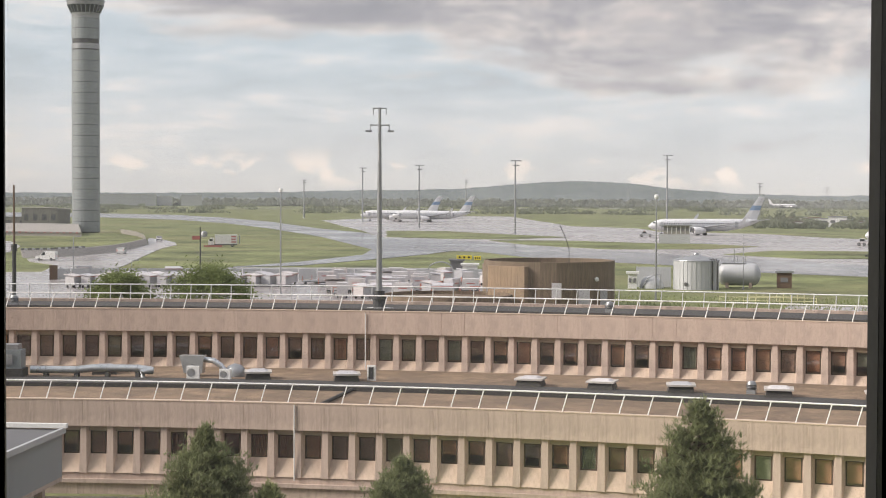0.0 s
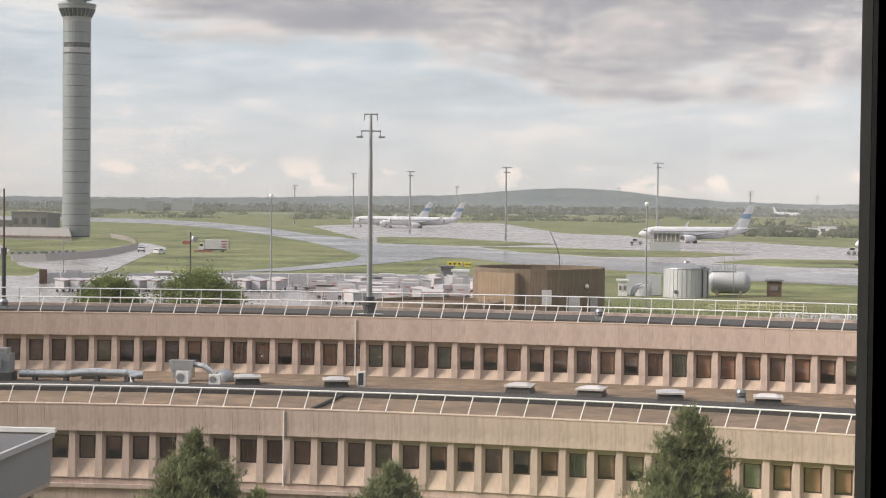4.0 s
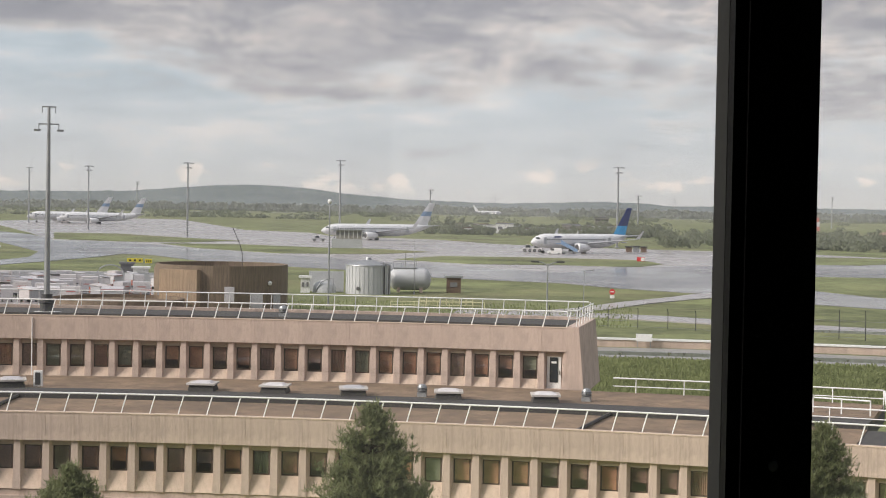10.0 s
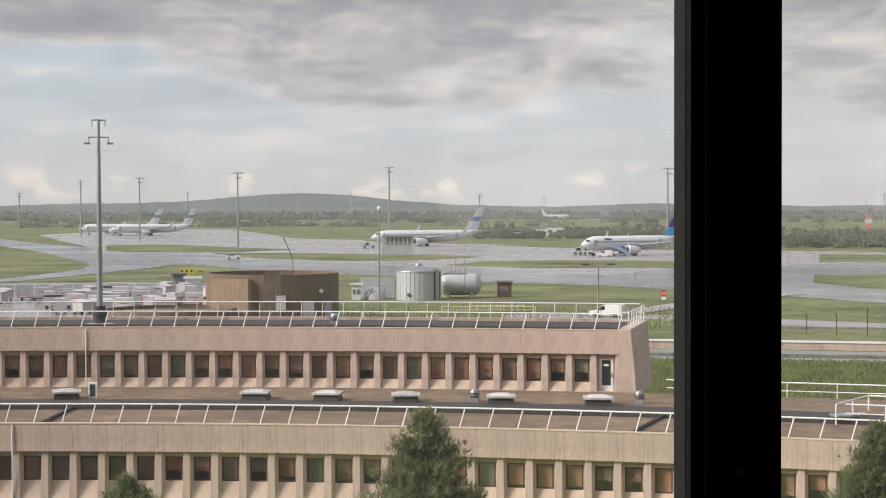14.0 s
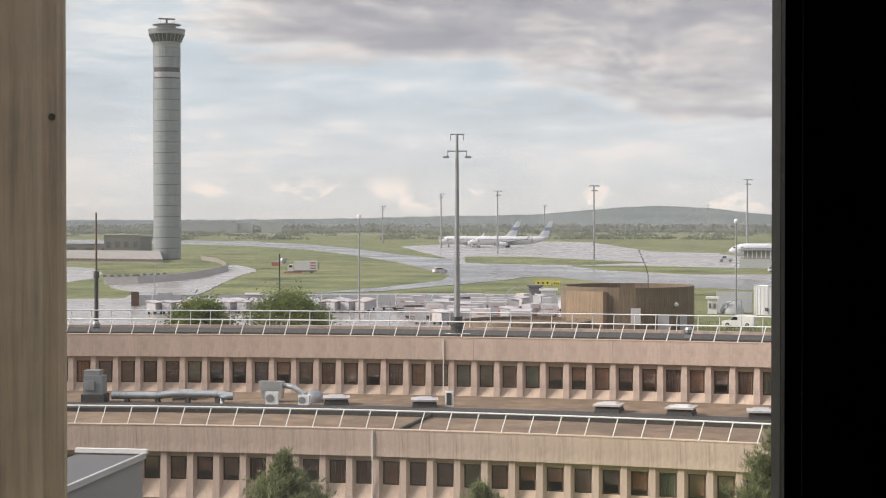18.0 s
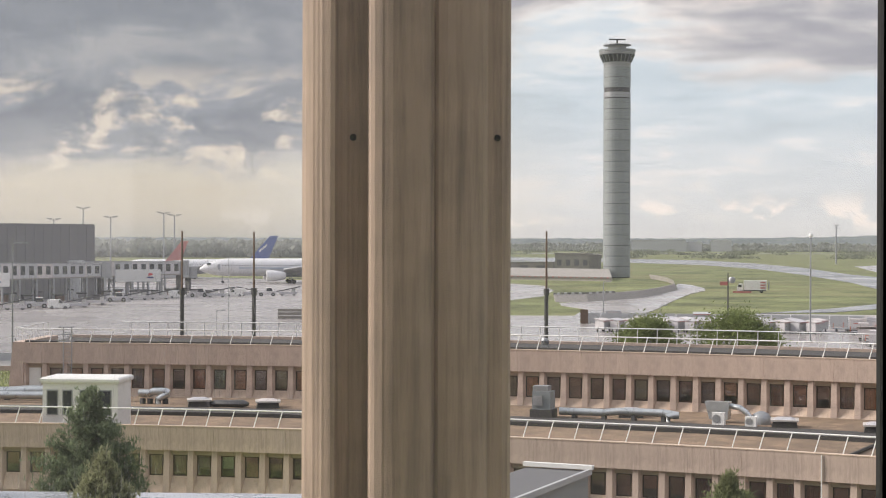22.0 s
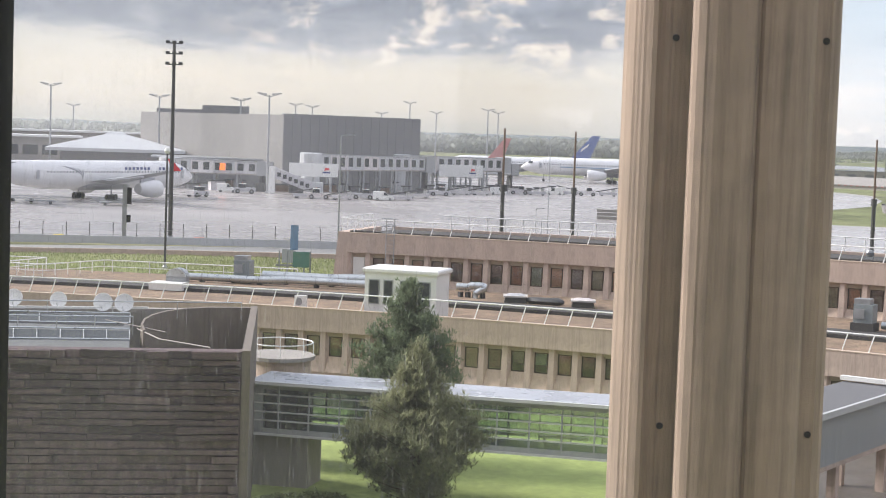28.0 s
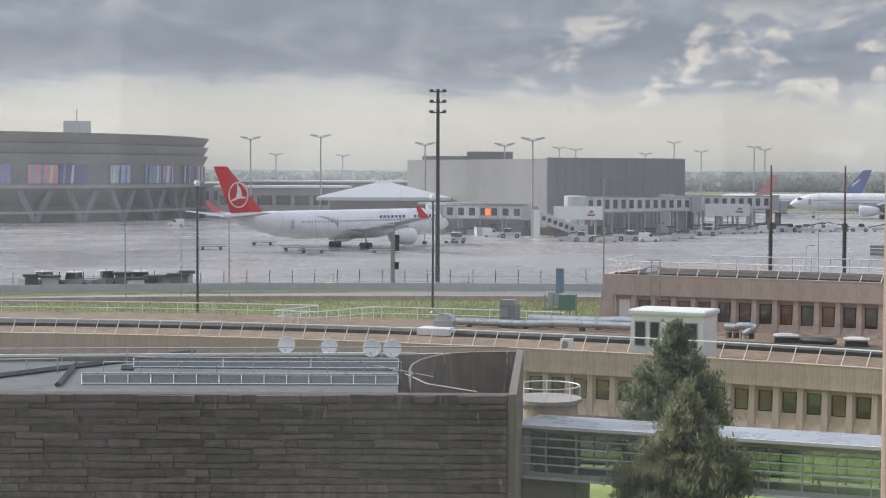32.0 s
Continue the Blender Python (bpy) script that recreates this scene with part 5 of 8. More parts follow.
    hood = thing("duct_transition", roof_at(24.0, 134.4, 3.2), "silver duct hood with bent pipe outlets", "duct")
    part("hood", Geo().loft([[(-0.6, -0.4, 0.2), (0.5, -0.4, 0.2), (0.5, 0.4, 0.2), (-0.6, 0.4, 0.2)], [(-0.9, -0.35, 1.25), (0.6, -0.35, 1.25), (0.6, 0.35, 1.25), (-0.9, 0.35, 1.25)]]), M_GALV, hood)
    part("outlet", Geo().tube([(0.6, 0, 1.0), (1.2, -0.2, 0.95), (1.6, -0.3, 0.7), (1.9, -0.3, 0.35)], 0.17, 10), M_GALV, hood, smooth=True)
    part("cowl", Geo().lathe([(0.62, 0), (0.62, 0.35), (0.45, 0.62), (0.15, 0.75), (0.02, 0.77)], 16), M_GREY, hood, at=pose(2.4, 0.2, 0), smooth=True)
    tank = thing("covered_bundle", roof_at(40.6, 133.8, 3.2), "grey sheeted bundle lying on the roof", "bundle")
    part("sheet", Geo().loft([[(x, 0.35 * s * math.cos(q), 0.22 + 0.24 * s * math.sin(q)) for q in (2 * math.pi * j / 10 for j in range(10))] for x, s in ((-1.3, 0.4), (-1.0, 0.95), (0.2, 1.0), (0.9, 1.15), (1.3, 0.5))]), M_DARKMETAL, tank, smooth=True)
    screen = thing("roof_vent_panel", roof_at(18.05, 133.8, 3.2), "white louvred vent panel standing on the roof", "vent panel")
    part("panel", Geo().box((0, 0, 0.45), (0.5, 0.25, 0.9)), M_WHITE, screen)
    part("louvre", Geo().box((0, -0.14, 0.45), (0.3, 0.02, 0.7)), M_DARKMETAL, screen)
    # expansion joints across the gravel
    for b, r0, r1 in ((17.4, 136.7, 139.6), (20.0, 121.7, 132.2), (0.1, 121.7, 132.2)):
        p0, p1 = roof_at(b, r0).translation, roof_at(b - 1.6, r1).translation
        j = tagged(part("roof_joint", Geo().tube([p0 + Vector((0, 0, 0.1)), p1 + Vector((0, 0, 0.1))], 0.10, 6), M_BITUMEN), "dark felt-covered joint crossing the gravel", "roof joint")
    dm = thing("domed_roof_vent", roof_at(53.3, 130.2, 3.0), "grey domed vent beside a flat white casing", "roof vent")
    part("casing", Geo().box((-0.1, 0, 0.3), (2.3, 1.5, 0.5)), M_WHITE, dm)
    part("upstand", Geo().box((0.2, 0.9, 0.45), (1.4, 0.8, 0.9)), M_GREY, dm)
    part("dome", Geo().loft([[(0.2 + 0.68 * math.cos(q), y, 0.9 + 0.55 * math.sin(q)) for q in (math.pi * j / 10 for j in range(11))] for y in (0.45, 1.35)]), M_GALV, dm, smooth=True)
    # downpipe lines
    for r, a, z0, z1 in ((120.8, 5.7, -0.6, 3.3), (140.0, 5.9, 3.0, 6.7)):
        p = tagged(part("downpipe", Geo().tube([ring(r - 0.05, a, z0), ring(r - 0.05, a, z1)], 0.035, 6), M_WHITE), "thin white downpipe on the facade", "downpipe")
    # white cabin at the roof edge
    c = thing("roof_cabin", roof_at(45.3, 123.4, 2.95, 2), "white prefabricated cabin with windows on the roof edge", "cabin")
    for nm, cc, ss in (("wall", (0, -1.35, 1.35), (4.5, 0.08, 2.7)), ("wall", (0, 1.35, 1.35), (4.5, 0.08, 2.7)), ("wall", (-2.21, 0, 1.35), (0.08, 2.62, 2.7)), ("wall", (2.21, 0, 1.35), (0.08, 2.62, 2.7))):
        part(nm, Geo().box(cc, ss), M_WHITE, c)
    rr = [(-2.35, -1.5), (2.35, -1.5), (2.35, 1.5), (-2.35, 1.5)]
    part("roof", Geo().loft([[(x, y, 2.7) for x, y in rr], [(x * 1.02, y * 1.02, 2.78) for x, y in rr], [(x * 1.02, y * 1.02, 2.92) for x, y in rr], [(x * 0.97, y * 0.95, 3.0) for x, y in rr]]), M_WHITE, c)
    for x, w in ((-1.65, 0.7), (-0.75, 0.62), (0.35, 0.75), (1.5, 0.8)):
        wi = part("window", Geo().box((x, -1.40, 1.55), (w, 0.06, 1.5)), M_GREY, c)
        part("pane", Geo().box((x, -1.44, 1.55), (w - 0.14, 0.03, 1.36)), M_WINDARK, wi)
    part("skirting", Geo().box((0, -1.42, 0.1), (4.5, 0.05, 0.2)), M_GREY, c)
    # ladder cage on the upper roof corner
    lad = thing("roof_ladder", roof_at(45.9, 139.7, 3.1), "grey steel ladder with a guard cage up to the roof", "ladder")
    for x in (-0.3, 0.3):
        part("stile", Geo().tube([(x, -0.25, 0), (x, -0.25, 4.9)], 0.035), M_GREY, lad)
    for k in range(16):
        part("rung", Geo().tube([(-0.3, -0.25, 0.3 + k * 0.28), (0.3, -0.25, 0.3 + k * 0.28)], 0.018), M_GREY, lad)
    for z in (3.9, 4.4, 4.9):
        part("hoop", Geo().tube([(-0.5, -0.2, z), (-0.5, -0.8, z), (0.5, -0.8, z), (0.5, -0.2, z), (-0.5, -0.2, z)], 0.025), M_GREY, lad)


build_roof_things()


# ---- stone drum building with dishes, and the glazed walkway ----
def wall_between(g, p, q, thick, z0, z1):
    p, q = Vector(p[:2]), Vector(q[:2])
    d = (q - p).normalized()
    n = Vector((-d.y, d.x)) * thick
    return g.prism([tuple(p), tuple(q), tuple(q + n), tuple(p + n)], z0, z1)


def build_stone_building():
    s = thing("stone_building", pose(0, 0, 0), "low building faced in rough dark stone with a glazed roof", "building")
    A, B, C = polar(84, 71), polar(50.55, 60.9), polar(50.35, 76.6)
    core = Geo()
    wall_between(core, polar(84, 71), polar(50.55, 60.95), 0.7, -1.6, 5.98)
    part("front_wall", core, M_DARKCONC, s)
    va, vb = Vector(A), Vector(B)
    length = (vb - va).length
    along = (vb - va).normalized()
    turn = math.degrees(math.atan2(along.y, along.x))
    random.seed(11)
    metas = [Geo().box((0, 0, 0), (1, dep, 1)).mesh("stone") for dep in (0.12, 0.26, 0.42)]
    course = 0.27
    lower = Geo()
    for k in range(28):
        x = length * 0.42
        z = 5.98 - course * (k + 0.5)
        while x < length - 0.4:
            w = random.choice((0.5, 0.8, 1.2, 1.6, 2.3))
            w = min(w, length - 0.35 - x)
            if w < 0.25:
                break
            me = random.choice(metas)
            if k >= 12:
                c = va + along * (x + w / 2)
                lower.box((c.x, c.y, z), (w - 0.03, random.choice((0.12, 0.26, 0.42)), course - (random.choice((0.07, 0.11)) if k % 2 else random.choice((0.012, 0.03)))), turn)
                x += w
                continue
            m = Matrix.Translation(va + along * (x + w / 2) + Vector((0, 0, z))) @ pose(0, 0, 0, 0, 0, turn) @ Matrix.Diagonal((w - 0.03, 1, course - (random.choice((0.07, 0.11)) if k % 2 else random.choice((0.012, 0.03))), 1)) @ pose(0, random.uniform(-0.05, 0.05), 0, 0, random.uniform(-0.5, 0.5), 0)
            part("stone", me, M_DARKCONC, s, at=m)
            x += w
    brown = mat("brown_render", (0.165, 0.140, 0.118), 0.85, var=0.25, streak=0.3)
    part("lower_stones", lower, M_DARKCONC, s)["kind"] = "stuff"
    part("side_wall", wall_between(Geo(), B, C, 0.3, -1.6, 6.02), brown, s, "smooth brown concrete side wall")
    arc = [polar(50.95, 61.6)[:2]]
    for k in range(1, 12):
        q = math.pi * k / 12
        b = 50.75 + 3.5 * math.sin(q) ** 0.8
        arc.append(polar(b, 69 - 7.5 * math.cos(q))[:2])
    arc.append(polar(50.45, 76.5)[:2])
    ctr = Vector((sum(p[0] for p in arc) / len(arc), sum(p[1] for p in arc) / len(arc)))
    inner = [tuple(Vector(p).lerp(ctr, 0.06)) for p in arc]
    part("curved_wall", Geo().prism(arc[5:] + inner[5:][::-1], 1.5, 5.98), brown, s, "brown curved wall round an open light well")
    part("roof_edge", Geo().tube([polar(54.35, 68.4, 5.86), polar(53.6, 64.6, 5.93), polar(51.9, 61.9, 5.98)], 0.03, 5), M_TERMLIGHT, s, "pale metal edge strip of the roof")
    part("edge_bar", Geo().tube([polar(55.4, 70.6, 5.96), polar(53.4, 67.4, 5.86)], 0.02, 5), M_TERMLIGHT, s)
    part("well_floor", Geo().prism(inner, 1.3, 1.5), M_BITUMEN, s)
    back = Geo()
    wall_between(back, polar(84, 84), polar(50.4, 76.6), -0.5, -1.6, 5.9)
    part("back_wall", back, M_ROUND, s)
    zinc = mat("zinc_roof", (0.150, 0.155, 0.152), 0.6, 0.0, spec=0.2, var=0.35, scale=0.5, fine=3, bump=0.1, stain_sheen=((0.075, 0.08, 0.08), 0.5, 0.6))
    part("roof", Geo().prism([polar(84, 72)[:2], polar(54.6, 63.2)[:2], polar(54.6, 76)[:2], polar(84, 83)[:2]], 5.2, 5.7), zinc, s, "grey metal roof")
    part("rim", wall_between(Geo(), polar(84, 83.4), polar(54.0, 75.2), 0.12, 5.92, 6.02), M_WHITE, s)
    # sloping roof lights in frames
    for b0, b1, d0, d1, z0, z1, n in ((65.2, 54.6, 66.2, 68.8, 5.80, 5.90, 14), (76, 69.6, 70.0, 75.0, 5.80, 5.90, 8), (63.5, 54.6, 71.4, 74.2, 5.82, 5.92, 3)):
        lt = part("roof_light", Geo().loft([[polar(b0, d0, z0), polar(b1, d0 - 1.4, z0), polar(b1, d0 - 1.4, z0 - 0.1), polar(b0, d0, z0 - 0.1)], [polar(b0, d1, z1), polar(b1, d1 - 1.4, z1), polar(b1, d1 - 1.4, z1 - 0.1), polar(b0, d1, z1 - 0.1)]]), mat("roof_light_glass", (0.05, 0.056, 0.06), 0.45, var=0.3, scale=0.6, bump=0.0, spec=0.15), s)
        for i in range(n + 1):
            f = i / n
            b = b0 + (b1 - b0) * f
            part("glazing_bar", Geo().tube([polar(b, d0 - 1.4 * f, z0 + 0.05), polar(b, d1 - 1.4 * f, z1 + 0.05)], 0.020, 4), M_GALV, lt)
        part("apron_panel", Geo().loft([[polar(b0, d0 - 1.6, z0 - 0.06), polar(b1, d0 - 3.0, z0 - 0.06), polar(b1, d0 - 3.0, z0 - 0.2), polar(b0, d0 - 1.6, z0 - 0.2)], [polar(b0, d0 - 0.1, z0 + 0.02), polar(b1, d0 - 1.5, z0 + 0.02), polar(b1, d0 - 1.5, z0 - 0.2), polar(b0, d0 - 0.1, z0 - 0.2)]]), zinc, lt)
        for dd, zz in ((d0, z0), (d1, z1)):
            part("edge_bar", Geo().tube([polar(b0, dd, zz + 0.08), polar(b1, dd - 1.4, zz + 0.08)], 0.032, 4), M_GALV, lt)
    for (b0, d0), (b1, d1) in (((68.5, 69.5), (61.5, 78.0)), ((66.0, 66.8), (65.4, 74.0)), ((63.9, 72.0), (54.8, 69.6))):
        part("roof_beam", Geo().tube([polar(b0, d0, 5.78), polar(b1, d1, 5.78)], 0.13, 4), M_DARKMETAL, s)
    for b0, b1, d0, z in ((68, 50.9, 74.6, 6.45), (64.5, 54.5, 69.4, 6.35), (74, 66.0, 72.0, 6.35)):
        r = thing("roof_handrail", pose(0, 0, 0), "thin grey handrail on the stone building's roof", "railing")
        part("rail", Geo().tube([polar(b0, d0, z), polar(b1, d0 - 1.0, z)], 0.03), M_GALV, r)
        for i in range(9):
            b = b0 + (b1 - b0) * i / 8
            part("post", Geo().tube([polar(b, d0 - i / 8, z), polar(b, d0 - i / 8, z - 0.75)], 0.02), M_GALV, r)
    dish = thing("satellite_dish", facing(58.4, 76.8, 5.72, -8), "white satellite dish on a short mast", "satellite dish", "satellite dishes")
    prof = [(0.02, -0.09), (0.2, -0.075), (0.36, -0.045), (0.48, 0.0), (0.5, -0.01), (0.36, -0.065), (0.02, -0.12)]
    part("bowl", Geo().lathe(prof, 24), M_WHITE, dish, at=pose(0, -0.1, 0.62, 70), smooth=True)
    part("mast", Geo().tube([(0, 0.05, -0.1), (0, 0.05, 0.6)], 0.04), M_GREY, dish)
    part("feed", Geo().tube([(0, -0.2, 0.2), (0, -0.75, 0.5)], 0.015), M_GREY, dish)
    dish.scale = (0.8, 0.8, 0.8)
    for b, d, sc in ((56.95, 76.4, 0.76), (55.5, 75.2, 0.84), (54.8, 75.0, 0.84)):
        c = copy_thing(dish, facing(b, d, 5.70, -8))
        c.scale = (sc, sc, sc)


build_stone_building()


def build_walkway():
    w = thing("glazed_walkway", pose(0, 0, 0), "raised glazed footbridge with white horizontal bars", "footbridge")
    P, Q = Vector(polar(50.6, 73.6)), Vector(polar(36.5, 69.6))
    d = (Q - P).normalized()
    n = Vector((-d.y, d.x, 0))
    if n.y < 0:
        n = -n
    L = (Q - P).length

    def run(x0, x1, y0, y1, z0, z1):
        a, b, c, e = P + d * x0 + n * y0, P + d * x1 + n * y0, P + d * x1 + n * y1, P + d * x0 + n * y1
        return Geo().loft([[(v.x, v.y, z0) for v in (a, b, c, e)], [(v.x, v.y, z1) for v in (a, b, c, e)]])
    part("deck", run(0, L, 0.05, 2.6, 0.76, 0.90), M_TANKGREY, w)
    part("roof", run(0, L, -0.35, 3.0, 2.98, 3.08), mat("walkway_roof", (0.48, 0.50, 0.54), 0.3, 0.3, var=0.12, scale=0.4), w, "pale wet metal roof")
    part("gutter", run(0, L, -0.45, -0.35, 2.98, 3.12), M_WHITE, w)
    part("header", run(0, L, -0.02, 0.02, 2.74, 2.95), M_TANKGREY, w)
    part("fascia", run(0, L, -0.06, 0.0, 0.70, 0.80), M_WHITE, w)
    part("skirting", run(0, L, -0.02, 0.02, 0.80, 1.02), M_TANKGREY, w)
    k = int(L / 1.34)
    for i in range(k + 1):
        x = i * L / k
        for y in (0.0, 2.55):
            part("post", run(x, x + 0.06, y - 0.05, y + 0.06, 0.75, 2.98), M_TANKGREY, w)
        if i < k:
            for y in (0.03, 2.58):
                p = part("pane", run(x + 0.06, x + L / k, y, y + 0.02, 1.02, 2.74), M_CLEAR, w)
                p.visible_shadow = False
            if i % 2:
                bench = part("bench", run(x + 0.1, x + L / k * 2 - 0.5, 1.95, 2.35, 1.16, 1.24), M_WHITE, w)
                part("bench_foot", run(x + 0.3, x + 0.38, 2.0, 2.3, 0.9, 1.16), M_GREY, bench)
    for z in (1.34, 1.72, 2.10, 2.48):
        part("bar", run(0, L, -0.06, 0.0, z, z + 0.055), M_WHITE, w)
        part("bar", run(0, L, 2.62, 2.66, z, z + 0.04), M_GREY, w)
    part("end_panel", run(-0.2, 0.7, -0.02, 2.7, 0.75, 2.97), M_TANKGREY, w)
    part("dark_panel", run(0.7, 2.2, 0.3, 2.5, 0.92, 2.7), M_WINDARK, w)
    part("abutment", run(0.1, 2.7, 0.3, 2.3, -1.7, 0.74), M_TERMLIGHT, w, "stained concrete abutment")
    # grey clad branch up to the office building
    g = thing("clad_walkway", pose(0, 0, 0), "grey clad covered footbridge with a felt roof", "footbridge")
    P2, Q2 = Vector(polar(33.6, 63.5)), Vector(polar(28.45, 80.2))
    d2 = (Q2 - P2).normalized()
    n2 = Vector((-d2.y, d2.x, 0))

    def run2(y0, y1, z0, z1, x0=0.0, x1=(Q2 - P2).length):
        a = [P2 + d2 * x0 + n2 * y0, P2 + d2 * x1 + n2 * y0, P2 + d2 * x1 + n2 * y1, P2 + d2 * x0 + n2 * y1]
        return Geo().loft([[(v.x, v.y, z0) for v in a], [(v.x, v.y, z1) for v in a]])
    clad = mat("grey_cladding", (0.27, 0.285, 0.29), 0.55, var=0.12, scale=0.6, fine=6, bump=0.05, streak=0.15)
    part("side_wall", run2(0, 0.15, 0.9, 3.0), clad, g)
    part("side_wall", run2(2.85, 3.0, 0.9, 3.0), clad, g)
    part("roof", run2(-0.1, 3.1, 3.0, 3.12), mat("felt_roof", (0.115, 0.115, 0.12), 0.7, var=0.25), g)
    part("roof_edge", run2(-0.2, -0.05, 2.95, 3.22), M_TANKGREY, g)
    part("floor", run2(0, 3.0, 0.7, 0.9), M_CONC, g)
    part("end_flashing", run2(-0.3, 3.2, 3.2, 3.4, (Q2 - P2).length - 0.3, (Q2 - P2).length), M_WHITE, g)
    for x in (3.0, 10.0, 16.0):
        for y in (0.3, 2.3):
            part("column", run2(y, y + 0.4, -1.7, 0.7, x, x + 0.4), M_CONC, g)
    can = thing("entrance_canopy", facing(49.55, 79, -1.6), "pale rounded entrance lobby with a flat white canopy", "entrance lobby")
    part("drum", Geo().loft([[(1.45 * math.cos(q), 1.5 * math.sin(q), z) for q in (2 * math.pi * j / 20 for j in range(20))] for z in (0, 4.95)]), M_CONC, can, smooth=True)
    part("canopy", Geo().loft([[(1.65 * math.cos(q), 1.8 * math.sin(q), z) for q in (2 * math.pi * j / 20 for j in range(20))] for z in (4.95, 5.12)]), M_TERMLIGHT, can)
    part("rail", Geo().tube([(1.55 * math.cos(q), 1.7 * math.sin(q), 5.7) for q in (2 * math.pi * j / 16 for j in range(17))], 0.03), M_WHITE, can)
    for j in range(8):
        q = 2 * math.pi * j / 8
        part("post", Geo().tube([(1.55 * math.cos(q), 1.7 * math.sin(q), 5.1), (1.55 * math.cos(q), 1.7 * math.sin(q), 5.7)], 0.02), M_WHITE, can)


build_walkway()


# ---- trees ----
def conifer(b, d, top, width, seed, material, label, sparse=1.0, group="conifers", taper=0.92, bare=0.10):
    """A pine: tapered trunk, drooping limbs, needle tufts with gaps between the tiers."""
    rnd = random.Random(seed)
    z0 = ground_z(d) - 0.05
    h = top - z0
    t = thing("pine_tree", facing(b, d, z0), label, "tree", group)
    part("trunk", Geo().tube([(0, 0, 0), (0.05, 0.03, h * 0.35), (-0.04, 0.02, h * 0.7), (0, 0, h * 0.97)], [0.2, 0.15, 0.09, 0.02], 8), M_BARK, t)
    limbs, tufts = Geo(), Geo()
    z = h * bare
    while z < h * 0.98:
        f = z / h
        reach = width * min(1.0, (f - bare + 0.04) / 0.16) ** 0.6 * (1 - f) ** taper * (0.9 + 0.1 * math.sin(11 * f + seed)) + 0.12
        for k in range(10 if f < 0.85 else 7):
            a = rnd.random() * 2 * math.pi
            r = reach * rnd.uniform(0.5, 1.1)
            rise = r * rnd.uniform(0.10, 0.45) + 0.1
            tip = Vector((r * math.cos(a), r * math.sin(a), z + rise))
            root = Vector((0, 0, z))
            limbs.tube([root, root.lerp(tip, 0.5) - Vector((0, 0, 0.06 * r)), tip], [0.035, 0.02, 0.008], 4)
            n = max(11, int(r * 24 * sparse))
            for i in range(n):
                u = 0.35 + 0.67 * ((i + rnd.random()) / n) ** 0.7
                sp = 0.17 * r ** 0.5
                p = root.lerp(tip, u) + Vector((rnd.gauss(0, sp), rnd.gauss(0, sp), rnd.gauss(0.0, 0.14)))
                for q in range(7):
                    az, ln = rnd.random() * 6.283, rnd.uniform(0.16, 0.36)
                    upw = rnd.uniform(0.1, 1.4)
                    if q == 0 and u > 0.93:
                        ln, upw = rnd.uniform(0.28, 0.42), 2.2
                    e = p + Vector((math.cos(az), math.sin(az), upw)).normalized() * ln
                    side = Vector((-math.sin(az), math.cos(az), 0)) * 0.022
                    k0 = len(tufts.v)
                    mid = p.lerp(e, 0.55)
                    tufts.v += [tuple(p), tuple(mid + side), tuple(e), tuple(mid - side)]
                    tufts.f.append((k0, k0 + 1, k0 + 2, k0 + 3))
        z += h * rnd.uniform(0.024, 0.036)
    part("branchwork", limbs, M_BARK, t)["kind"] = "stuff"
    me = bpy.data.meshes.new("crown")
    me.from_pydata(tufts.v, [], tufts.f)
    part("crown", me, material, t)
    return t


def leafy(b, d, top, width, seed, label, z0=0.0):
    rnd = random.Random(seed)
    h = top - z0
    t = thing("leafy_tree", facing(b, d, z0), label, "tree")
    part("trunk", Geo().tube([(0, 0, 0), (0.1, 0, h * 0.3), (0, 0.1, h * 0.6)], [0.22, 0.16, 0.08], 8), M_BARK, t)
    limbs, leaves = Geo(), Geo()
    for k in range(26):
        a, e = rnd.random() * 6.283, rnd.uniform(0.1, 1.45)
        r = rnd.uniform(0.75, 1.05)
        c = Vector((width * r * math.cos(a) * math.cos(e), width * r * math.sin(a) * math.cos(e), h * 0.5 + h * 0.46 * r * math.sin(e)))
        limbs.tube([(0, 0, h * 0.35), (c.x * 0.5, c.y * 0.5, h * 0.3 + c.z * 0.35), tuple(c)], [0.07, 0.04, 0.01], 4)
        for i in range(420):
            p = c + Vector((rnd.gauss(0, width * 0.17), rnd.gauss(0, width * 0.17), rnd.gauss(0, h * 0.09)))
            az, el = rnd.random() * 6.283, rnd.uniform(-0.4, 1.2)
            u = Vector((math.cos(az), math.sin(az), el)).normalized() * rnd.uniform(0.12, 0.24)
            v = u.cross(Vector((rnd.random(), rnd.random(), 1))).normalized() * 0.08
            k0 = len(leaves.v)
            leaves.v += [tuple(p - u), tuple(p + v), tuple(p + u), tuple(p - v)]
            leaves.f.append((k0, k0 + 1, k0 + 2, k0 + 3))
    part("branchwork", limbs, M_BARK, t)["kind"] = "stuff"
    me = bpy.data.meshes.new("crown")
    me.from_pydata(leaves.v, [], leaves.f)
    part("crown", me, M_LEAF, t)


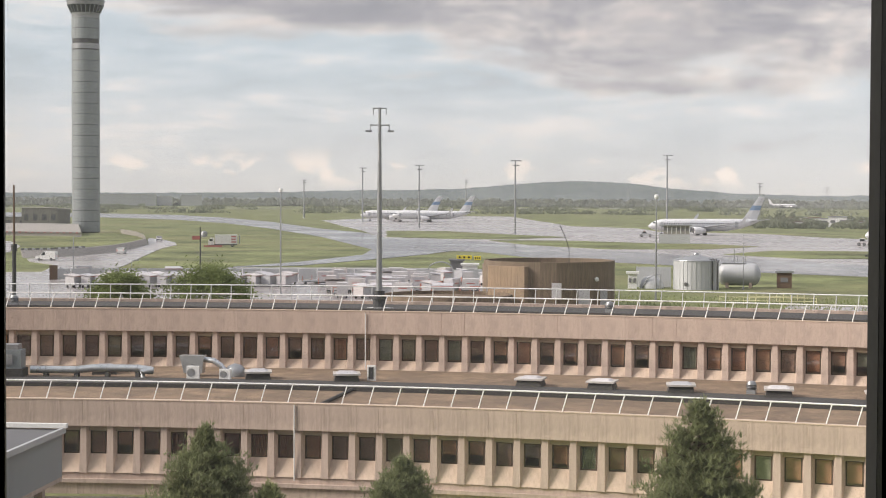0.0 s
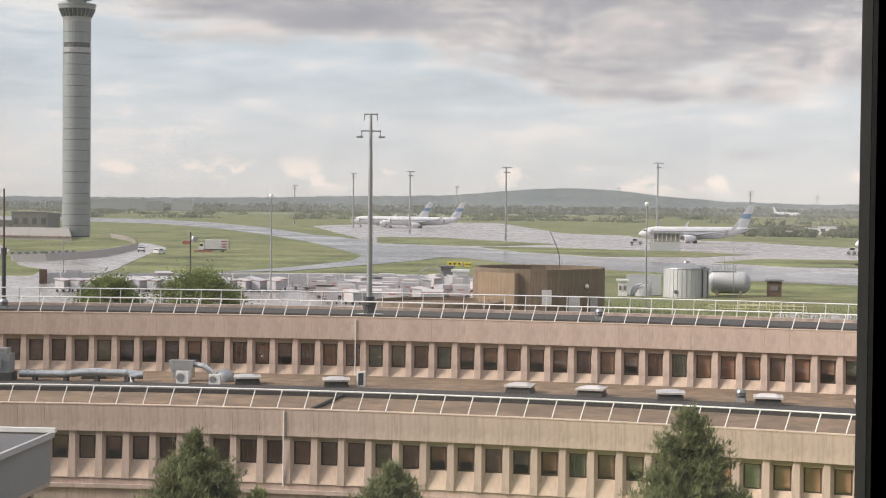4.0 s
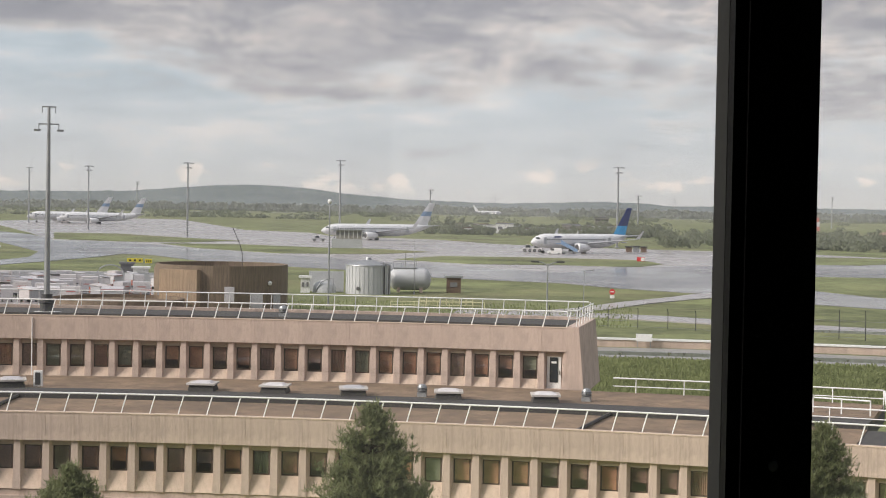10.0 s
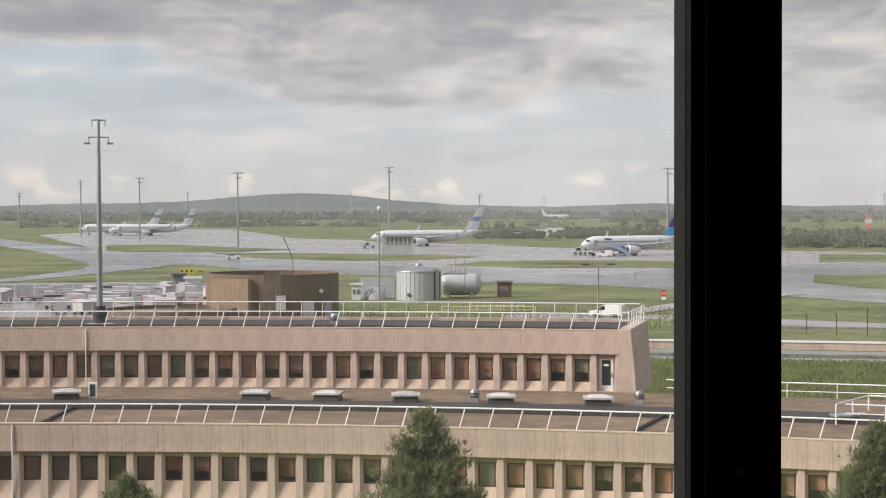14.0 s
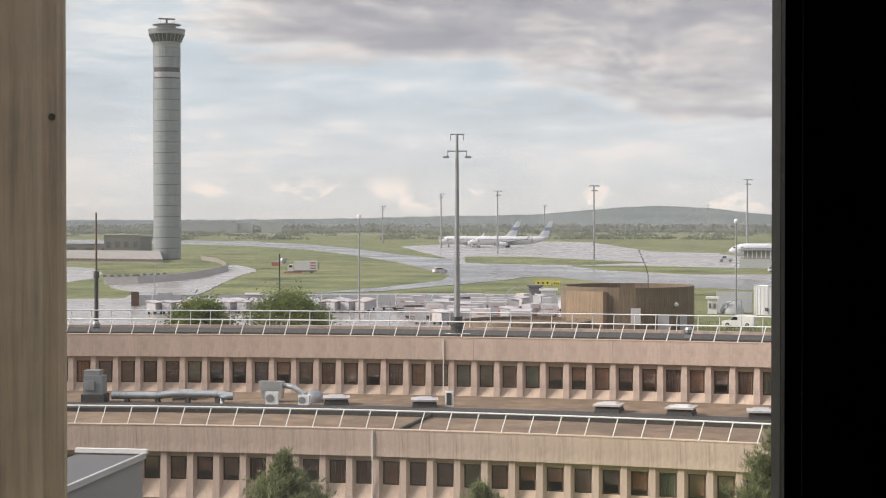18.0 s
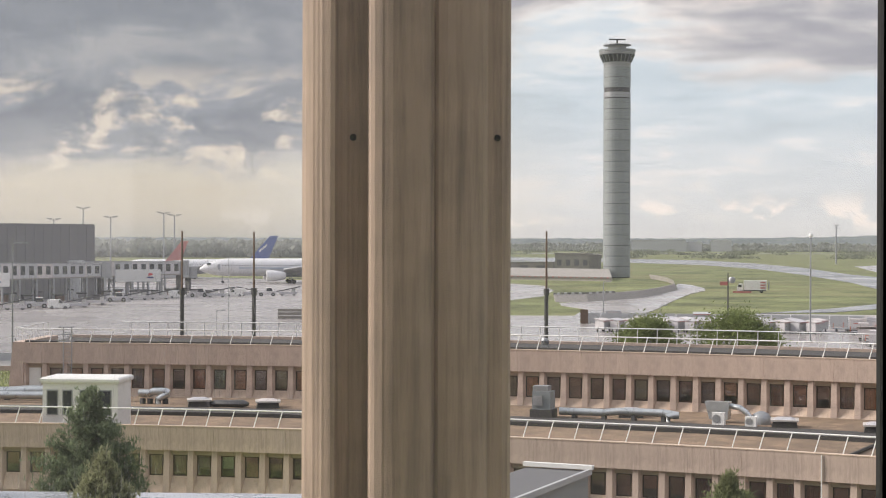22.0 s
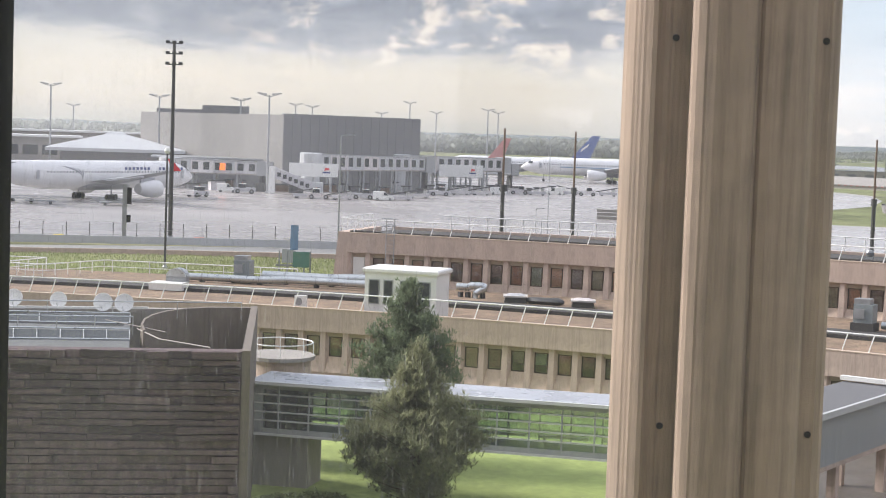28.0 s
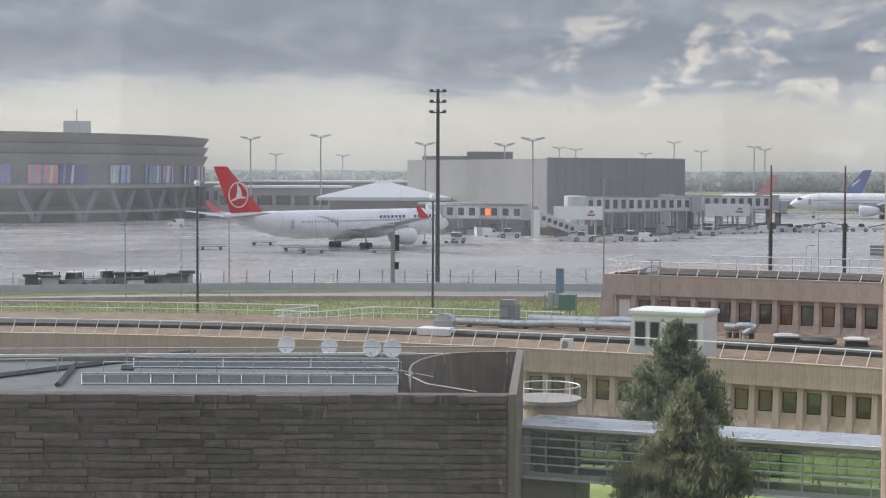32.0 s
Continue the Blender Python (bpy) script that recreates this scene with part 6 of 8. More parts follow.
def build_trees():
    conifer(44.85, 66.5, 5.6, 4.1, 3, M_NEEDLEOLIVE, "bushy olive-green pine in front of the footbridge", 1.35, taper=1.0, bare=0.15)
    conifer(45.25, 80.0, 6.95, 4.4, 7, M_NEEDLEDARK, "dark green pine beside the white roof cabin", taper=0.85)
    conifer(23.75, 71, 4.1, 3.7, 13, M_NEEDLE, "broad dark green pine before the office facade")
    conifer(21.6, 70, 1.7, 2.0, 17, M_NEEDLE2, "low young pine beside a broader one")
    conifer(17.1, 70, 2.85, 2.9, 19, M_NEEDLE, "young green pine before the office facade")
    conifer(7.0, 61, 6.5, 4.7, 23, M_NEEDLE, "tall dark green pine reaching the lower roof line")
    conifer(-8.2, 63, 6.1, 3.9, 29, M_NEEDLE, "dark green pine at the end of the facade", 1.0)
    conifer(-10.6, 66, 3.4, 1.3, 31, M_NEEDLE2, "slim young pine beside a larger one")
    leafy(50.25, 60.5, -0.35, 0.95, 53, "low leafy shrub at the foot of the stone building", -1.65)
    leafy(49.2, 66.0, -0.55, 1.3, 59, "low dark brush on rubble beside the bridge abutment", -1.65)
    leafy(48.0, 67.5, -0.75, 1.2, 61, "low dark brush on rubble beside the bridge abutment", -1.65)
    leafy(26.4, 170, 6.0, 2.9, 41, "round leafy green tree behind the office roof")
    leafy(23.4, 170, 6.6, 4.0, 43, "large leafy green tree behind the office roof")
    leafy(-13.6, 128, 6.0, 3.0, 47, "leafy green shrub on the grass bank", -0.8)


build_trees()


# ---- masts and poles ----
def pole(name, b, d, top, r, material, label, head="", z0=0.0, group="", turn=0.0):
    h = top - z0
    t = thing(name, facing(b, d, z0, turn), label, "mast" if "mast" in name else "pole", group)
    part("shaft", Geo().tube([(0, 0, 0), (0, 0, h * 0.5), (0, 0, h)], [r, r * 0.85, r * 0.65], 10), material, t, smooth=True)
    part("base", Geo().lathe([(r * 2.2, 0), (r * 2.2, 0.15), (r * 1.2, 0.3), (r * 1.1, 0.5)], 12), M_GREY, t)
    if head == "flood":
        for z in (h, h - 1.4):
            part("crossarm", Geo().box((0, 0, z), (3.4, 0.2, 0.18)), M_GREY, t)
            for x in (-1.5, -0.5, 0.5, 1.5):
                part("floodlight", Geo().box((x, -0.3, z + 0.15), (0.7, 0.6, 0.4)), M_GREY, t)
    elif head == "tier":
        for k in range(3):
            z = h - k * 1.3
            part("crossarm", Geo().box((0, 0, z), (1.9, 0.16, 0.14)), M_DARKMETAL, t)
            for x in (-0.8, 0.0, 0.8):
                part("floodlight", Geo().box((x, -0.2, z + 0.12), (0.5, 0.4, 0.36)), M_DARKMETAL, t)
    elif head == "vee":
        for s in (-1, 1):
            part("arm", Geo().tube([(0, 0, h - 0.4), (s * 2.0, 0, h + 0.12)], 0.12), M_GREY, t)
            for x in (0.9, 1.7, 2.3):
                part("floodlight", Geo().box((s * x, -0.2, h + 0.1 + x * 0.10), (0.65, 0.7, 0.3)), M_GREY, t)
    elif head == "single":
        for z, w in ((h - 0.1, 1.7), (h - 1.9, 1.0)):
            part("arm", Geo().box((0.25, 0, z), (2 * w, 0.2, 0.2)), M_GREY, t)
            for x in (-w, -0.3 * w, 0.5 * w, w):
                part("floodlight", Geo().box((x + 0.25, -0.2, z - 0.22), (0.7, 0.6, 0.32)), M_GREY, t)
    elif head == "globe":
        part("camera_dome", Geo().lathe([(0.02, -0.32), (0.22, -0.26), (0.32, 0), (0.22, 0.26), (0.02, 0.32)], 14), M_WHITE, t, at=pose(0, 0, h + 0.2), smooth=True)
    elif head == "street":
        part("arm", Geo().tube([(0, 0, h - 0.4), (0.1, 0, h), (0.7, 0, h + 0.08)], 0.05), material, t)
        part("lantern", Geo().box((0.9, 0, h + 0.06), (0.65, 0.25, 0.14)), M_GREY, t)
    elif head == "double":
        for s in (-1, 1):
            part("arm", Geo().tube([(0, 0, h - 0.2), (s * 0.5, 0, h + 0.05), (s * 0.9, 0, h + 0.12)], 0.06), material, t)
            part("lantern", Geo().box((s * 1.15, 0, h + 0.13), (0.72, 0.28, 0.16)), M_DARKMETAL, t)
    return t


def build_poles():
    # lighting mast on the upper roof
    d = 110.5
    m = thing("roof_mast", facing(17.78, d, 6.55), "tall grey lighting mast with two crossarms on the roof", "mast")
    part("base_disc", Geo().lathe([(0.95, 0), (0.95, 0.15), (0.5, 0.2)], 20), M_WHITE, m)
    part("collar", Geo().lathe([(0.42, 0.15), (0.42, 0.7), (0.52, 0.75), (0.52, 0.95), (0.36, 1.0), (0.36, 1.3)], 14), M_DARKMETAL, m)
    part("shaft", Geo().tube([(0, 0, 1.0), (0, 0, 7), (0, 0, 13.3)], [0.20, 0.16, 0.09], 10), M_GREY, m, smooth=True)
    for z, w in ((13.25, 0.42), (12.15, 0.62)):
        part("crossarm", Geo().box((0, 0, z), (2 * w, 0.08, 0.08)), M_GREY, m)
        for s in (-1, 1):
            part("bracket", Geo().tube([(s * w, 0, z + 0.05), (s * w, 0, z - 0.4)], 0.03), M_GREY, m)
            if w > 0.5:
                part("lantern", Geo().box((s * (w + 0.1), -0.05, z - 0.4), (0.42, 0.3, 0.12)), M_GREY, m)
    pole("lighting_mast", 53.35, 211, 24.2, 0.30, M_DARKMETAL, "tall grey lighting mast with three tiers of floodlights", "tier")
    pole("camera_mast", 53.5, 168, 11.4, 0.13, M_DARKMETAL, "dark steel mast with a white camera dome", "globe", group="camera masts")
    pole("camera_mast", 61.45, 166, 12.8, 0.14, M_DARKMETAL, "dark steel mast with a white camera dome", "globe", group="camera masts")
    for b, dd, top, hd, rr in ((63.85, 191, 8.5, "street", 0.08), (62.0, 188, 8.1, "street", 0.05), (60.4, 189, 9.0, "", 0.08), (47.7, 152, 13.7, "street", 0.09), (41.0, 250, 3.7, "street", 0.06), (40.6, 230, 13.0, "", 0.06),
                               (0.92, 152, 8.9, "double", 0.095), (-0.36, 222, 5.7, "street", 0.06), (26.0, 292, 3.0, "street", 0.06), (27.9, 296, 6.9, "street", 0.1), (5.7, 300, 5.2, "", 0.08), (5.4, 262, 8.6, "", 0.07)):
        pole("street_pole", b, dd, top, rr, M_GREY, "slim grey lamp pole beside the airfield road", hd, group="lamp poles")
    for b, top in ((42.16, 15.1), (39.76, 15.0), (29.84, 15.2)):
        t = pole("timber_pole", b, 200, top, 0.16, M_RUST, "weathered brown pole with a thicker sleeve below", "", group="brown poles")
        part("sleeve", Geo().tube([(0, 0, 0), (0, 0, 8.0)], 0.24, 10), M_DARKMETAL, t)
        part("clamp", Geo().lathe([(0.34, 7.6), (0.34, 8.4)], 10), M_DARKMETAL, t)
    for b, dd, top in ((21.04, 240, 14.7), (8.32, 228, 14.0)):
        pole("camera_mast", b, dd, top, 0.13, M_GREY, "tall grey tapered mast with a small camera", "globe", group="camera masts")
    t = pole("warning_mast", 23.75, 205, 10.3, 0.11, M_DARKMETAL, "dark mast with an orange box and a round lamp", "")
    part("orange_box", Geo().box((-0.5, 0, 9.0), (0.9, 0.4, 0.45)), M_MUTEDRED, t)
    part("round_lamp", Geo().lathe([(0.05, -0.35), (0.35, -0.25), (0.42, 0.1), (0.3, 0.35), (0.05, 0.4)], 14), M_GREY, t, at=pose(0.45, 0, 9.4), smooth=True)
    for b, dd, top in ((18.22, 950, 30.5), (16.3, 770, 28.7), (13.04, 645, 28.3), (7.92, 700, 31.8), (20.2, 1100, 25), (14.7, 1300, 27.5), (4.84, 1000, 22.9), (-1.5, 600, 28.5), (-2.2, 1000, 21.5), (-8.6, 1500, 27)):
        pole("apron_floodlight_mast", b, dd, top, 0.42 if dd < 800 else 0.5, M_GREY, "tall grey apron floodlight mast", "single", group="apron floodlight masts")
    for b, el in ((59.7, 1.17), (57.34, 1.25), (58.85, 0.63), (56.6, 0.6), (53.8, 1.0), (51.1, 0.98), (50.15, 1.17), (49.26, 0.88), (48.7, 0.83), (46.35, 0.69), (45.4, 1.07), (44.5, 0.77), (42.75, 0.92), (42.4, 0.84)):
        dd = 430 if el > 0.95 and b != 45.4 else 640
        if b == 50.15:
            dd = 372
        pole("terminal_floodlight_mast", b, dd, 14 + dd * math.tan(radians(el)), 0.28 if dd < 500 else 0.34, M_GREY, "grey floodlight mast with two raised arms beside the terminal", "vee", group="terminal floodlight masts")
    s = thing("signal_post", facing(54.87, 209, 0), "grey post with two black signal heads", "signal post")
    part("post", Geo().box((0, 0, 3.4), (0.55, 0.4, 6.8)), M_GREY, s)
    part("signal_head", Geo().box((0.55, -0.25, 5.4), (0.55, 0.4, 2.0)), M_BLACK, s)
    part("signal_head", Geo().box((0.5, -0.25, 2.6), (0.5, 0.4, 0.9)), M_BLACK, s)
    part("foot", Geo().box((0, 0, 0.15), (1.2, 0.9, 0.3)), M_CONC, s)


build_poles()


def build_pylons():
    for b, el in ((2.64, 0.40), (-3.43, 0.38), (9.2, 0.62)):
        d = 3350
        top = EYE + d * math.tan(radians(el))
        t = thing("lattice_pylon", facing(b, d), "distant steel lattice power pylon on the horizon", "pylon", "power pylons")
        for sx in (-1, 1):
            for sy in (-1, 1):
                part("leg", Geo().tube([(4.0 * sx, 4.0 * sy, 0), (1.4 * sx, 1.4 * sy, top * 0.7), (0.5 * sx, 0.5 * sy, top)], 0.28, 4), M_GREY, t)
        for f, w in ((0.72, 8.0), (0.84, 6.5), (0.95, 5.0)):
            part("crossarm", Geo().box((0, 0, top * f), (2 * w, 0.5, 0.6)), M_GREY, t)
        for k in range(5):
            z0, z1 = top * k / 6, top * (k + 1) / 6
            w0, w1 = 4.0 - 0.55 * k, 4.0 - 0.55 * (k + 1)
            part("brace", Geo().tube([(-w0, -w0, z0), (w1, -w1, z1)], 0.18, 4), M_GREY, t)


build_pylons()


# ---- terminal, ring building, jet bridges ----
def build_terminal():
    t = thing("terminal_hall", pose(0, 0, 0), "large windowless terminal hall clad in dark grey panels", "terminal")
    C, R_, L_ = polar(49.67, 398), polar(45.04, 421), polar(54.4, 452)
    back_r, back_l = polar(46.6, 520), polar(53.6, 540)
    poly = [C[:2], R_[:2], back_r[:2], back_l[:2], L_[:2]]
    part("body", Geo().prism(poly, 0, 17.6), mat("terminal_side_cladding", (0.205, 0.198, 0.188), 0.75, var=0.15, scale=0.1, fine=1.0, bump=0.1, streak=0.15), t)
    c, r = Vector(C), Vector(R_)
    d = (r - c).normalized()
    nrm = Vector((d.y, -d.x, 0))
    w = (r - c).length
    for i in range(16):
        for k in range(4):
            p = c + d * (w * (i + 0.5) / 16) + nrm * 0.12 + Vector((0, 0, 2.2 + 4.4 * k))
            part("panel", Geo().box((0, 0, 0), (w / 16 - 0.06, 0.24, 4.34)), M_TERM, t, at=Matrix.Translation(p) @ pose(0, 0, 0, 0, 0, math.degrees(math.atan2(d.y, d.x))))
    part("parapet", wall_between(Geo(), C, R_, 0.6, 17.6, 17.9), M_TERM, t)
    for b, dd, z, sx in ((51.6, 440, 17.6, 12), (53.0, 448, 16.5, 14)):
        part("roof_plant", Geo().box((0, 4, 1.1), (sx, 6, 2.2)), M_TERM, t, at=facing(b, dd, z))
    low = thing("boarding_hall", facing(52.5, 402, 0), "long low dark boarding hall beside the terminal", "terminal")
    part("body", Geo().box((4, 14, 3.3), (28, 22, 6.6)), M_TERM, low)
    part("eaves", Geo().box((4, 14, 6.75), (30, 24, 0.35)), M_GREY, low)
    for i in range(6):
        part("window", Geo().box((-7.7 + i * 4.7, 2.95, 4.6), (3.6, 0.12, 1.6)), M_WINDARK, low)
    pav = thing("pavilion", facing(55.2, 425, 0), "low pavilion with a pale pyramid roof", "pavilion")
    part("body", Geo().box((0, 14, 3.6), (27, 26, 7.2)), M_TERM, pav)
    part("roof", Geo().loft([[(-17, -1, 7.2), (17, -1, 7.2), (17, 29, 7.2), (-17, 29, 7.2)], [(-17, -1, 8.0), (17, -1, 8.0), (17, 29, 8.0), (-17, 29, 8.0)], [(-3, 11, 11.4), (3, 11, 11.4), (3, 17, 11.4), (-3, 17, 11.4)], [(-1.4, 12.5, 12.2), (1.4, 12.5, 12.2), (1.4, 15.5, 12.2), (-1.4, 15.5, 12.2)]]), M_TANKGREY, pav)
    for b, dd, w_, h in ((58.6, 520, 40, 9.5), (57.0, 560, 60, 11.0), (60.0, 600, 50, 10.0)):
        q = thing("airport_hangar", facing(b, dd, 0), "pale grey airport building with a flat roof", "building", "airport buildings")
        part("body", Geo().box((0, 12, h / 2), (w_, 24, h)), M_TERMLIGHT, q)
        part("roof", Geo().box((0, 12, h + 0.3), (w_ + 2, 26, 0.6)), M_WHITE, q)
        for i in range(7):
            part("window", Geo().box((-w_ / 2 + (i + 0.5) * w_ / 7, -0.1, h * 0.6), (w_ / 9, 0.2, h * 0.3)), M_WINDARK, q)


def build_ring_terminal():
    R = 96.0
    c = polar(70.9, 562)
    t = thing("ring_terminal", pose(c[0], c[1], 0), "huge round concrete terminal with banded tiers and coloured banners", "terminal")

    def band(name, r0, r1, z0, z1, m, n=72, a0=-160, a1=95):
        g = Geo()
        rings = []
        for j in range(n + 1):
            a = radians(a0 + (a1 - a0) * j / n)
            rings.append([(r * math.cos(a), r * math.sin(a), z) for r, z in ((r0 - 6, z0), (r0, z0), (r1, z1), (r1 - 6, z1))])
        return part(name, g.loft(rings), m, t)
    for k in range(3):
        z = 16.6 + k * 2.85
        band("tier", R - 2.0, R - 0.5 + 0.2 * k, z, z + 2.6, M_ROUND)
        band("recess", R - 2.6, R - 2.6, z + 2.6, z + 2.85, M_TERM)
    band("upper_gallery", R - 2.0, R - 2.0, 10.6, 16.6, M_TERM)
    band("slab", R + 0.5, R + 0.5, 9.6, 10.6, M_ROUND)
    band("undercut", R - 7.5, R - 0.5, 4.6, 9.6, M_TERM)
    band("dark_storey", R - 8, R - 8, 0.0, 9.6, M_TERM)
    band("ground_floor", R - 3.5, R - 3.5, 0.0, 2.6, M_DARKMETAL)
    band("lower_slab", R - 1, R - 1, 2.6, 3.3, M_ROUND)
    band("roof", R - 4, R - 4, 25.0, 25.2, M_ROUND)
    hx, hy, _ = polar(65.43, 520)
    part("roof_house", Geo().box((hx - c[0], hy - c[1], 27.0), (8, 14, 4.6), 66), M_TANKGREY, t)
    part("aerial", Geo().tube([(hx - c[0], hy - c[1], 29), (hx - c[0], hy - c[1], 33)], 0.15), M_GREY, t)
    vee = Geo()
    for s in (-1, 1):
        vee.loft([[(-0.9, -0.9, 0.0), (0.9, -0.9, 0.0), (0.9, 0.9, 0.0), (-0.9, 0.9, 0.0)], [(s * 5 - 1.0, -0.9, 9.6), (s * 5 + 1.0, -0.9, 9.6), (s * 5 + 1.0, 0.9, 9.6), (s * 5 - 1.0, 0.9, 9.6)]])
    vee = vee.mesh("forked_column")
    for j in range(18):
        a = -70 + j * 9.0
        part("forked_column", vee, M_TERM, t, at=pose((R - 2.2) * math.cos(radians(a)), (R - 2.2) * math.sin(radians(a)), 0, 0, 0, a + 90))
    cols = [(0.24, 0.20, 0.42), (0.55, 0.28, 0.28), (0.10, 0.08, 0.24), (0.30, 0.42, 0.52), (0.16, 0.26, 0.36), (0.46, 0.36, 0.44), (0.09, 0.10, 0.14)]
    mats = [mat("banner_%d" % i, c_, 0.7, var=0.3, scale=0.25, fine=1.5, bump=0.0) for i, c_ in enumerate(cols)]
    pale = mat("banner_motif", (0.6, 0.52, 0.48), 0.7, var=0.2, scale=0.3, bump=0.0)
    for j, (a, w) in enumerate(((-5, 9), (3.5, 9), (9.2, 9), (19.5, 8), (28.5, 8), (33.5, 6), (42, 7), (49, 6), (53.5, 5), (59, 6))):
        r = R - 1.7
        bn = part("banner", Geo().box((0, 0, 0), (w, 0.2, 5.2)), mats[j % 7], t, at=pose(r * math.cos(radians(a)), r * math.sin(radians(a)), 13.5, 0, 0, a + 90))
        for q in range(3):
            x = -w * 0.34 + w * 0.3 * q
            part("motif", Geo().loft([[(x - 0.5, -0.16, -2.5), (x + 0.35, -0.16, -2.5), (x + 0.35, -0.1, -2.5), (x - 0.5, -0.1, -2.5)], [(x + 0.1, -0.16, 2.5), (x + 0.8, -0.16, 2.5), (x + 0.8, -0.1, 2.5), (x + 0.1, -0.1, 2.5)]]), pale if (q + j) % 3 == 0 else mats[(j + q + 2) % 7], bn)


def jet_bridge(b0, d0, b1, d1, n, label, zc=5.2, tall=2.9):
    t = thing("jet_bridge", pose(0, 0, 0), label, "jet bridge", "jet bridges")
    P, Q = Vector(polar(b0, d0)), Vector(polar(b1, d1))
    d = (Q - P).normalized()
    turn = math.degrees(math.atan2(d.y, d.x))
    L = (Q - P).length
    m = Matrix.Translation(P) @ pose(0, 0, 0, 0, 0, turn)
    for k in range(n):
        x0, x1 = L * k / n, L * (k + 1) / n
        h = tall - 0.12 * k
        w_ = 2.9 - 0.12 * k
        lo, hi = zc - h / 2, zc + h / 2
        tun = part("tunnel", Geo().box(((x0 + x1) / 2, 0, zc), (x1 - x0 + 0.3, w_, h)), M_CART if k % 2 else M_TANKGREY, t, at=m)
        part("roof_edge", Geo().box(((x0 + x1) / 2, 0, hi + 0.12), (x1 - x0, w_ + 0.2, 0.2)), M_GREY, tun)
        part("floor_edge", Geo().box(((x0 + x1) / 2, 0, lo - 0.12), (x1 - x0, w_ + 0.16, 0.24)), M_TERMLIGHT, tun)
        for j in range(2):
            xx = x0 + (x1 - x0) * (j + 0.5) / 2
            part("window", Geo().box((xx, -w_ / 2 - 0.01, zc + 0.15), ((x1 - x0) * 0.26, 0.06, h * 0.62)), M_WINDARK, tun)
        part("roof_rib", Geo().box((x0 + 0.2, 0, zc + 0.1), (0.3, w_ + 0.2, h + 0.35)), M_CART, tun)
        for y in (-0.9, 0.9):
            part("leg", Geo().box((x0 + 0.5, y, lo / 2), (0.42, 0.42, lo)), M_GREY, t, at=m)
        part("brace", Geo().tube([(x0 + 0.5, -0.9, lo * 0.35), (x0 + 0.5, 0.9, lo * 0.9)], 0.1), M_GREY, t, at=m)
    part("rotunda", Geo().lathe([(2.2, 0.0), (2.2, zc - tall / 2 - 0.1), (2.6, zc - tall / 2), (2.6, zc + tall / 2 + 0.2), (2.2, zc + tall / 2 + 0.4)], 16), M_TANKGREY, t, at=m)
    part("cab", Geo().box((L + 1.2, 0, zc), (2.6, 3.4, tall + 0.3)), M_GREY, t, at=m)
    part("cab_leg", Geo().box((L + 0.6, 0, (zc - tall / 2) / 2), (0.6, 1.8, zc - tall / 2)), M_DARKMETAL, t, at=m)
    return t, m, L


def build_bridges():
    t, m, L = jet_bridge(53.4, 392, 50.4, 382, 4, "grey jet bridge with large windows beside the terminal")
    part("orange_light", Geo().box((L * 0.62, -1.6, 5.3), (1.3, 0.1, 1.5)), M_ORANGELAMP, t, "glowing orange lamp panel", at=m)
    jet_bridge(45.7, 418, 42.3, 440, 6, "long grey jet bridge reaching a parked airliner", 6.9, 3.6)
    jet_bridge(48.7, 390, 44.9, 406, 7, "grey jet bridge running along the dark terminal hall", 6.9, 3.5)
    jet_bridge(44.9, 450, 42.0, 470, 3, "grey jet bridge docked at an airliner's nose")
    s = thing("boarding_stairs", facing(49.2, 372, 0), "covered white boarding stairs slanting down to the apron", "stairs", "boarding stairs")
    part("flight", Geo().loft([[(-4.5, -0.9, 3.4), (-4.5, 0.9, 3.4), (-4.5, 0.9, 5.9), (-4.5, -0.9, 5.9)], [(4.2, -0.9, 0.3), (4.2, 0.9, 0.3), (4.2, 0.9, 2.6), (4.2, -0.9, 2.6)]]), M_CART, s)
    part("lower_box", Geo().box((5.0, 0, 1.4), (2.2, 2.2, 2.8)), M_TANKGREY, s)
    for i in range(6):
        x = -3.6 + i * 1.25
        part("window", Geo().box((x, -0.95, 4.6 - (x + 4.5) * 0.36), (0.8, 0.06, 0.9)), M_WINDARK, s)
    part("tower", Geo().box((-5.2, 0, 3.0), (1.4, 2.2, 6.0)), M_WHITE, s)
    for b, d in ((48.6, 382), (43.6, 425)):
        bb = thing("advert_panel", facing(b, d, 3.7), "white advertising panel on a bridge side", "advertising panel", "advertising panels")
        part("board", Geo().box((0, -1.8, 1.6), (11, 0.12, 3.0)), M_WHITE, bb)
        part("logo_mark", Geo().loft([[(2.4, -1.9, 1.5), (3.6, -1.9, 1.7), (3.4, -1.9, 2.1), (2.6, -1.9, 2.2)], [(2.4, -1.95, 1.5), (3.6, -1.95, 1.7), (3.4, -1.95, 2.1), (2.6, -1.95, 2.2)]]), M_RED, bb)
        part("logo_bar", Geo().box((2.9, -1.9, 1.1), (1.7, 0.05, 0.35)), M_NAVY, bb)
        part("strut", Geo().box((0, -1.2, -1.8), (0.4, 0.4, 3.7)), M_GREY, bb)


build_terminal()
build_ring_terminal()
build_bridges()


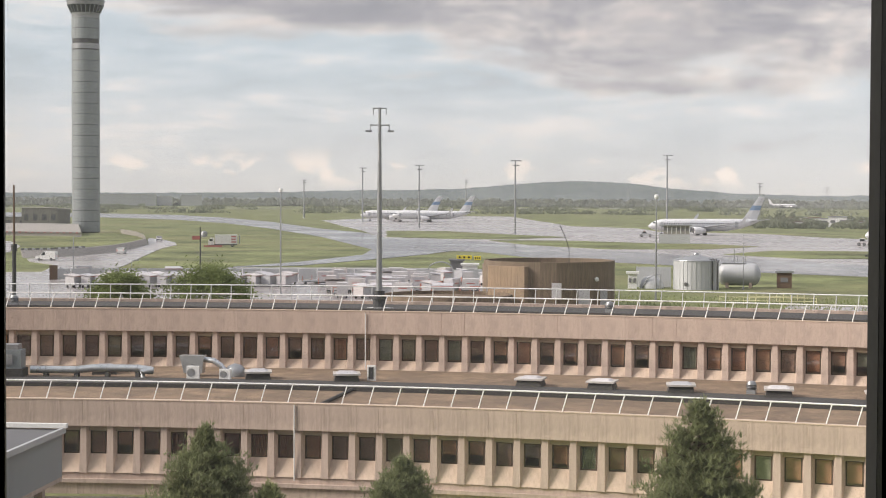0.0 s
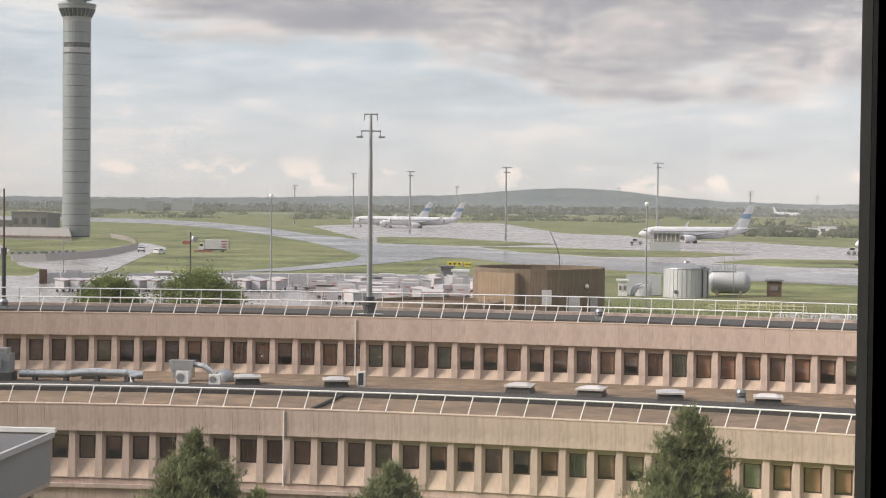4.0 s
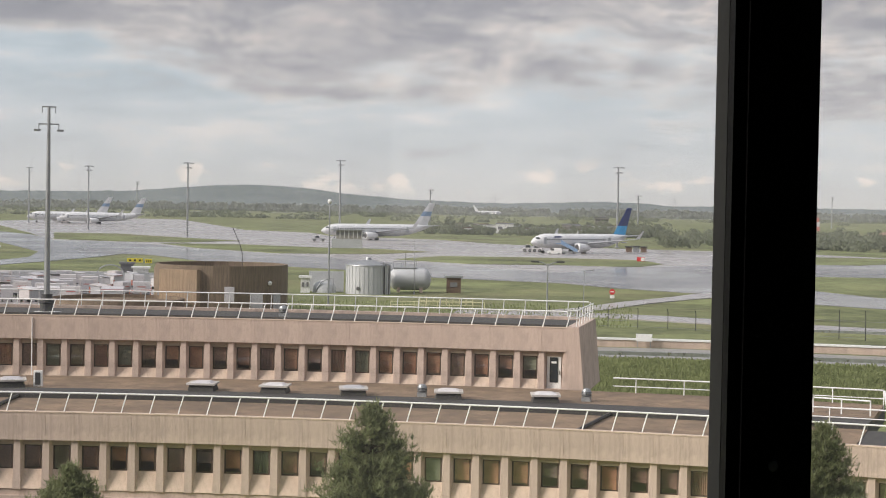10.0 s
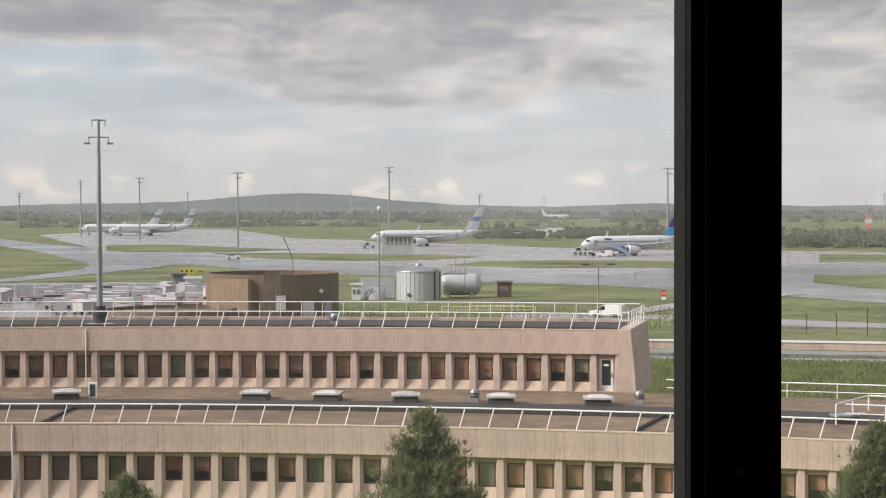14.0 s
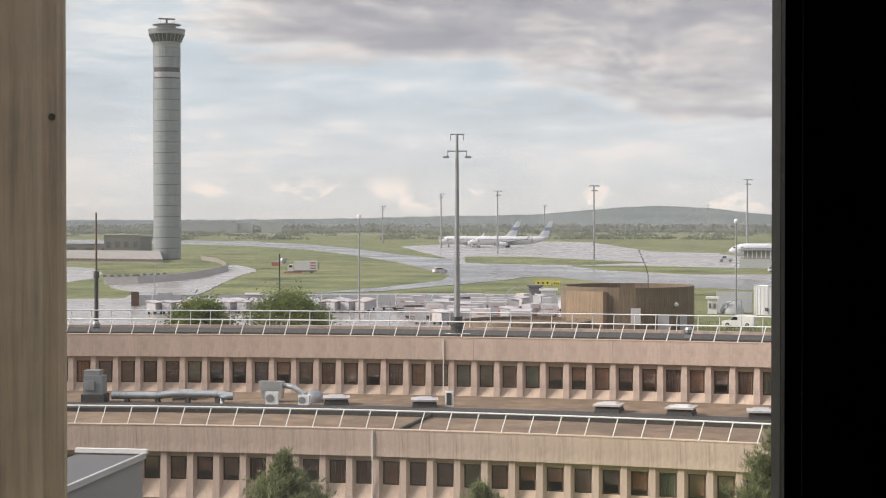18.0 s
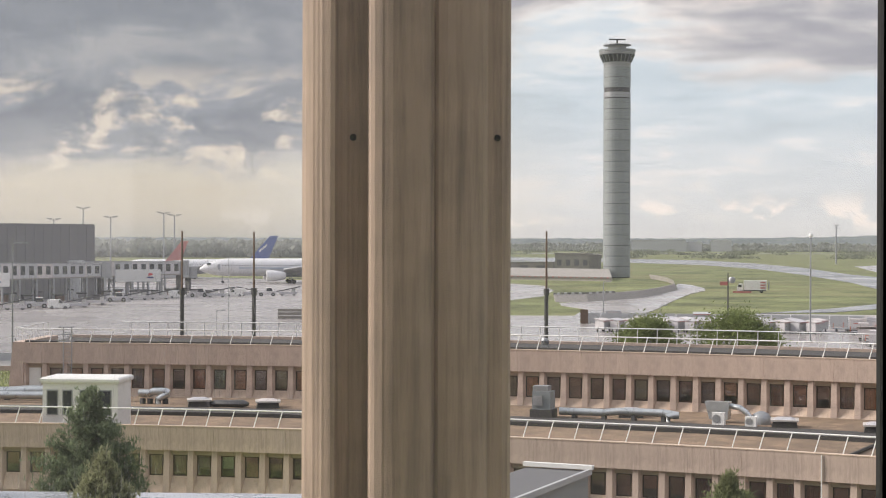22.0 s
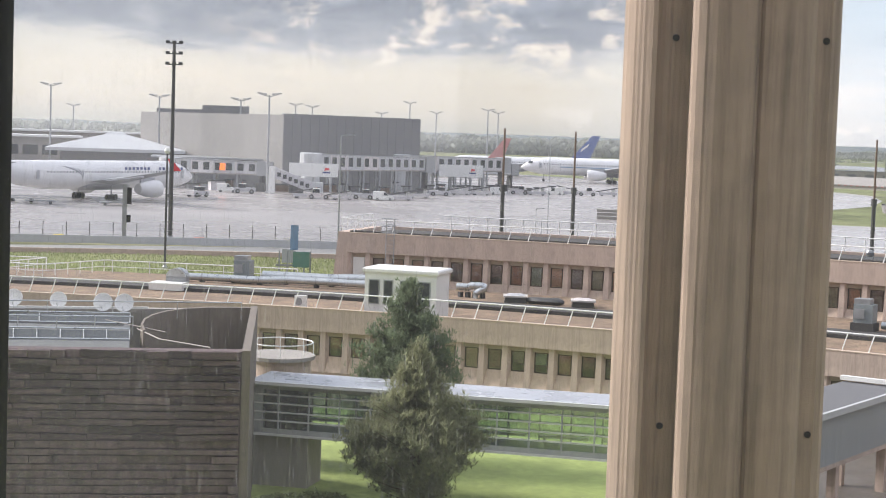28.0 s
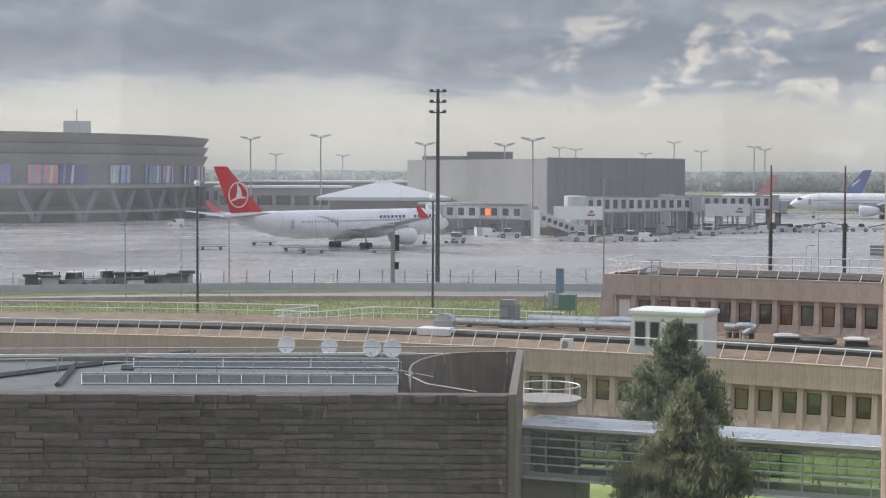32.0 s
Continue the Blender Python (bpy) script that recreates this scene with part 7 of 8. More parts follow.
# ---- tower surroundings, tanks, guard building, walls ----
def block(name, m, size, label, category, material, roof=M_GREY, windows=0, group=""):
    t = thing(name, m, label, category, group)
    x, y, z = size
    part("body", Geo().box((0, y / 2, z / 2), size), material, t)
    part("roof", Geo().box((0, y / 2, z + 0.15), (x + 0.6, y + 0.6, 0.3)), roof, t)
    # Windows in mid grey: haze put into the colour of dark glass.
    for i in range(windows):
        part("window", Geo().box((-x / 2 + (i + 0.5) * x / windows, -0.05, z * 0.55), (x / windows * 0.5, 0.12, z * 0.3)), M_TERM, t)
    return t


def build_middle():
    block("tower_annex", facing(28.95, 735, 0), (15, 14, 8.6), "low grey concrete building at the tower's foot", "building", M_TERMLIGHT, M_TERMLIGHT, 4)
    block("clad_annex", facing(28.2, 742, 0), (6, 14, 8.0), "grey clad wing of the building at the tower's foot", "building", M_ROUND, M_TERMLIGHT)
    block("low_sheds", facing(30.3, 760, 0), (30, 14, 4.5), "low grey sheds beside the control tower", "building", M_TERMLIGHT, M_GREY, 4)
    w = thing("striped_wall", pose(0, 0, 0), "low concrete ramp wall with red and white blocks on top", "wall")
    P, Q = Vector(polar(31.6, 622)), Vector(polar(27.6, 592))
    away = Vector((-math.sin(radians(29)), math.cos(radians(29)), 0))
    part("ramp", Geo().loft([[tuple(P + away * y + Vector((0, 0, z))) for y, z in prof_] for prof_ in [((0, 0), (0, 1.2), (46, 3.4), (60, 3.4), (60, 0))]] + [[tuple(Q + away * y + Vector((0, 0, z))) for y, z in ((0, 0), (0, 1.2), (46, 3.4), (60, 3.4), (60, 0))]]), M_TERMLIGHT, w)
    for i in range(40):
        p = P.lerp(Q, (i + 0.5) / 40)
        part("block", Geo().box((0, -0.4, 0.3), (0.8, 0.5, 0.45)), M_TERMLIGHT if i % 2 else M_MUTEDRED, w, at=Matrix.Translation((p.x, p.y, 0.95)) @ pose(0, 0, 0, 0, 0, 28))
    r = thing("retaining_wall", pose(0, 0, 0), "sloping concrete retaining wall with chequered edge blocks", "wall")
    st = [(29.5, 388), (28.4, 392), (27.4, 405), (26.5, 426), (25.9, 455), (25.42, 492), (25.47, 540), (25.74, 591), (26.26, 635)]
    for k, ((b0, d0), (b1, d1)) in enumerate(zip(st, st[1:])):
        g = Geo().loft([[polar(b0, d0, 0), polar(b1, d1, 0), polar(b1 + 0.05, d1 + 8, 0), polar(b0 + 0.05, d0 + 8, 0)], [polar(b0 + 0.08, d0 + 3.2, 1.7), polar(b1 + 0.08, d1 + 3.2, 1.7), polar(b1 + 0.1, d1 + 5, 1.7), polar(b0 + 0.1, d0 + 5, 1.7)]])
        part("slab", g, M_TERMLIGHT, r)
        if k < 2:
            for i in range(9):
                f = (i + 0.5) / 9
                part("edge_block", Geo().box((0, 0, 0), (0.7, 0.5, 0.5)), M_TANKGREY if i % 2 else M_TERM, r, at=facing(b0 + (b1 - b0) * f + 0.1, d0 + (d1 - d0) * f + 3.6, 1.85))
    # guard building by the near stand
    g = thing("guard_building", facing(7.66, 520, 0), "small grey apron control cabin with a band of windows", "cabin")
    part("base", Geo().box((0, 3, 1.5), (9.4, 6, 3.0)), M_TANKGREY, g)
    part("upper", Geo().box((0.6, 3, 4.3), (8.0, 6, 2.6)), M_TERMLIGHT, g)
    part("roof", Geo().box((0.2, 3, 5.75), (10.2, 7.4, 0.35)), M_GREY, g)
    for i in range(6):
        wi = part("window", Geo().box((-2.9 + i * 1.35, -0.04, 4.5), (0.95, 0.1, 0.9)), M_TERM, g)
        part("mullion", Geo().box((-2.25 + i * 1.35, -0.08, 4.3), (0.22, 0.1, 2.2)), M_WHITE, wi)
    # brown drum
    b = thing("round_tank", facing(11.95, 216, 0), "large round tank of stained brown concrete", "tank")
    n = 26
    stave = Geo().box((0, 0, 3.0), (2.04, 0.4, 6.05)).mesh("wall_panel")
    low = Geo().box((0, 0, 2.75), (2.04, 0.4, 5.5)).mesh("wall_panel")
    for j in range(n):
        a = 360 * j / n
        part("wall_panel", low if 262 < a < 285 else stave, M_TANKRUST, b, at=pose(8.2 * math.sin(radians(a)), -8.2 * math.cos(radians(a)), 0, 0, 0, a))
    part("inner", Geo().lathe([(8.0, 0), (8.0, 5.2)], 26), M_TANKRUST, b)
    part("buttress", Geo().box((-5.0, -6.9, 2.75), (5.4, 1.0, 5.5), -32), mat("tan_concrete", (0.29, 0.21, 0.14), 0.85, var=0.25, scale=0.4, streak=0.4), b, "paler tan concrete buttress")
    for x, z, sx, sz in ((-7.3, 1.3, 1.0, 2.6), (1.0, 2.6, 1.2, 1.8), (4.4, 1.4, 1.4, 2.4), (6.9, 1.4, 0.9, 2.4)):
        yy = -math.sqrt(max(8.5 ** 2 - x * x, 1)) - 0.25
        part("cabinet", Geo().box((x, yy, z), (sx, 0.4, sz)), M_CART, b)
    for x in (-7.2, 6.0):
        yy = -math.sqrt(8.5 ** 2 - x * x) - 0.3
        part("lamp", Geo().lathe([(0.02, -0.28), (0.25, -0.15), (0.28, 0.1), (0.02, 0.3)], 10), M_WHITE, b, at=pose(x, yy, 3.9))
    part("aerial", Geo().tube([(2.6, -2, 5), (2.6, -2, 7.4), (2.3, -2, 8.5), (1.4, -2, 10.6)], 0.05), M_DARKMETAL, b)
    low_ = thing("round_tank_low", facing(15.4, 205, 0), "low round dark concrete basin", "tank")
    part("ring_wall", Geo().lathe([(8, 0), (8, 2.2), (7.6, 2.2), (7.6, 1.8)], 28), M_TANKRUST, low_)
    low2 = thing("long_low_wall", facing(8.2, 178, 0), "long low brown wall on the grass", "wall")
    part("body", Geo().box((0, 0, 0.9), (9, 1.0, 2.4)), M_TANKRUST, low2)
    # grey steel tanks
    t = thing("steel_tank", facing(6.97, 262, 0), "upright ribbed grey steel tank with a conical lid", "tank")
    part("shell", Geo().lathe([(3.45, 0), (3.45, 4.4)], 32), M_TANKGREY, t, smooth=True)
    part("lid", Geo().lathe([(3.55, 4.4), (3.5, 4.55), (0.5, 5.3), (0.4, 5.6), (0.02, 5.6)], 32), M_GREY, t)
    for j in range(32):
        a = 2 * math.pi * j / 32
        part("rib", Geo().box((0, 0, 2.2), (0.05, 0.05, 4.4)), M_TANKGREY, t, at=pose(3.47 * math.cos(a), 3.47 * math.sin(a), 0, 0, 0, math.degrees(a)))
    for x in (2.5, 3.2):
        part("riser", Geo().tube([(x, -2.6, 0), (x, -2.6, 4.2), (x - 0.2, -2.2, 4.7), (x - 0.9, -1.4, 4.7)], 0.1), M_DARKMETAL, t)
    part("manhole", Geo().lathe([(0.3, 0), (0.3, 0.1), (0.05, 0.12)], 12), M_DARKMETAL, t, at=pose(-1.5, -3.15, 0.9, 90, 0, -25))
    h = thing("horizontal_tank", facing(5.55, 268, 0), "grey horizontal steel tank with domed ends on saddles", "tank")
    part("shell", Geo().loft([[(x, 1.75 * s * math.cos(q), 2.1 + 1.75 * s * math.sin(q)) for q in (2 * math.pi * j / 20 for j in range(20))] for x, s in ((-3.3, 0.15), (-3.1, 0.6), (-2.6, 0.92), (-2.2, 1), (2.2, 1), (2.7, 0.92), (3.2, 0.6), (3.4, 0.15))]), M_TANKGREY, h, smooth=True)
    for x in (-1.8, 1.8):
        part("saddle", Geo().box((x, 0, 0.5), (0.5, 2.4, 1.0)), M_CONC, h)
    for x in (-2.6, -1.4, -0.2, 1.0):
        part("guard_post", Geo().tube([(x, -0.6, 3.7), (x, -0.6, 4.9)], 0.04), M_GREY, h)
    part("guard_rail", Geo().tube([(-2.6, -0.6, 4.9), (1.0, -0.6, 4.9)], 0.04), M_GREY, h)
    part("walkway", Geo().box((-0.8, 0, 3.85), (3.8, 1.4, 0.12)), M_GREY, h)
    dm = thing("dome_tank", facing(8.45, 264, 0), "grey half-buried dome tank with pipework", "tank")
    part("dome", Geo().lathe([(1.9, 0), (1.85, 0.6), (1.5, 1.3), (0.9, 1.75), (0.02, 1.95)], 20), M_TANKGREY, dm, smooth=True)
    part("pipe", Geo().tube([(-1.5, -1.5, 0), (-0.6, -1.6, 1.6), (0.6, -1.6, 2.2), (1.4, -1.6, 2.2), (1.4, -1.6, 0)], 0.1), M_GREY, dm)
    part("back_wall", Geo().box((0.3, 2.6, 1.6), (5.5, 0.3, 3.2)), M_TANKGREY, dm)
    block("white_cabinet", facing(9.1, 262, 0), (1.4, 1.2, 2.3), "white electrical cabinet on the grass", "cabinet", M_WHITE, M_WHITE, 2)
    block("pump_hut", facing(4.05, 268, 0), (2.3, 1.6, 2.4), "dark timber pump hut on the grass", "hut", M_RUST, M_GREY, 1)
    for b0, d0 in ((7.9, 190), (7.35, 190)):
        block("cream_cabinet", facing(b0, d0, 0), (1.3, 0.8, 1.0), "cream electrical cabinet on the grass", "cabinet", M_WHITE, M_WHITE)
    for b0, b1, d0 in ((5.2, 3.4, 236), (6.2, 3.0, 226)):
        f = thing("yellow_barrier", pose(0, 0, 0), "pale yellow pipe barrier on the grass", "barrier", "pipe barriers")
        for z in (0.5, 0.95):
            part("rail", Geo().tube([polar(b0, d0, z), polar(b1, d0, z)], 0.05), M_PALEYELLOW, f)
        for i in range(9):
            part("post", Geo().tube([polar(b0 + (b1 - b0) * i / 8, d0, 0), polar(b0 + (b1 - b0) * i / 8, d0, 0.95)], 0.05), M_PALEYELLOW, f)
    for b, d, w_ in ((14.78, 372, 3.4), (14.33, 368, 1.5)):
        sg = thing("taxiway_sign", facing(b, d, 0), "yellow taxiway sign with dark marks on short legs", "sign", "taxiway signs")
        part("board", Geo().box((0, 0, 0.75), (w_, 0.2, 0.9)), M_YELLOW, sg)
        for i in range(3):
            part("mark", Geo().box((-w_ * 0.3 + i * w_ * 0.3, -0.12, 0.75), (w_ * 0.12, 0.04, 0.4)), M_BLACK, sg)
        for x in (-0.4, 0.4):
            part("leg", Geo().box((x * w_, 0, 0.15), (0.1, 0.1, 0.3)), M_GREY, sg)
    patch("ploughed_field", [(-9.6, 860), (-12.6, 850), (-13.2, 1250), (-9.9, 1240)], mat("bare_earth", (0.27, 0.19, 0.135), 0.95, var=0.2, scale=0.02, fine=0.3, spec=0.1), 0.1, "bare brown field beyond the hedges", "field")
    ns = thing("no_entry_sign", facing(-1.33, 252, 0), "red and white round no entry sign on a post", "road sign")
    part("post", Geo().tube([(0, 0, 0), (0, 0, 1.4)], 0.05), M_GREY, ns)
    part("disc", Geo().lathe([(0.02, 0), (0.42, 0), (0.42, 0.05), (0.02, 0.05)], 20), M_RED, ns, at=pose(0, 0, 1.5, 90))
    part("bar", Geo().box((0, -0.07, 1.5), (0.6, 0.02, 0.13)), M_WHITE, ns)
    part("plate", Geo().box((0, -0.03, 0.75), (0.7, 0.04, 0.45)), M_WHITE, ns)
    rb = thing("red_marker_board", facing(-2.3, 440, 0), "small red and white airfield marker board", "marker board")
    part("board", Geo().box((0, 0, 0.8), (2.0, 0.2, 1.1)), M_RED, rb)
    part("panel", Geo().box((0.5, -0.12, 0.8), (0.9, 0.04, 0.9)), M_WHITE, rb)
    # far side of the runway
    for b, d, w_, h_ in ((26.05, 2400, 77, 16.2), (23.96, 2400, 29, 16.0), (24.85, 2430, 22, 13.5)):
        block("distant_warehouse", facing(b, d, 0), (w_, 30, h_), "pale distant warehouse with a flat roof", "warehouse", M_TANKGREY, M_WHITE, 0, "distant warehouses")
    random.seed(77)
    for i in range(22):
        b = random.uniform(-1.5, 4.2)
        block("distant_house", facing(b, 850 + random.uniform(-30, 60), 0), (random.uniform(4, 10), 7, random.uniform(2.5, 5)), "small pale distant house among trees", "house", random.choice((M_WHITE, M_TERMLIGHT, M_TANKGREY)), random.choice((M_GREY, M_RUST)), 2, "distant houses")
    for b, d, w_ in ((-10.46, 655, 5.2), (-11.95, 650, 4.6), (-10.95, 655, 3.0)):
        block("airfield_shed", facing(b, d, 0), (w_, 2.5, 2.1), "low white airfield cabin beyond the grass", "shed", M_WHITE, M_WHITE, 3, "airfield sheds")
    rt = thing("radar_tower", facing(-8.1, 1250, 0), "red and white chequered radar tower among trees", "radar tower")
    for k in range(3):
        part("storey", Geo().box((0, 0, 1.6 + 3.2 * k), (5 - 0.3 * k, 6, 3.2)), M_MUTEDRED if k % 2 == 0 else M_TANKGREY, rt)
    part("aerial", Geo().tube([(-1.5, 0, 9.6), (-1.5, 0, 22)], 0.2), M_GREY, rt)
    v, f = [], []
    for i in range(520):
        b = random.choice((random.gauss(1.2, 1.1), random.gauss(3.9, 0.6), random.uniform(-3.2, 0), random.uniform(-21, -3), random.uniform(-21, -3), random.gauss(-9, 2.0)))
        d = 800 + random.uniform(0, 130) if b > -3 else 605 + random.uniform(0, 170)
        x, y, _ = polar(b, d)
        big = random.uniform(1.8, 5.0) if b > -1.5 else random.uniform(2.0, 6.5)
        if random.random() < 0.09:
            big *= 1.6
        clump(v, f, x, y, big, random.uniform(2, 4.5), 90, 0.62)
    for d, lo, hi, n in ((1420, 2, 34, 120), (1800, -14, 34, 230), (2150, -20, 36, 260)):
        for i in range(n):
            b = random.uniform(lo, hi)
            if bumpy(b, d, 0.35) < -0.12:
                continue
            x, y, _ = polar(b, d + 40 * bumpy(b, d + 3, 0.2))
            clump(v, f, x, y, random.uniform(1.8, 5.0), random.uniform(5, 12), 40, 1.0)
    me = bpy.data.meshes.new("far_shrubs")
    me.from_pydata(v, [], f)
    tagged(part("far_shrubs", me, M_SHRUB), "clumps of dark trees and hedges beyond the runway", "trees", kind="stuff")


build_middle()


# ---- vehicles and apron equipment ----
def wheels(t, xs, y, r, w=0.22):
    me = Geo().loft([[(r * q * math.cos(a), o, r * q * math.sin(a)) for a in (2 * math.pi * j / 12 for j in range(12))] for o, q in ((-w / 2, 0.88), (-w / 2 + 0.03, 1), (w / 2 - 0.03, 1), (w / 2, 0.88))]).mesh("wheel")
    for x in xs:
        for s in (-1, 1):
            wh = part("wheel", me, M_TYRE, t, at=pose(x, s * y, r))
            part("hub", Geo().lathe([(0.02, 0), (r * 0.5, 0), (r * 0.45, 0.03), (0.02, 0.04)], 10), M_GREY, wh, at=pose(0, s * w / 2, 0, -90 * s))


def car(m, label, paint, kind="car", group="", low=1.0):
    """A small car or van with its nose along +x."""
    t = thing(kind, m, label, kind, group)
    if kind == "car":
        L, W, H, prof = 4.1, 1.72, 1.48, [(-2.05, 0.45), (-2.02, 0.95), (-1.75, 1.38), (-1.2, 1.48), (0.1, 1.46), (0.85, 1.0), (1.85, 0.82), (2.05, 0.5), (2.0, 0.25), (-2.0, 0.25)]
        glass_ = [(-1.7, 1.0), (-1.5, 1.36), (0.05, 1.40), (0.7, 1.0)]
    else:
        L, W, H, prof = 4.4, 1.85, 1.9, [(-2.2, 0.45), (-2.2, 1.82), (-2.0, 1.9), (0.3, 1.9), (1.15, 1.12), (2.05, 0.95), (2.2, 0.55), (2.15, 0.28), (-2.15, 0.28)]
        glass_ = [(0.0, 1.15), (0.05, 1.75), (0.35, 1.78), (1.0, 1.15)]
    H, prof, glass_ = H * low, [(x, z * low) for x, z in prof], [(x, z * low) for x, z in glass_]
    body = Geo().loft([[(x, -W / 2, z) for x, z in prof], [(x, -W / 2 + 0.02, z) for x, z in prof], [(x, W / 2 - 0.02, z) for x, z in prof], [(x, W / 2, z) for x, z in prof]])
    part("body", body, paint, t)
    for s in (-1, 1):
        y = s * (W / 2 + 0.012)
        part("side_window", Geo().loft([[(x, y - 0.01, z) for x, z in glass_], [(x, y + 0.01, z) for x, z in glass_]]), M_WINDARK, t)
        part("headlight", Geo().box((L / 2 - 0.06, s * W * 0.36, 0.72), (0.12, 0.32, 0.16)), M_WHITE, t)
        part("tail_light", Geo().box((-L / 2 - 0.005, s * W * 0.42, 0.95), (0.05, 0.14, 0.3)), M_RED, t)
    xw = 0.55 if kind == "car" else 0.75
    part("windscreen", Geo().loft([[(xw - 0.35, -W * 0.42, H - 0.08), (xw - 0.35, W * 0.42, H - 0.08)], [(xw + 0.36, -W * 0.45, 1.06 if kind == "car" else 1.2 * low), (xw + 0.36, W * 0.45, 1.06 if kind == "car" else 1.2 * low)], [(xw + 0.40, -W * 0.45, 1.08 if kind == "car" else 1.22 * low), (xw + 0.40, W * 0.45, 1.08 if kind == "car" else 1.22 * low)]], caps=False, closed=False), M_WINDARK, t)
    part("bumper", Geo().box((L / 2, 0, 0.42), (0.12, W * 0.95, 0.22)), M_DARKMETAL, t)
    part("rear_window", Geo().box((-L / 2 + 0.14, 0, H * 0.78), (0.05, W * 0.8, 0.34)), M_WINDARK, t)
    wheels(t, (-L * 0.30, L * 0.31), W / 2 - 0.1, 0.31)
    return t


def build_carts():
    random.seed(21)
    uld = thing("baggage_container", facing(27.6, 290, 0), "white and grey baggage container on a dolly", "baggage container", "baggage containers in the yard")
    part("body", Geo().loft([[(x, y, z) for x, z in ((-1.0, 0.55), (0.9, 0.55), (1.45, 1.15), (1.45, 2.2), (-1.0, 2.2))] for y in (-0.75, 0.75)]), M_CART, uld)
    part("curtain", Geo().box((0.1, -0.78, 1.4), (1.8, 0.05, 1.3)), M_CART, uld)
    part("stripe", Geo().box((0.2, -0.82, 1.5), (1.2, 0.03, 0.14)), M_MUTEDRED, uld)
    part("deck", Geo().box((0.1, 0, 0.47), (2.6, 1.6, 0.14)), M_DARKMETAL, uld)
    wheels(uld, (-0.8, 1.0), 0.6, 0.2, 0.14)
    big = thing("roofed_baggage_cart", facing(24.6, 288, 0), "covered baggage cart with a pale sloping roof", "baggage cart", "baggage carts in the yard")
    part("box", Geo().box((0, 0, 1.1), (2.7, 1.5, 1.3)), M_CART, big)
    part("roof", Geo().loft([[(-1.5, -0.9, 1.75), (1.5, -0.9, 1.75), (1.5, 0.9, 2.0), (-1.5, 0.9, 2.0)], [(-1.5, -0.9, 1.85), (1.5, -0.9, 1.85), (1.5, 0.9, 2.12), (-1.5, 0.9, 2.12)]]), M_CART, big)
    part("trim", Geo().box((0, -0.92, 1.72), (3.0, 0.05, 0.07)), M_MUTEDRED, big)
    part("opening", Geo().box((0, -0.77, 1.1), (2.3, 0.04, 1.0)), M_TANKGREY, big)
    wheels(big, (-0.9, 0.9), 0.6, 0.22, 0.14)
    dol = thing("empty_dolly", facing(20, 270, 0), "empty container dolly with a red frame", "dolly", "dollies in the yard")
    part("deck", Geo().box((0, 0, 0.5), (3.0, 1.6, 0.12)), M_GREY, dol)
    for x in (-1.4, 1.4):
        part("end_frame", Geo().tube([(x, -0.75, 0.5), (x, -0.75, 1.3), (x, 0.75, 1.3), (x, 0.75, 0.5)], 0.05), M_ORANGE, dol)
    part("drawbar", Geo().tube([(1.5, 0, 0.5), (2.4, 0, 0.3)], 0.05), M_DARKMETAL, dol)
    wheels(dol, (-0.9, 0.9), 0.6, 0.2, 0.14)
    # one tidy rank of covered carts, then a crowded part beside the round tank
    for d, b, stop, gap in ((262, 27.9, 19.6, 0.12), (268.5, 26.6, 20.2, 0.25)):
        while b > stop:
            if random.random() > gap:
                copy_thing(big, facing(b, d + random.uniform(-0.5, 0.5), 0, 62 + random.uniform(-4, 4)))
            b -= 0.50 if random.random() > 0.14 else 0.85
    for row, d in enumerate((281, 274, 267, 260, 253, 246, 239, 232)):
        b = 19.8 - 0.12 * row
        while b > 13.7 + 0.14 * row:
            if random.random() < 0.82:
                k = random.random()
                copy_thing(dol if k < 0.34 else uld if k < 0.72 else big, facing(b, d + random.uniform(-1.2, 1.2), 0, random.choice((0, 90, 0, 180, 62, -6))))
            b -= random.uniform(0.50, 0.72)
    # grey screen along the back of the yard
    f = thing("yard_screen", pose(0, 0, 0), "grey concrete and mesh screen along the baggage yard", "wall")
    pan = Geo().box((0, 0, 0.9), (3.0, 0.25, 1.8)).mesh("screen_panel")
    for i in range(23):
        b = 28.3 - i * 0.63
        part("screen_panel", pan, M_TERM if i % 5 in (1, 3) else M_TANKGREY, f, at=facing(b, 289 - i * 0.2, 0))
    part("gate_panel", Geo().box((0, 0, 1.3), (1.3, 0.3, 2.4)), M_RUST, f, at=facing(28.55, 286, 0))
    part("gate_frame", Geo().tube([(-1.2, 0, 0), (-1.2, 0, 2.2), (1.6, 0, 0.2)], 0.07), M_GREY, f, at=facing(28.1, 285, 0))
    gb = thing("yard_structure", facing(15.6, 292, 0), "grey steel frame with an arched cover in the yard", "frame")
    part("arch", Geo().tube([(2.2 * math.cos(q), 0, 1.2 + 1.6 * math.sin(q)) for q in (math.pi * j / 10 for j in range(11))], 0.12), M_GREY, gb)
    part("box", Geo().box((0, 0.5, 0.7), (4.6, 1.6, 1.4)), M_CART, gb)
    block("yard_cabin", facing(14.6, 290, 0), (2.6, 2.2, 2.3), "white cabin at the end of the yard", "cabin", M_WHITE, M_WHITE, 1)
    block("yard_cabin_dark", facing(15.05, 296, 0), (2.2, 2.2, 2.8), "dark grey cabin at the end of the yard", "cabin", M_TERM, M_TERM)
    # catering truck on the grass
    tr = thing("box_truck", facing(22.95, 470, 0, 180), "white box truck with red markings parked on a ramp", "truck")
    part("box", Geo().box((-0.9, 0, 2.1), (6.2, 2.3, 2.6)), M_WHITE, tr)
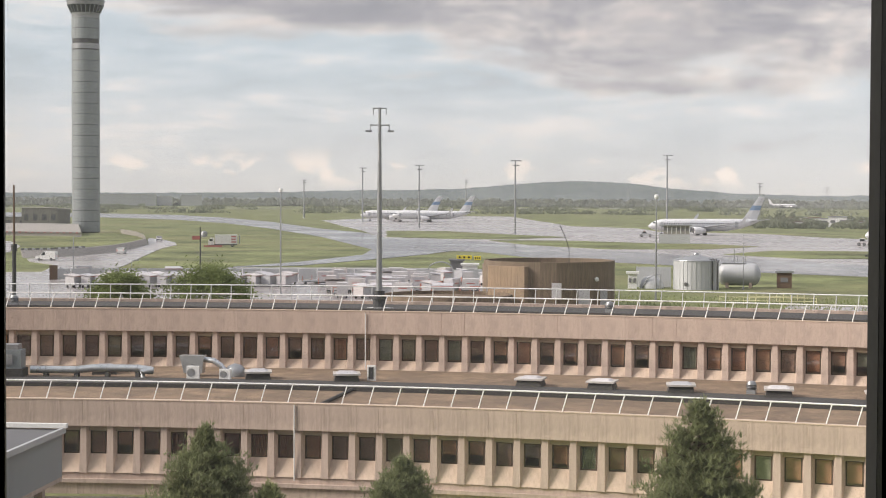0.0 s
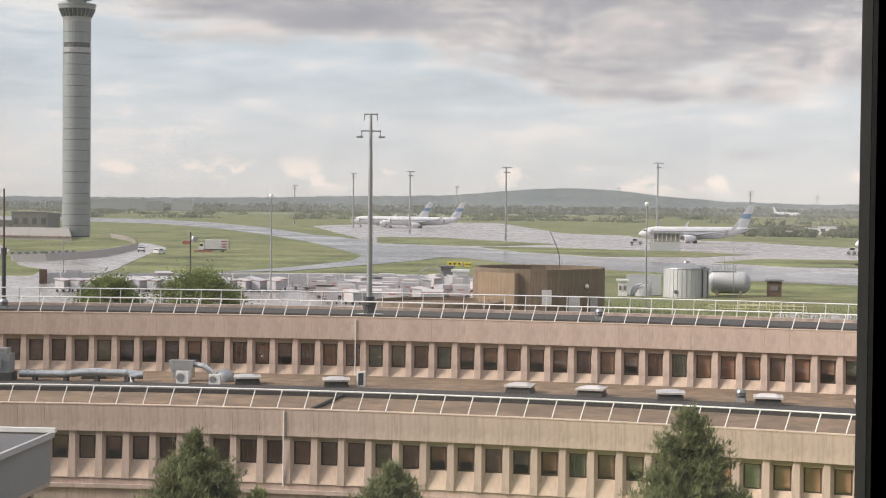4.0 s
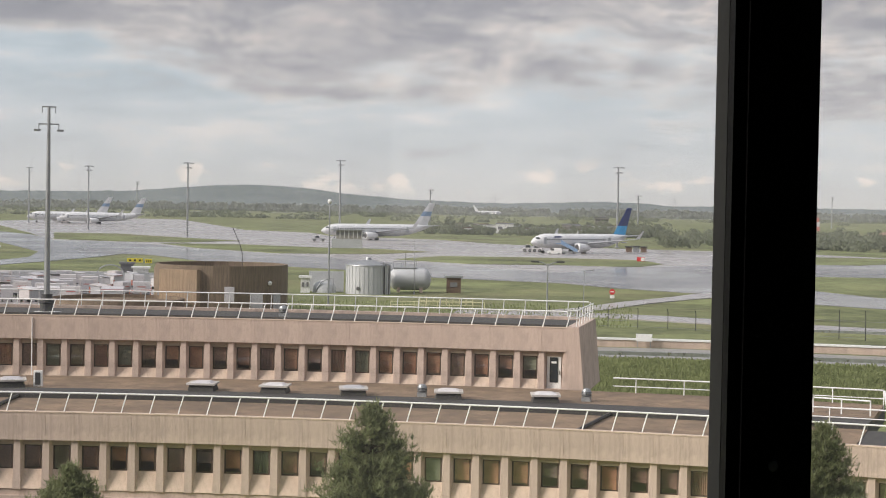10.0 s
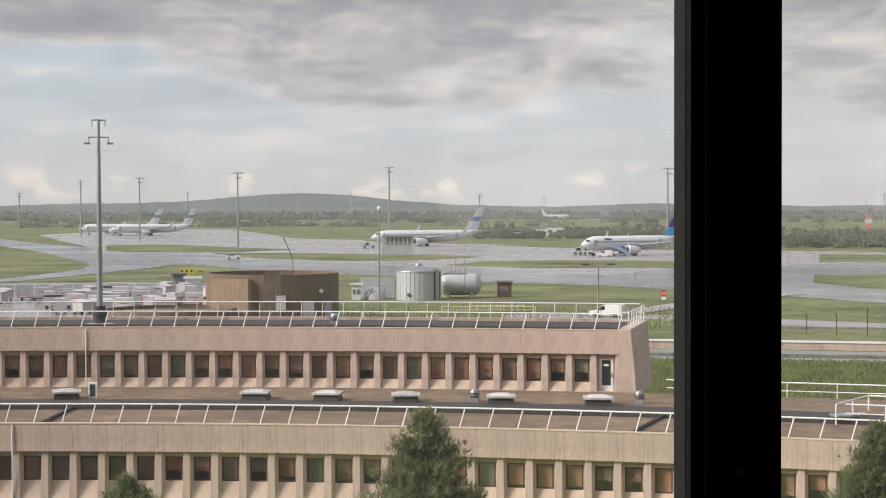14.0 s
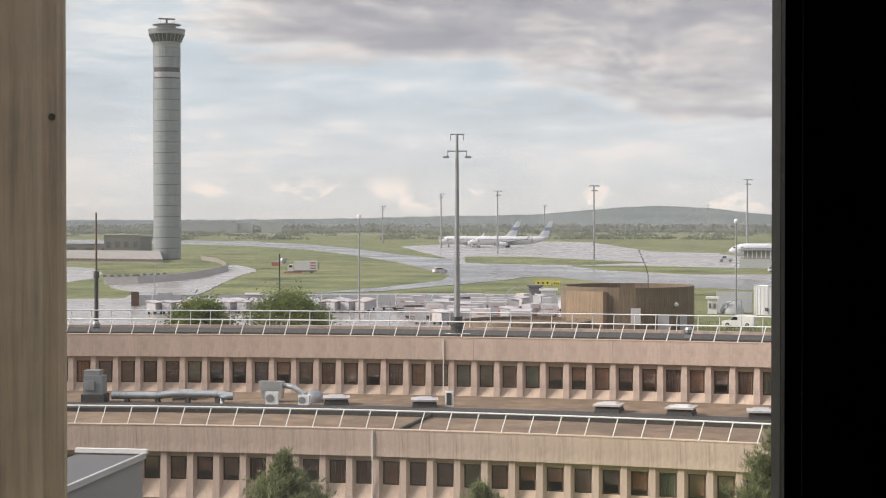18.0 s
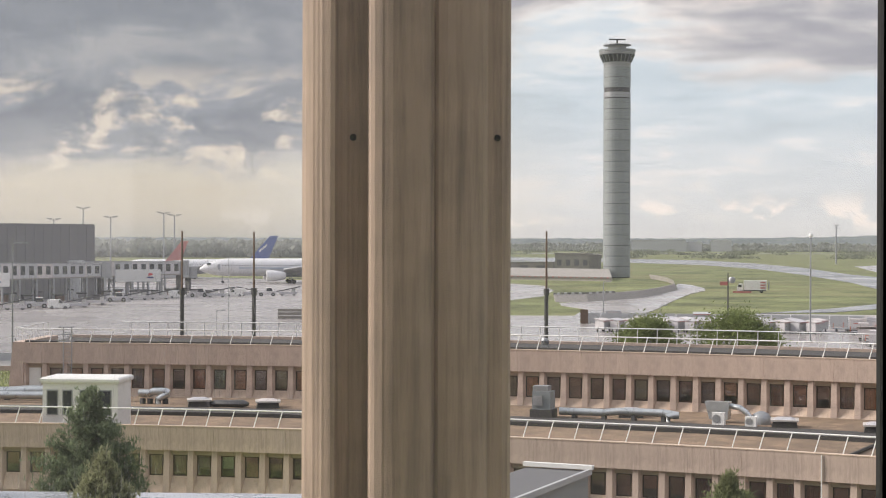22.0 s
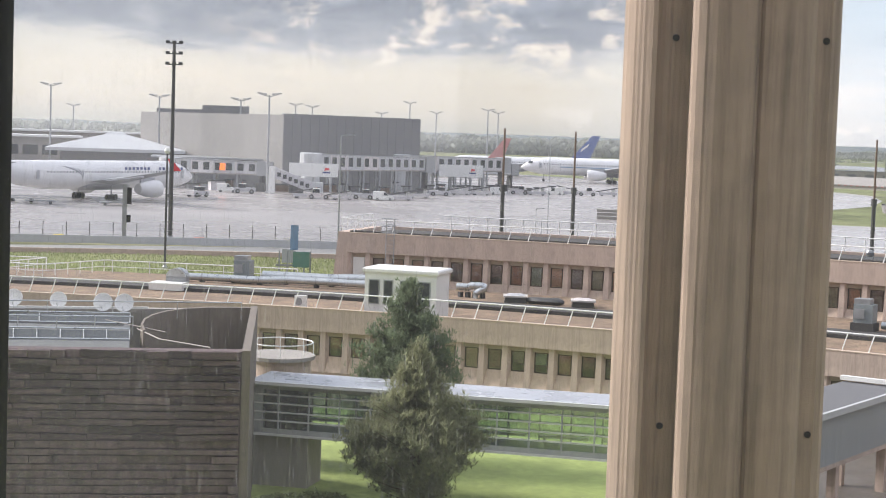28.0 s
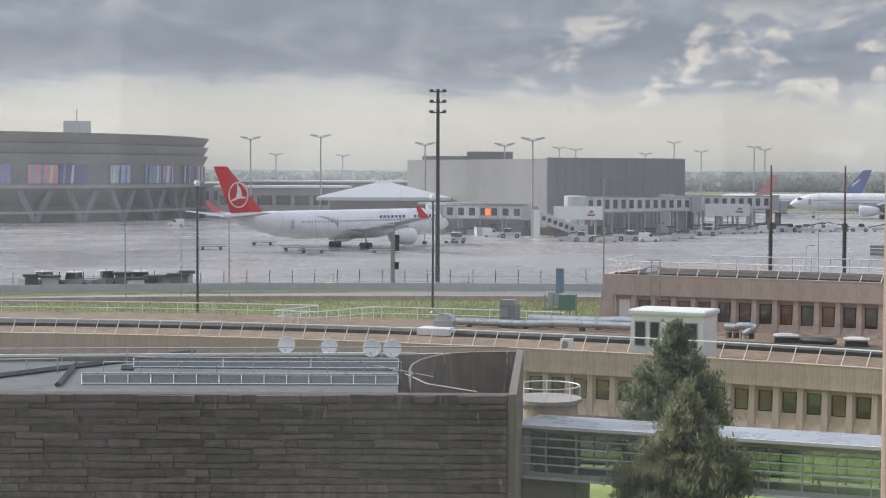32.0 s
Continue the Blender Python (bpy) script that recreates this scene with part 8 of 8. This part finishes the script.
    part("cab", Geo().loft([[(2.4, y, 0.6), (4.0, y, 0.6), (3.95, y, 1.6), (3.4, y, 2.5), (2.4, y, 2.5)] for y in (-1.1, 1.1)]), M_WHITE, tr)
    part("cab_window", Geo().box((3.2, 0, 1.95), (0.9, 2.24, 0.6)), M_WINDARK, tr)
    for k in range(3):
        part("marking", Geo().box((-3.0, 1.17, 1.4 + 0.75 * k), (1.4, 0.04, 0.4)), M_MUTEDRED, tr)
    part("chassis", Geo().box((0, 0, 0.65), (7.8, 1.8, 0.3)), M_DARKMETAL, tr)
    part("tail_lift", Geo().box((-4.6, 0, 2.0), (0.3, 2.2, 2.4)), M_GREY, tr)
    part("ramp_edge", Geo().box((2.6, 1.6, 0.25), (5.0, 0.4, 0.5)), M_MUTEDRED, tr)
    wheels(tr, (-2.6, 2.9), 0.95, 0.45, 0.3)


def tug(m, label, paint=None, group="tow tractors"):
    t = thing("tow_tractor", m, label, "tow tractor", group)
    part("body", Geo().loft([[(x, y, z) for x, z in ((-2.4, 0.45), (2.4, 0.45), (2.3, 1.2), (0.6, 1.3), (-2.4, 1.3))] for y in (-1.1, 1.1)]), paint or M_CART, t)
    part("cab", Geo().loft([[(x, y, z) for x, z in ((-0.2, 1.3), (1.3, 1.3), (1.1, 2.1), (-0.1, 2.1))] for y in (-0.8, 0.8)]), M_WINDARK, t)
    part("cab_roof", Geo().box((0.5, 0, 2.14), (1.5, 1.7, 0.1)), M_WHITE, t)
    part("beacon", Geo().lathe([(0.08, 0), (0.08, 0.18), (0.02, 0.2)], 8), M_ORANGE, t, at=pose(0.5, 0, 2.19))
    wheels(t, (-1.5, 1.5), 0.95, 0.5, 0.35)
    return t


def build_apron_things():
    cart = tug(facing(8.62, 610, 0, 180), "white tow tractor waiting beside an airliner")
    tug(facing(1.45, 520, 0, 180), "white tow tractor parked beside an airliner")
    tug(facing(17.05, 960, 0, 180), "white tow tractor before the distant airliners")
    tug(facing(1.28, 520, 0, 0), "white and dark service truck on the apron")
    car(facing(0.62, 497, 0, 180), "white service van beside the boarding stairs", M_WHITE, "van", "service vans")
    st = thing("airstairs", facing(0.12, 503, 0, 0), "light blue mobile boarding stairs at an airliner's door", "stairs", "boarding stairs")
    part("flight", Geo().loft([[(-2.5, -0.8, 3.0), (-2.5, 0.8, 3.0), (-2.5, 0.8, 4.3), (-2.5, -0.8, 4.3)], [(2.6, -0.8, 0.3), (2.6, 0.8, 0.3), (2.6, 0.8, 1.4), (2.6, -0.8, 1.4)]]), M_MIDBLUE, st)
    part("chassis", Geo().box((0, 0, 0.6), (5, 1.8, 0.4)), M_GREY, st)
    part("platform", Geo().box((-3.2, 0, 3.1), (1.6, 1.7, 0.2)), M_MIDBLUE, st)
    wheels(st, (-1.6, 1.6), 0.8, 0.4)
    for i, (b, d) in enumerate(((-1.9, 540), (-2.15, 545), (-2.4, 540))):
        block("ground_power_unit", facing(b, d, 0), (1.9, 1.4, 1.6), "red and grey ground power unit behind an airliner", "ground unit", M_RUST if i != 1 else M_GREY, M_DARKMETAL, 0, "ground power units")
    random.seed(31)
    for b, d, k in ((51.5, 372, 0), (50.9, 368, 1), (48.9, 352, 2), (48.4, 350, 1), (47.6, 348, 2), (46.9, 356, 1), (46.2, 352, 0), (45.6, 356, 2), (45.0, 372, 2), (44.3, 390, 1), (43.6, 402, 2), (42.9, 405, 2), (42.3, 412, 0), (41.6, 420, 1), (41.0, 418, 2), (40.4, 424, 0), (39.9, 428, 2), (39.3, 426, 1), (38.6, 430, 2)):
        if k == 0:
            car(facing(b, d, 0, random.choice((0, 180))), "white service van beside the jet bridges", M_WHITE, "van", "service vans")
        elif k == 1:
            tug(facing(b, d, 0, random.choice((0, 180))), "pale tow tractor among the apron equipment")
        else:
            t = thing("belt_loader", facing(b, d, 0, random.choice((0, 180))), "pale belt loader with a sloping conveyor", "belt loader", "belt loaders")
            part("chassis", Geo().box((0, 0, 0.7), (4.6, 1.8, 0.6)), M_CART, t)
            part("conveyor", Geo().loft([[(-3.2, y, 0.9) for y in (-0.5, 0.5)] + [(-3.2, y, 1.15) for y in (0.5, -0.5)], [(3.2, y, 2.2) for y in (-0.5, 0.5)] + [(3.2, y, 2.45) for y in (0.5, -0.5)]]), M_DARKMETAL, t)
            part("cab", Geo().box((1.4, 0.5, 1.5), (0.9, 0.7, 1.1)), M_WHITE, t)
            wheels(t, (-1.5, 1.5), 0.75, 0.35)
    for b, d in ((57.6, 296), (55.2, 296), (58.2, 305), (59.3, 330), (61.0, 310)):
        t = thing("flat_trailer", facing(b, d, 0, random.choice((0, 6, -5))), "empty flat equipment trailer on the apron", "trailer", "flat trailers")
        part("deck", Geo().box((0, 0, 0.6), (5.2, 2.0, 0.16)), M_GREY, t)
        part("rail", Geo().tube([(-2.4, -0.9, 1.0), (2.4, -0.9, 1.0)], 0.05), M_GREY, t)
        wheels(t, (-1.6, 1.6), 0.8, 0.26)
    for i, b in enumerate((66.9, 66.3, 63.9, 63.5, 63.0, 62.6, 62.1, 61.8)):
        block("apron_equipment", facing(b, 203 + (i % 3), 0), (random.uniform(1.2, 2.4), 1.3, random.uniform(1.2, 2.6)), "dark parked ground equipment behind the fence", "ground unit", (M_DARKMETAL, M_CART, M_TERM, M_WHITE)[i % 4], M_DARKMETAL, 0, "parked ground equipment")
    for i in range(30):
        b = 52.6 - i * 0.42 + random.uniform(-0.12, 0.12)
        block("apron_equipment", facing(b, 384 + max(0, 49 - b) * 5.5 + random.uniform(-6, 6), 0, random.choice((0, 20, -25, 90))), (random.uniform(1.0, 3.4), random.uniform(1.0, 2.0), random.uniform(0.7, 2.4)),
              "small ground unit parked below the jet bridges", "ground unit", random.choice((M_DARKMETAL, M_TERM, M_CART, M_WHITE, M_RUST, M_GREY)), M_DARKMETAL, 0, "parked ground equipment")
    for b, d, turn in ((66.6, 207, 30), (65.4, 205, 150), (64.6, 208, 10), (63.2, 206, 200)):
        tug(facing(b, d, 0, turn), "pale tow tractor parked behind the fence", M_GREY)
    car(facing(62.2, 447, 0, 180), "white van parked before the round terminal", M_WHITE, "van", "service vans")
    bl = thing("concrete_blocks", facing(38.45, 303, 0), "stack of long grey concrete blocks", "concrete blocks")
    for k in range(3):
        part("block", Geo().box((0, 0, 0.3 + 0.62 * k), (5.2, 0.7, 0.5)), M_TERMLIGHT, bl)
    for i, (b, c) in enumerate(((52.4, M_ORANGE), (57.0, M_YELLOW), (65.0, M_GREY))):
        cn = thing("marker_trolley", facing(b, 205, 0), "small coloured trolley behind the fence", "trolley", "trolleys")
        part("body", Geo().box((0, 0, 0.5), (1.2, 0.7, 0.5)), c, cn)
        part("mast", Geo().tube([(0.4, 0, 0.5), (0.4, 0, 1.9)], 0.04), M_GREY, cn)
        wheels(cn, (-0.4, 0.4), 0.3, 0.2, 0.1)


def fence(label, st, pitch, h, z=0.0, mesh_rails=3):
    f = thing("perimeter_fence", pose(0, 0, 0), label, "fence", "perimeter fences")
    post = Geo().tube([(0, 0, 0), (0, 0, h * 0.82), (0, -0.3, h)], 0.05, 5).mesh("post")
    pts = [Vector(polar(b, d, z)) for b, d in st]
    for p, q in zip(pts, pts[1:]):
        n = max(1, int((q - p).length / pitch))
        for i in range(n):
            part("post", post, M_DARKMETAL, f, at=Matrix.Translation(p.lerp(q, i / n)) @ pose(0, 0, 0, 0, 0, math.degrees(math.atan2(q.y - p.y, q.x - p.x))))
    for k in range(mesh_rails):
        zz = h * 0.82 * (k + 0.3) / mesh_rails
        part("wire", Geo().tube([p + Vector((0, 0, zz)) for p in pts], 0.012, 4), M_GREY, f)


def kerb_rail(label, b0, b1, d, z0, z1, thick, material, n=12):
    g = Geo().loft([[polar(b0 + (b1 - b0) * i / n, d, z0), polar(b0 + (b1 - b0) * i / n, d + thick, z0), polar(b0 + (b1 - b0) * i / n, d + thick, z1), polar(b0 + (b1 - b0) * i / n, d, z1)] for i in range(n + 1)])
    return tagged(part("road_barrier", g, material), label, "barrier")


def build_edges():
    fence("wire fence with leaning dark posts along the apron", [(78, 203), (66, 203), (56, 206), (48.3, 207), (43, 200)], 2.6, 2.3)
    fence("wire fence with dark posts beside the access road", [(0.8, 199), (-3.2, 197), (-8.0, 190)], 3.0, 2.4)
    fence("tall wire fence with dark posts beside the grass", [(-8.0, 190), (-14, 187), (-22, 186)], 2.6, 3.3)
    kerb_rail("long pale concrete kerb along the perimeter road", 84, 38, 185.6, 0.0, 0.55, 0.4, M_CONC, 24)
    kerb_rail("white steel guard rail along the perimeter road", 84, 38, 199.5, 0.15, 1.05, 0.1, M_TANKGREY, 24)
    kerb_rail("white concrete kerb along the access road", 3, -30, 170.2, 0.72, 0.9, 0.7, M_WHITE, 20)
    kerb_rail("brown retaining wall along the access road", 3, -30, 170.3, -0.3, 0.72, 0.5, M_CONC, 20)
    kerb_rail("grey steel guard rail beside the access road", 2, -30, 156.4, 0.4, 0.75, 0.12, M_GALV, 20)
    kerb_rail("grey steel guard rail beside the narrow road", -5, -24, 193.2, 0.45, 0.75, 0.12, M_GALV, 12)
    gr = thing("guard_rail_posts", pose(0, 0, 0), "short grey posts of the road guard rail", "guard rail")
    for i in range(24):
        part("post", Geo().box((0, 0, 0.4), (0.12, 0.12, 0.8)), M_GREY, gr, at=facing(2 - i * 1.2, 156.5, 0))
    for b, d, w in ((-2.4, 169.6, 1.6),):
        s = thing("road_board", facing(b, d, 0), "plain white board beside the access road", "sign", "white boards")
        part("board", Geo().box((0, 0, 1.05), (w, 0.1, 0.75)), M_WHITE, s)
        for x in (-0.4, 0.4):
            part("leg", Geo().box((x * w, 0.02, 0.5), (0.08, 0.08, 1.0)), M_GREY, s)
    g = thing("sign_gantry", facing(49.25, 163, 0), "blue banner and green road sign backs on grey frames", "road sign")
    part("banner", Geo().box((0.2, 0, 3.7), (0.75, 0.12, 2.4)), mat("muted_blue", (0.17, 0.27, 0.42), 0.6), g)
    part("sign_back", Geo().box((0.9, -0.2, 1.6), (1.6, 0.1, 1.5)), mat("sign_green", (0.10, 0.22, 0.17), 0.5), g)
    part("sign_back", Geo().box((-0.4, 0.1, 1.9), (1.1, 0.1, 1.3)), M_TANKGREY, g)
    for x in (-1.2, -0.4, 0.3, 1.2, 1.8):
        part("leg", Geo().box((x, 0.05, 1.2), (0.14, 0.14, 2.4)), M_GREY, g)
    part("beam", Geo().box((-0.6, 0.05, 1.0), (1.8, 0.1, 0.2)), M_GREY, g)


def tall_grass():
    rnd = random.Random(91)
    v, f = [], []
    for b0, b1, d0, d1, n, hh in ((0.5, -17, 122, 156, 30000, 0.42), (68, 44, 158, 185, 20000, 0.24), (10.5, -2, 196, 240, 2600, 0.4), (52, 36, 40, 66, 3500, 0.16)):
        for i in range(n):
            d = rnd.uniform(d0, d1)
            x, y, z = polar(rnd.uniform(b1, b0), d, ground_z(d))
            h, a, w = hh * rnd.uniform(0.5, 1.2), rnd.random() * 6.283, 0.045 if hh > 0.3 else 0.03
            ca, sa, lx, ly = math.cos(a) * w, math.sin(a) * w, rnd.uniform(-0.3, 0.3) * h, rnd.uniform(-0.3, 0.3) * h
            k = len(v)
            v += [(x - ca, y - sa, z), (x + ca, y + sa, z), (x + ca * 1.5 + lx * 0.6, y + sa * 1.5 + ly * 0.6, z + h * 0.7), (x + lx, y + ly, z + h), (x - ca * 1.5 + lx * 0.5, y - sa * 1.5, z + h * 0.75)]
            f.append((k, k + 1, k + 2, k + 3, k + 4))
    me = bpy.data.meshes.new("tall_grass")
    me.from_pydata(v, [], f)
    tagged(part("tall_grass", me, M_BLADE), "rough tufted green grass on the banks", "grass", kind="stuff")


def build_rain():
    """Rain in front of the stone building: thin slanting streaks in one falling body."""
    rnd = random.Random(64)
    v, f = [], []
    for i in range(110000):
        x, y, _ = polar(rnd.uniform(31, 72) if i % 20 else rnd.uniform(-16, 31), rnd.uniform(25, 48))
        z = rnd.uniform(-4, 240)
        h, r, lean = rnd.uniform(0.10, 0.42), rnd.uniform(0.003, 0.0065), rnd.uniform(0.0, 0.14)
        k = len(v)
        v += [(x - r, y - r, z), (x + r, y + r, z), (x + r - lean * h, y + r, z + h), (x - r - lean * h, y - r, z + h)]
        f.append((k, k + 1, k + 2, k + 3))
    me = bpy.data.meshes.new("falling_rain")
    me.from_pydata(v, [], f)
    m = bpy.data.materials.new("rain_water")
    m.use_nodes = True
    t = m.node_tree
    t.nodes.clear()
    mx = nd(t, "ShaderNodeMixShader", Fac=0.11)
    tr = t.nodes.new("ShaderNodeBsdfTransparent")
    tl = nd(t, "ShaderNodeBsdfTranslucent", Color=(0.74, 0.74, 0.74, 1))
    t.links.new(tr.outputs[0], mx.inputs[1])
    t.links.new(tl.outputs[0], mx.inputs[2])
    t.links.new(mx.outputs[0], t.nodes.new("ShaderNodeOutputMaterial").inputs[0])
    ob = tagged(part("falling_rain", me, m), "thin pale streaks of falling rain", "rain", kind="stuff")
    ob.visible_shadow = False
    return ob


rain = build_rain()
tall_grass()
build_carts()
build_apron_things()
build_edges()


# ---- what moves ----
def drive(ob, stations):
    """Key a thing along (seconds, bearing, distance) stations, facing along its way."""
    pts = [(t, Vector(polar(b, d))) for t, b, d in stations]
    rows, last = [], 0.0
    for i, (t, p) in enumerate(pts):
        q = pts[min(i + 1, len(pts) - 1)][1] - pts[max(i - 1, 0)][1]
        if q.length > 0.3:
            last = math.degrees(math.atan2(q.y, q.x))
        rows.append((t, pose(p.x, p.y, 0.10, 0, 0, last)))
    walk(ob, rows)


def motions():
    # wide-body pushed back slowly along its own axis, tractor at its nose
    rest = facing(56.42, 318, 0, 43)
    axis = facing(56.42, 318, 0, 40).to_3x3() @ Vector((1, 0, 0))
    to_nose = Matrix.Translation((29.5, 0, 0))
    tractor = tug(rest @ to_nose, "pale tow tractor pushing back a wide-body airliner")
    swing = ((0, 11.4, 47), (19, 11.4, 47), (21, 10.8, 47), (28, 4.1, 46), (29, 3.3, 45.5), (30, 2.3, 45.5), (32, 0.7, 44.5))
    for ob, m in ((pushed_back, Matrix.Diagonal((1, 1, 1, 1))), (tractor, to_nose)):
        walk(ob, [(t, Matrix.Translation(axis * s) @ facing(56.42, 318, 0, turn) @ m) for t, s, turn in swing])
    walk(rain, [(t, pose(-0.05 * 7.0 * t, 0, -7.0 * t)) for t in range(0, 33, 4)])
    walk(rolling, [(t, facing(b, 2300, 1.6, 2)) for t, b in ((0, 4.04), (6, 3.34), (9, 2.98), (13, 2.38), (20, 1.2), (32, -1.0))])
    drive(car(pose(0, 0, 0), "small white car driving over the airfield grass road", M_WHITE), CAR_A)
    drive(car(pose(0, 0, 0), "pale car with lights on coming down the service road", M_CART), CAR_B)
    drive(car(pose(0, 0, 0), "white panel van driving along the service road", M_WHITE, "van"), VAN_A)
    drive(car(pose(0, 0, 0), "silver car driving along the airfield road", M_CART), CAR_C)
    drive(car(pose(0, 0, 0), "small white van driving along the side road", M_WHITE, "van", low=0.84), VAN_B)


motions()
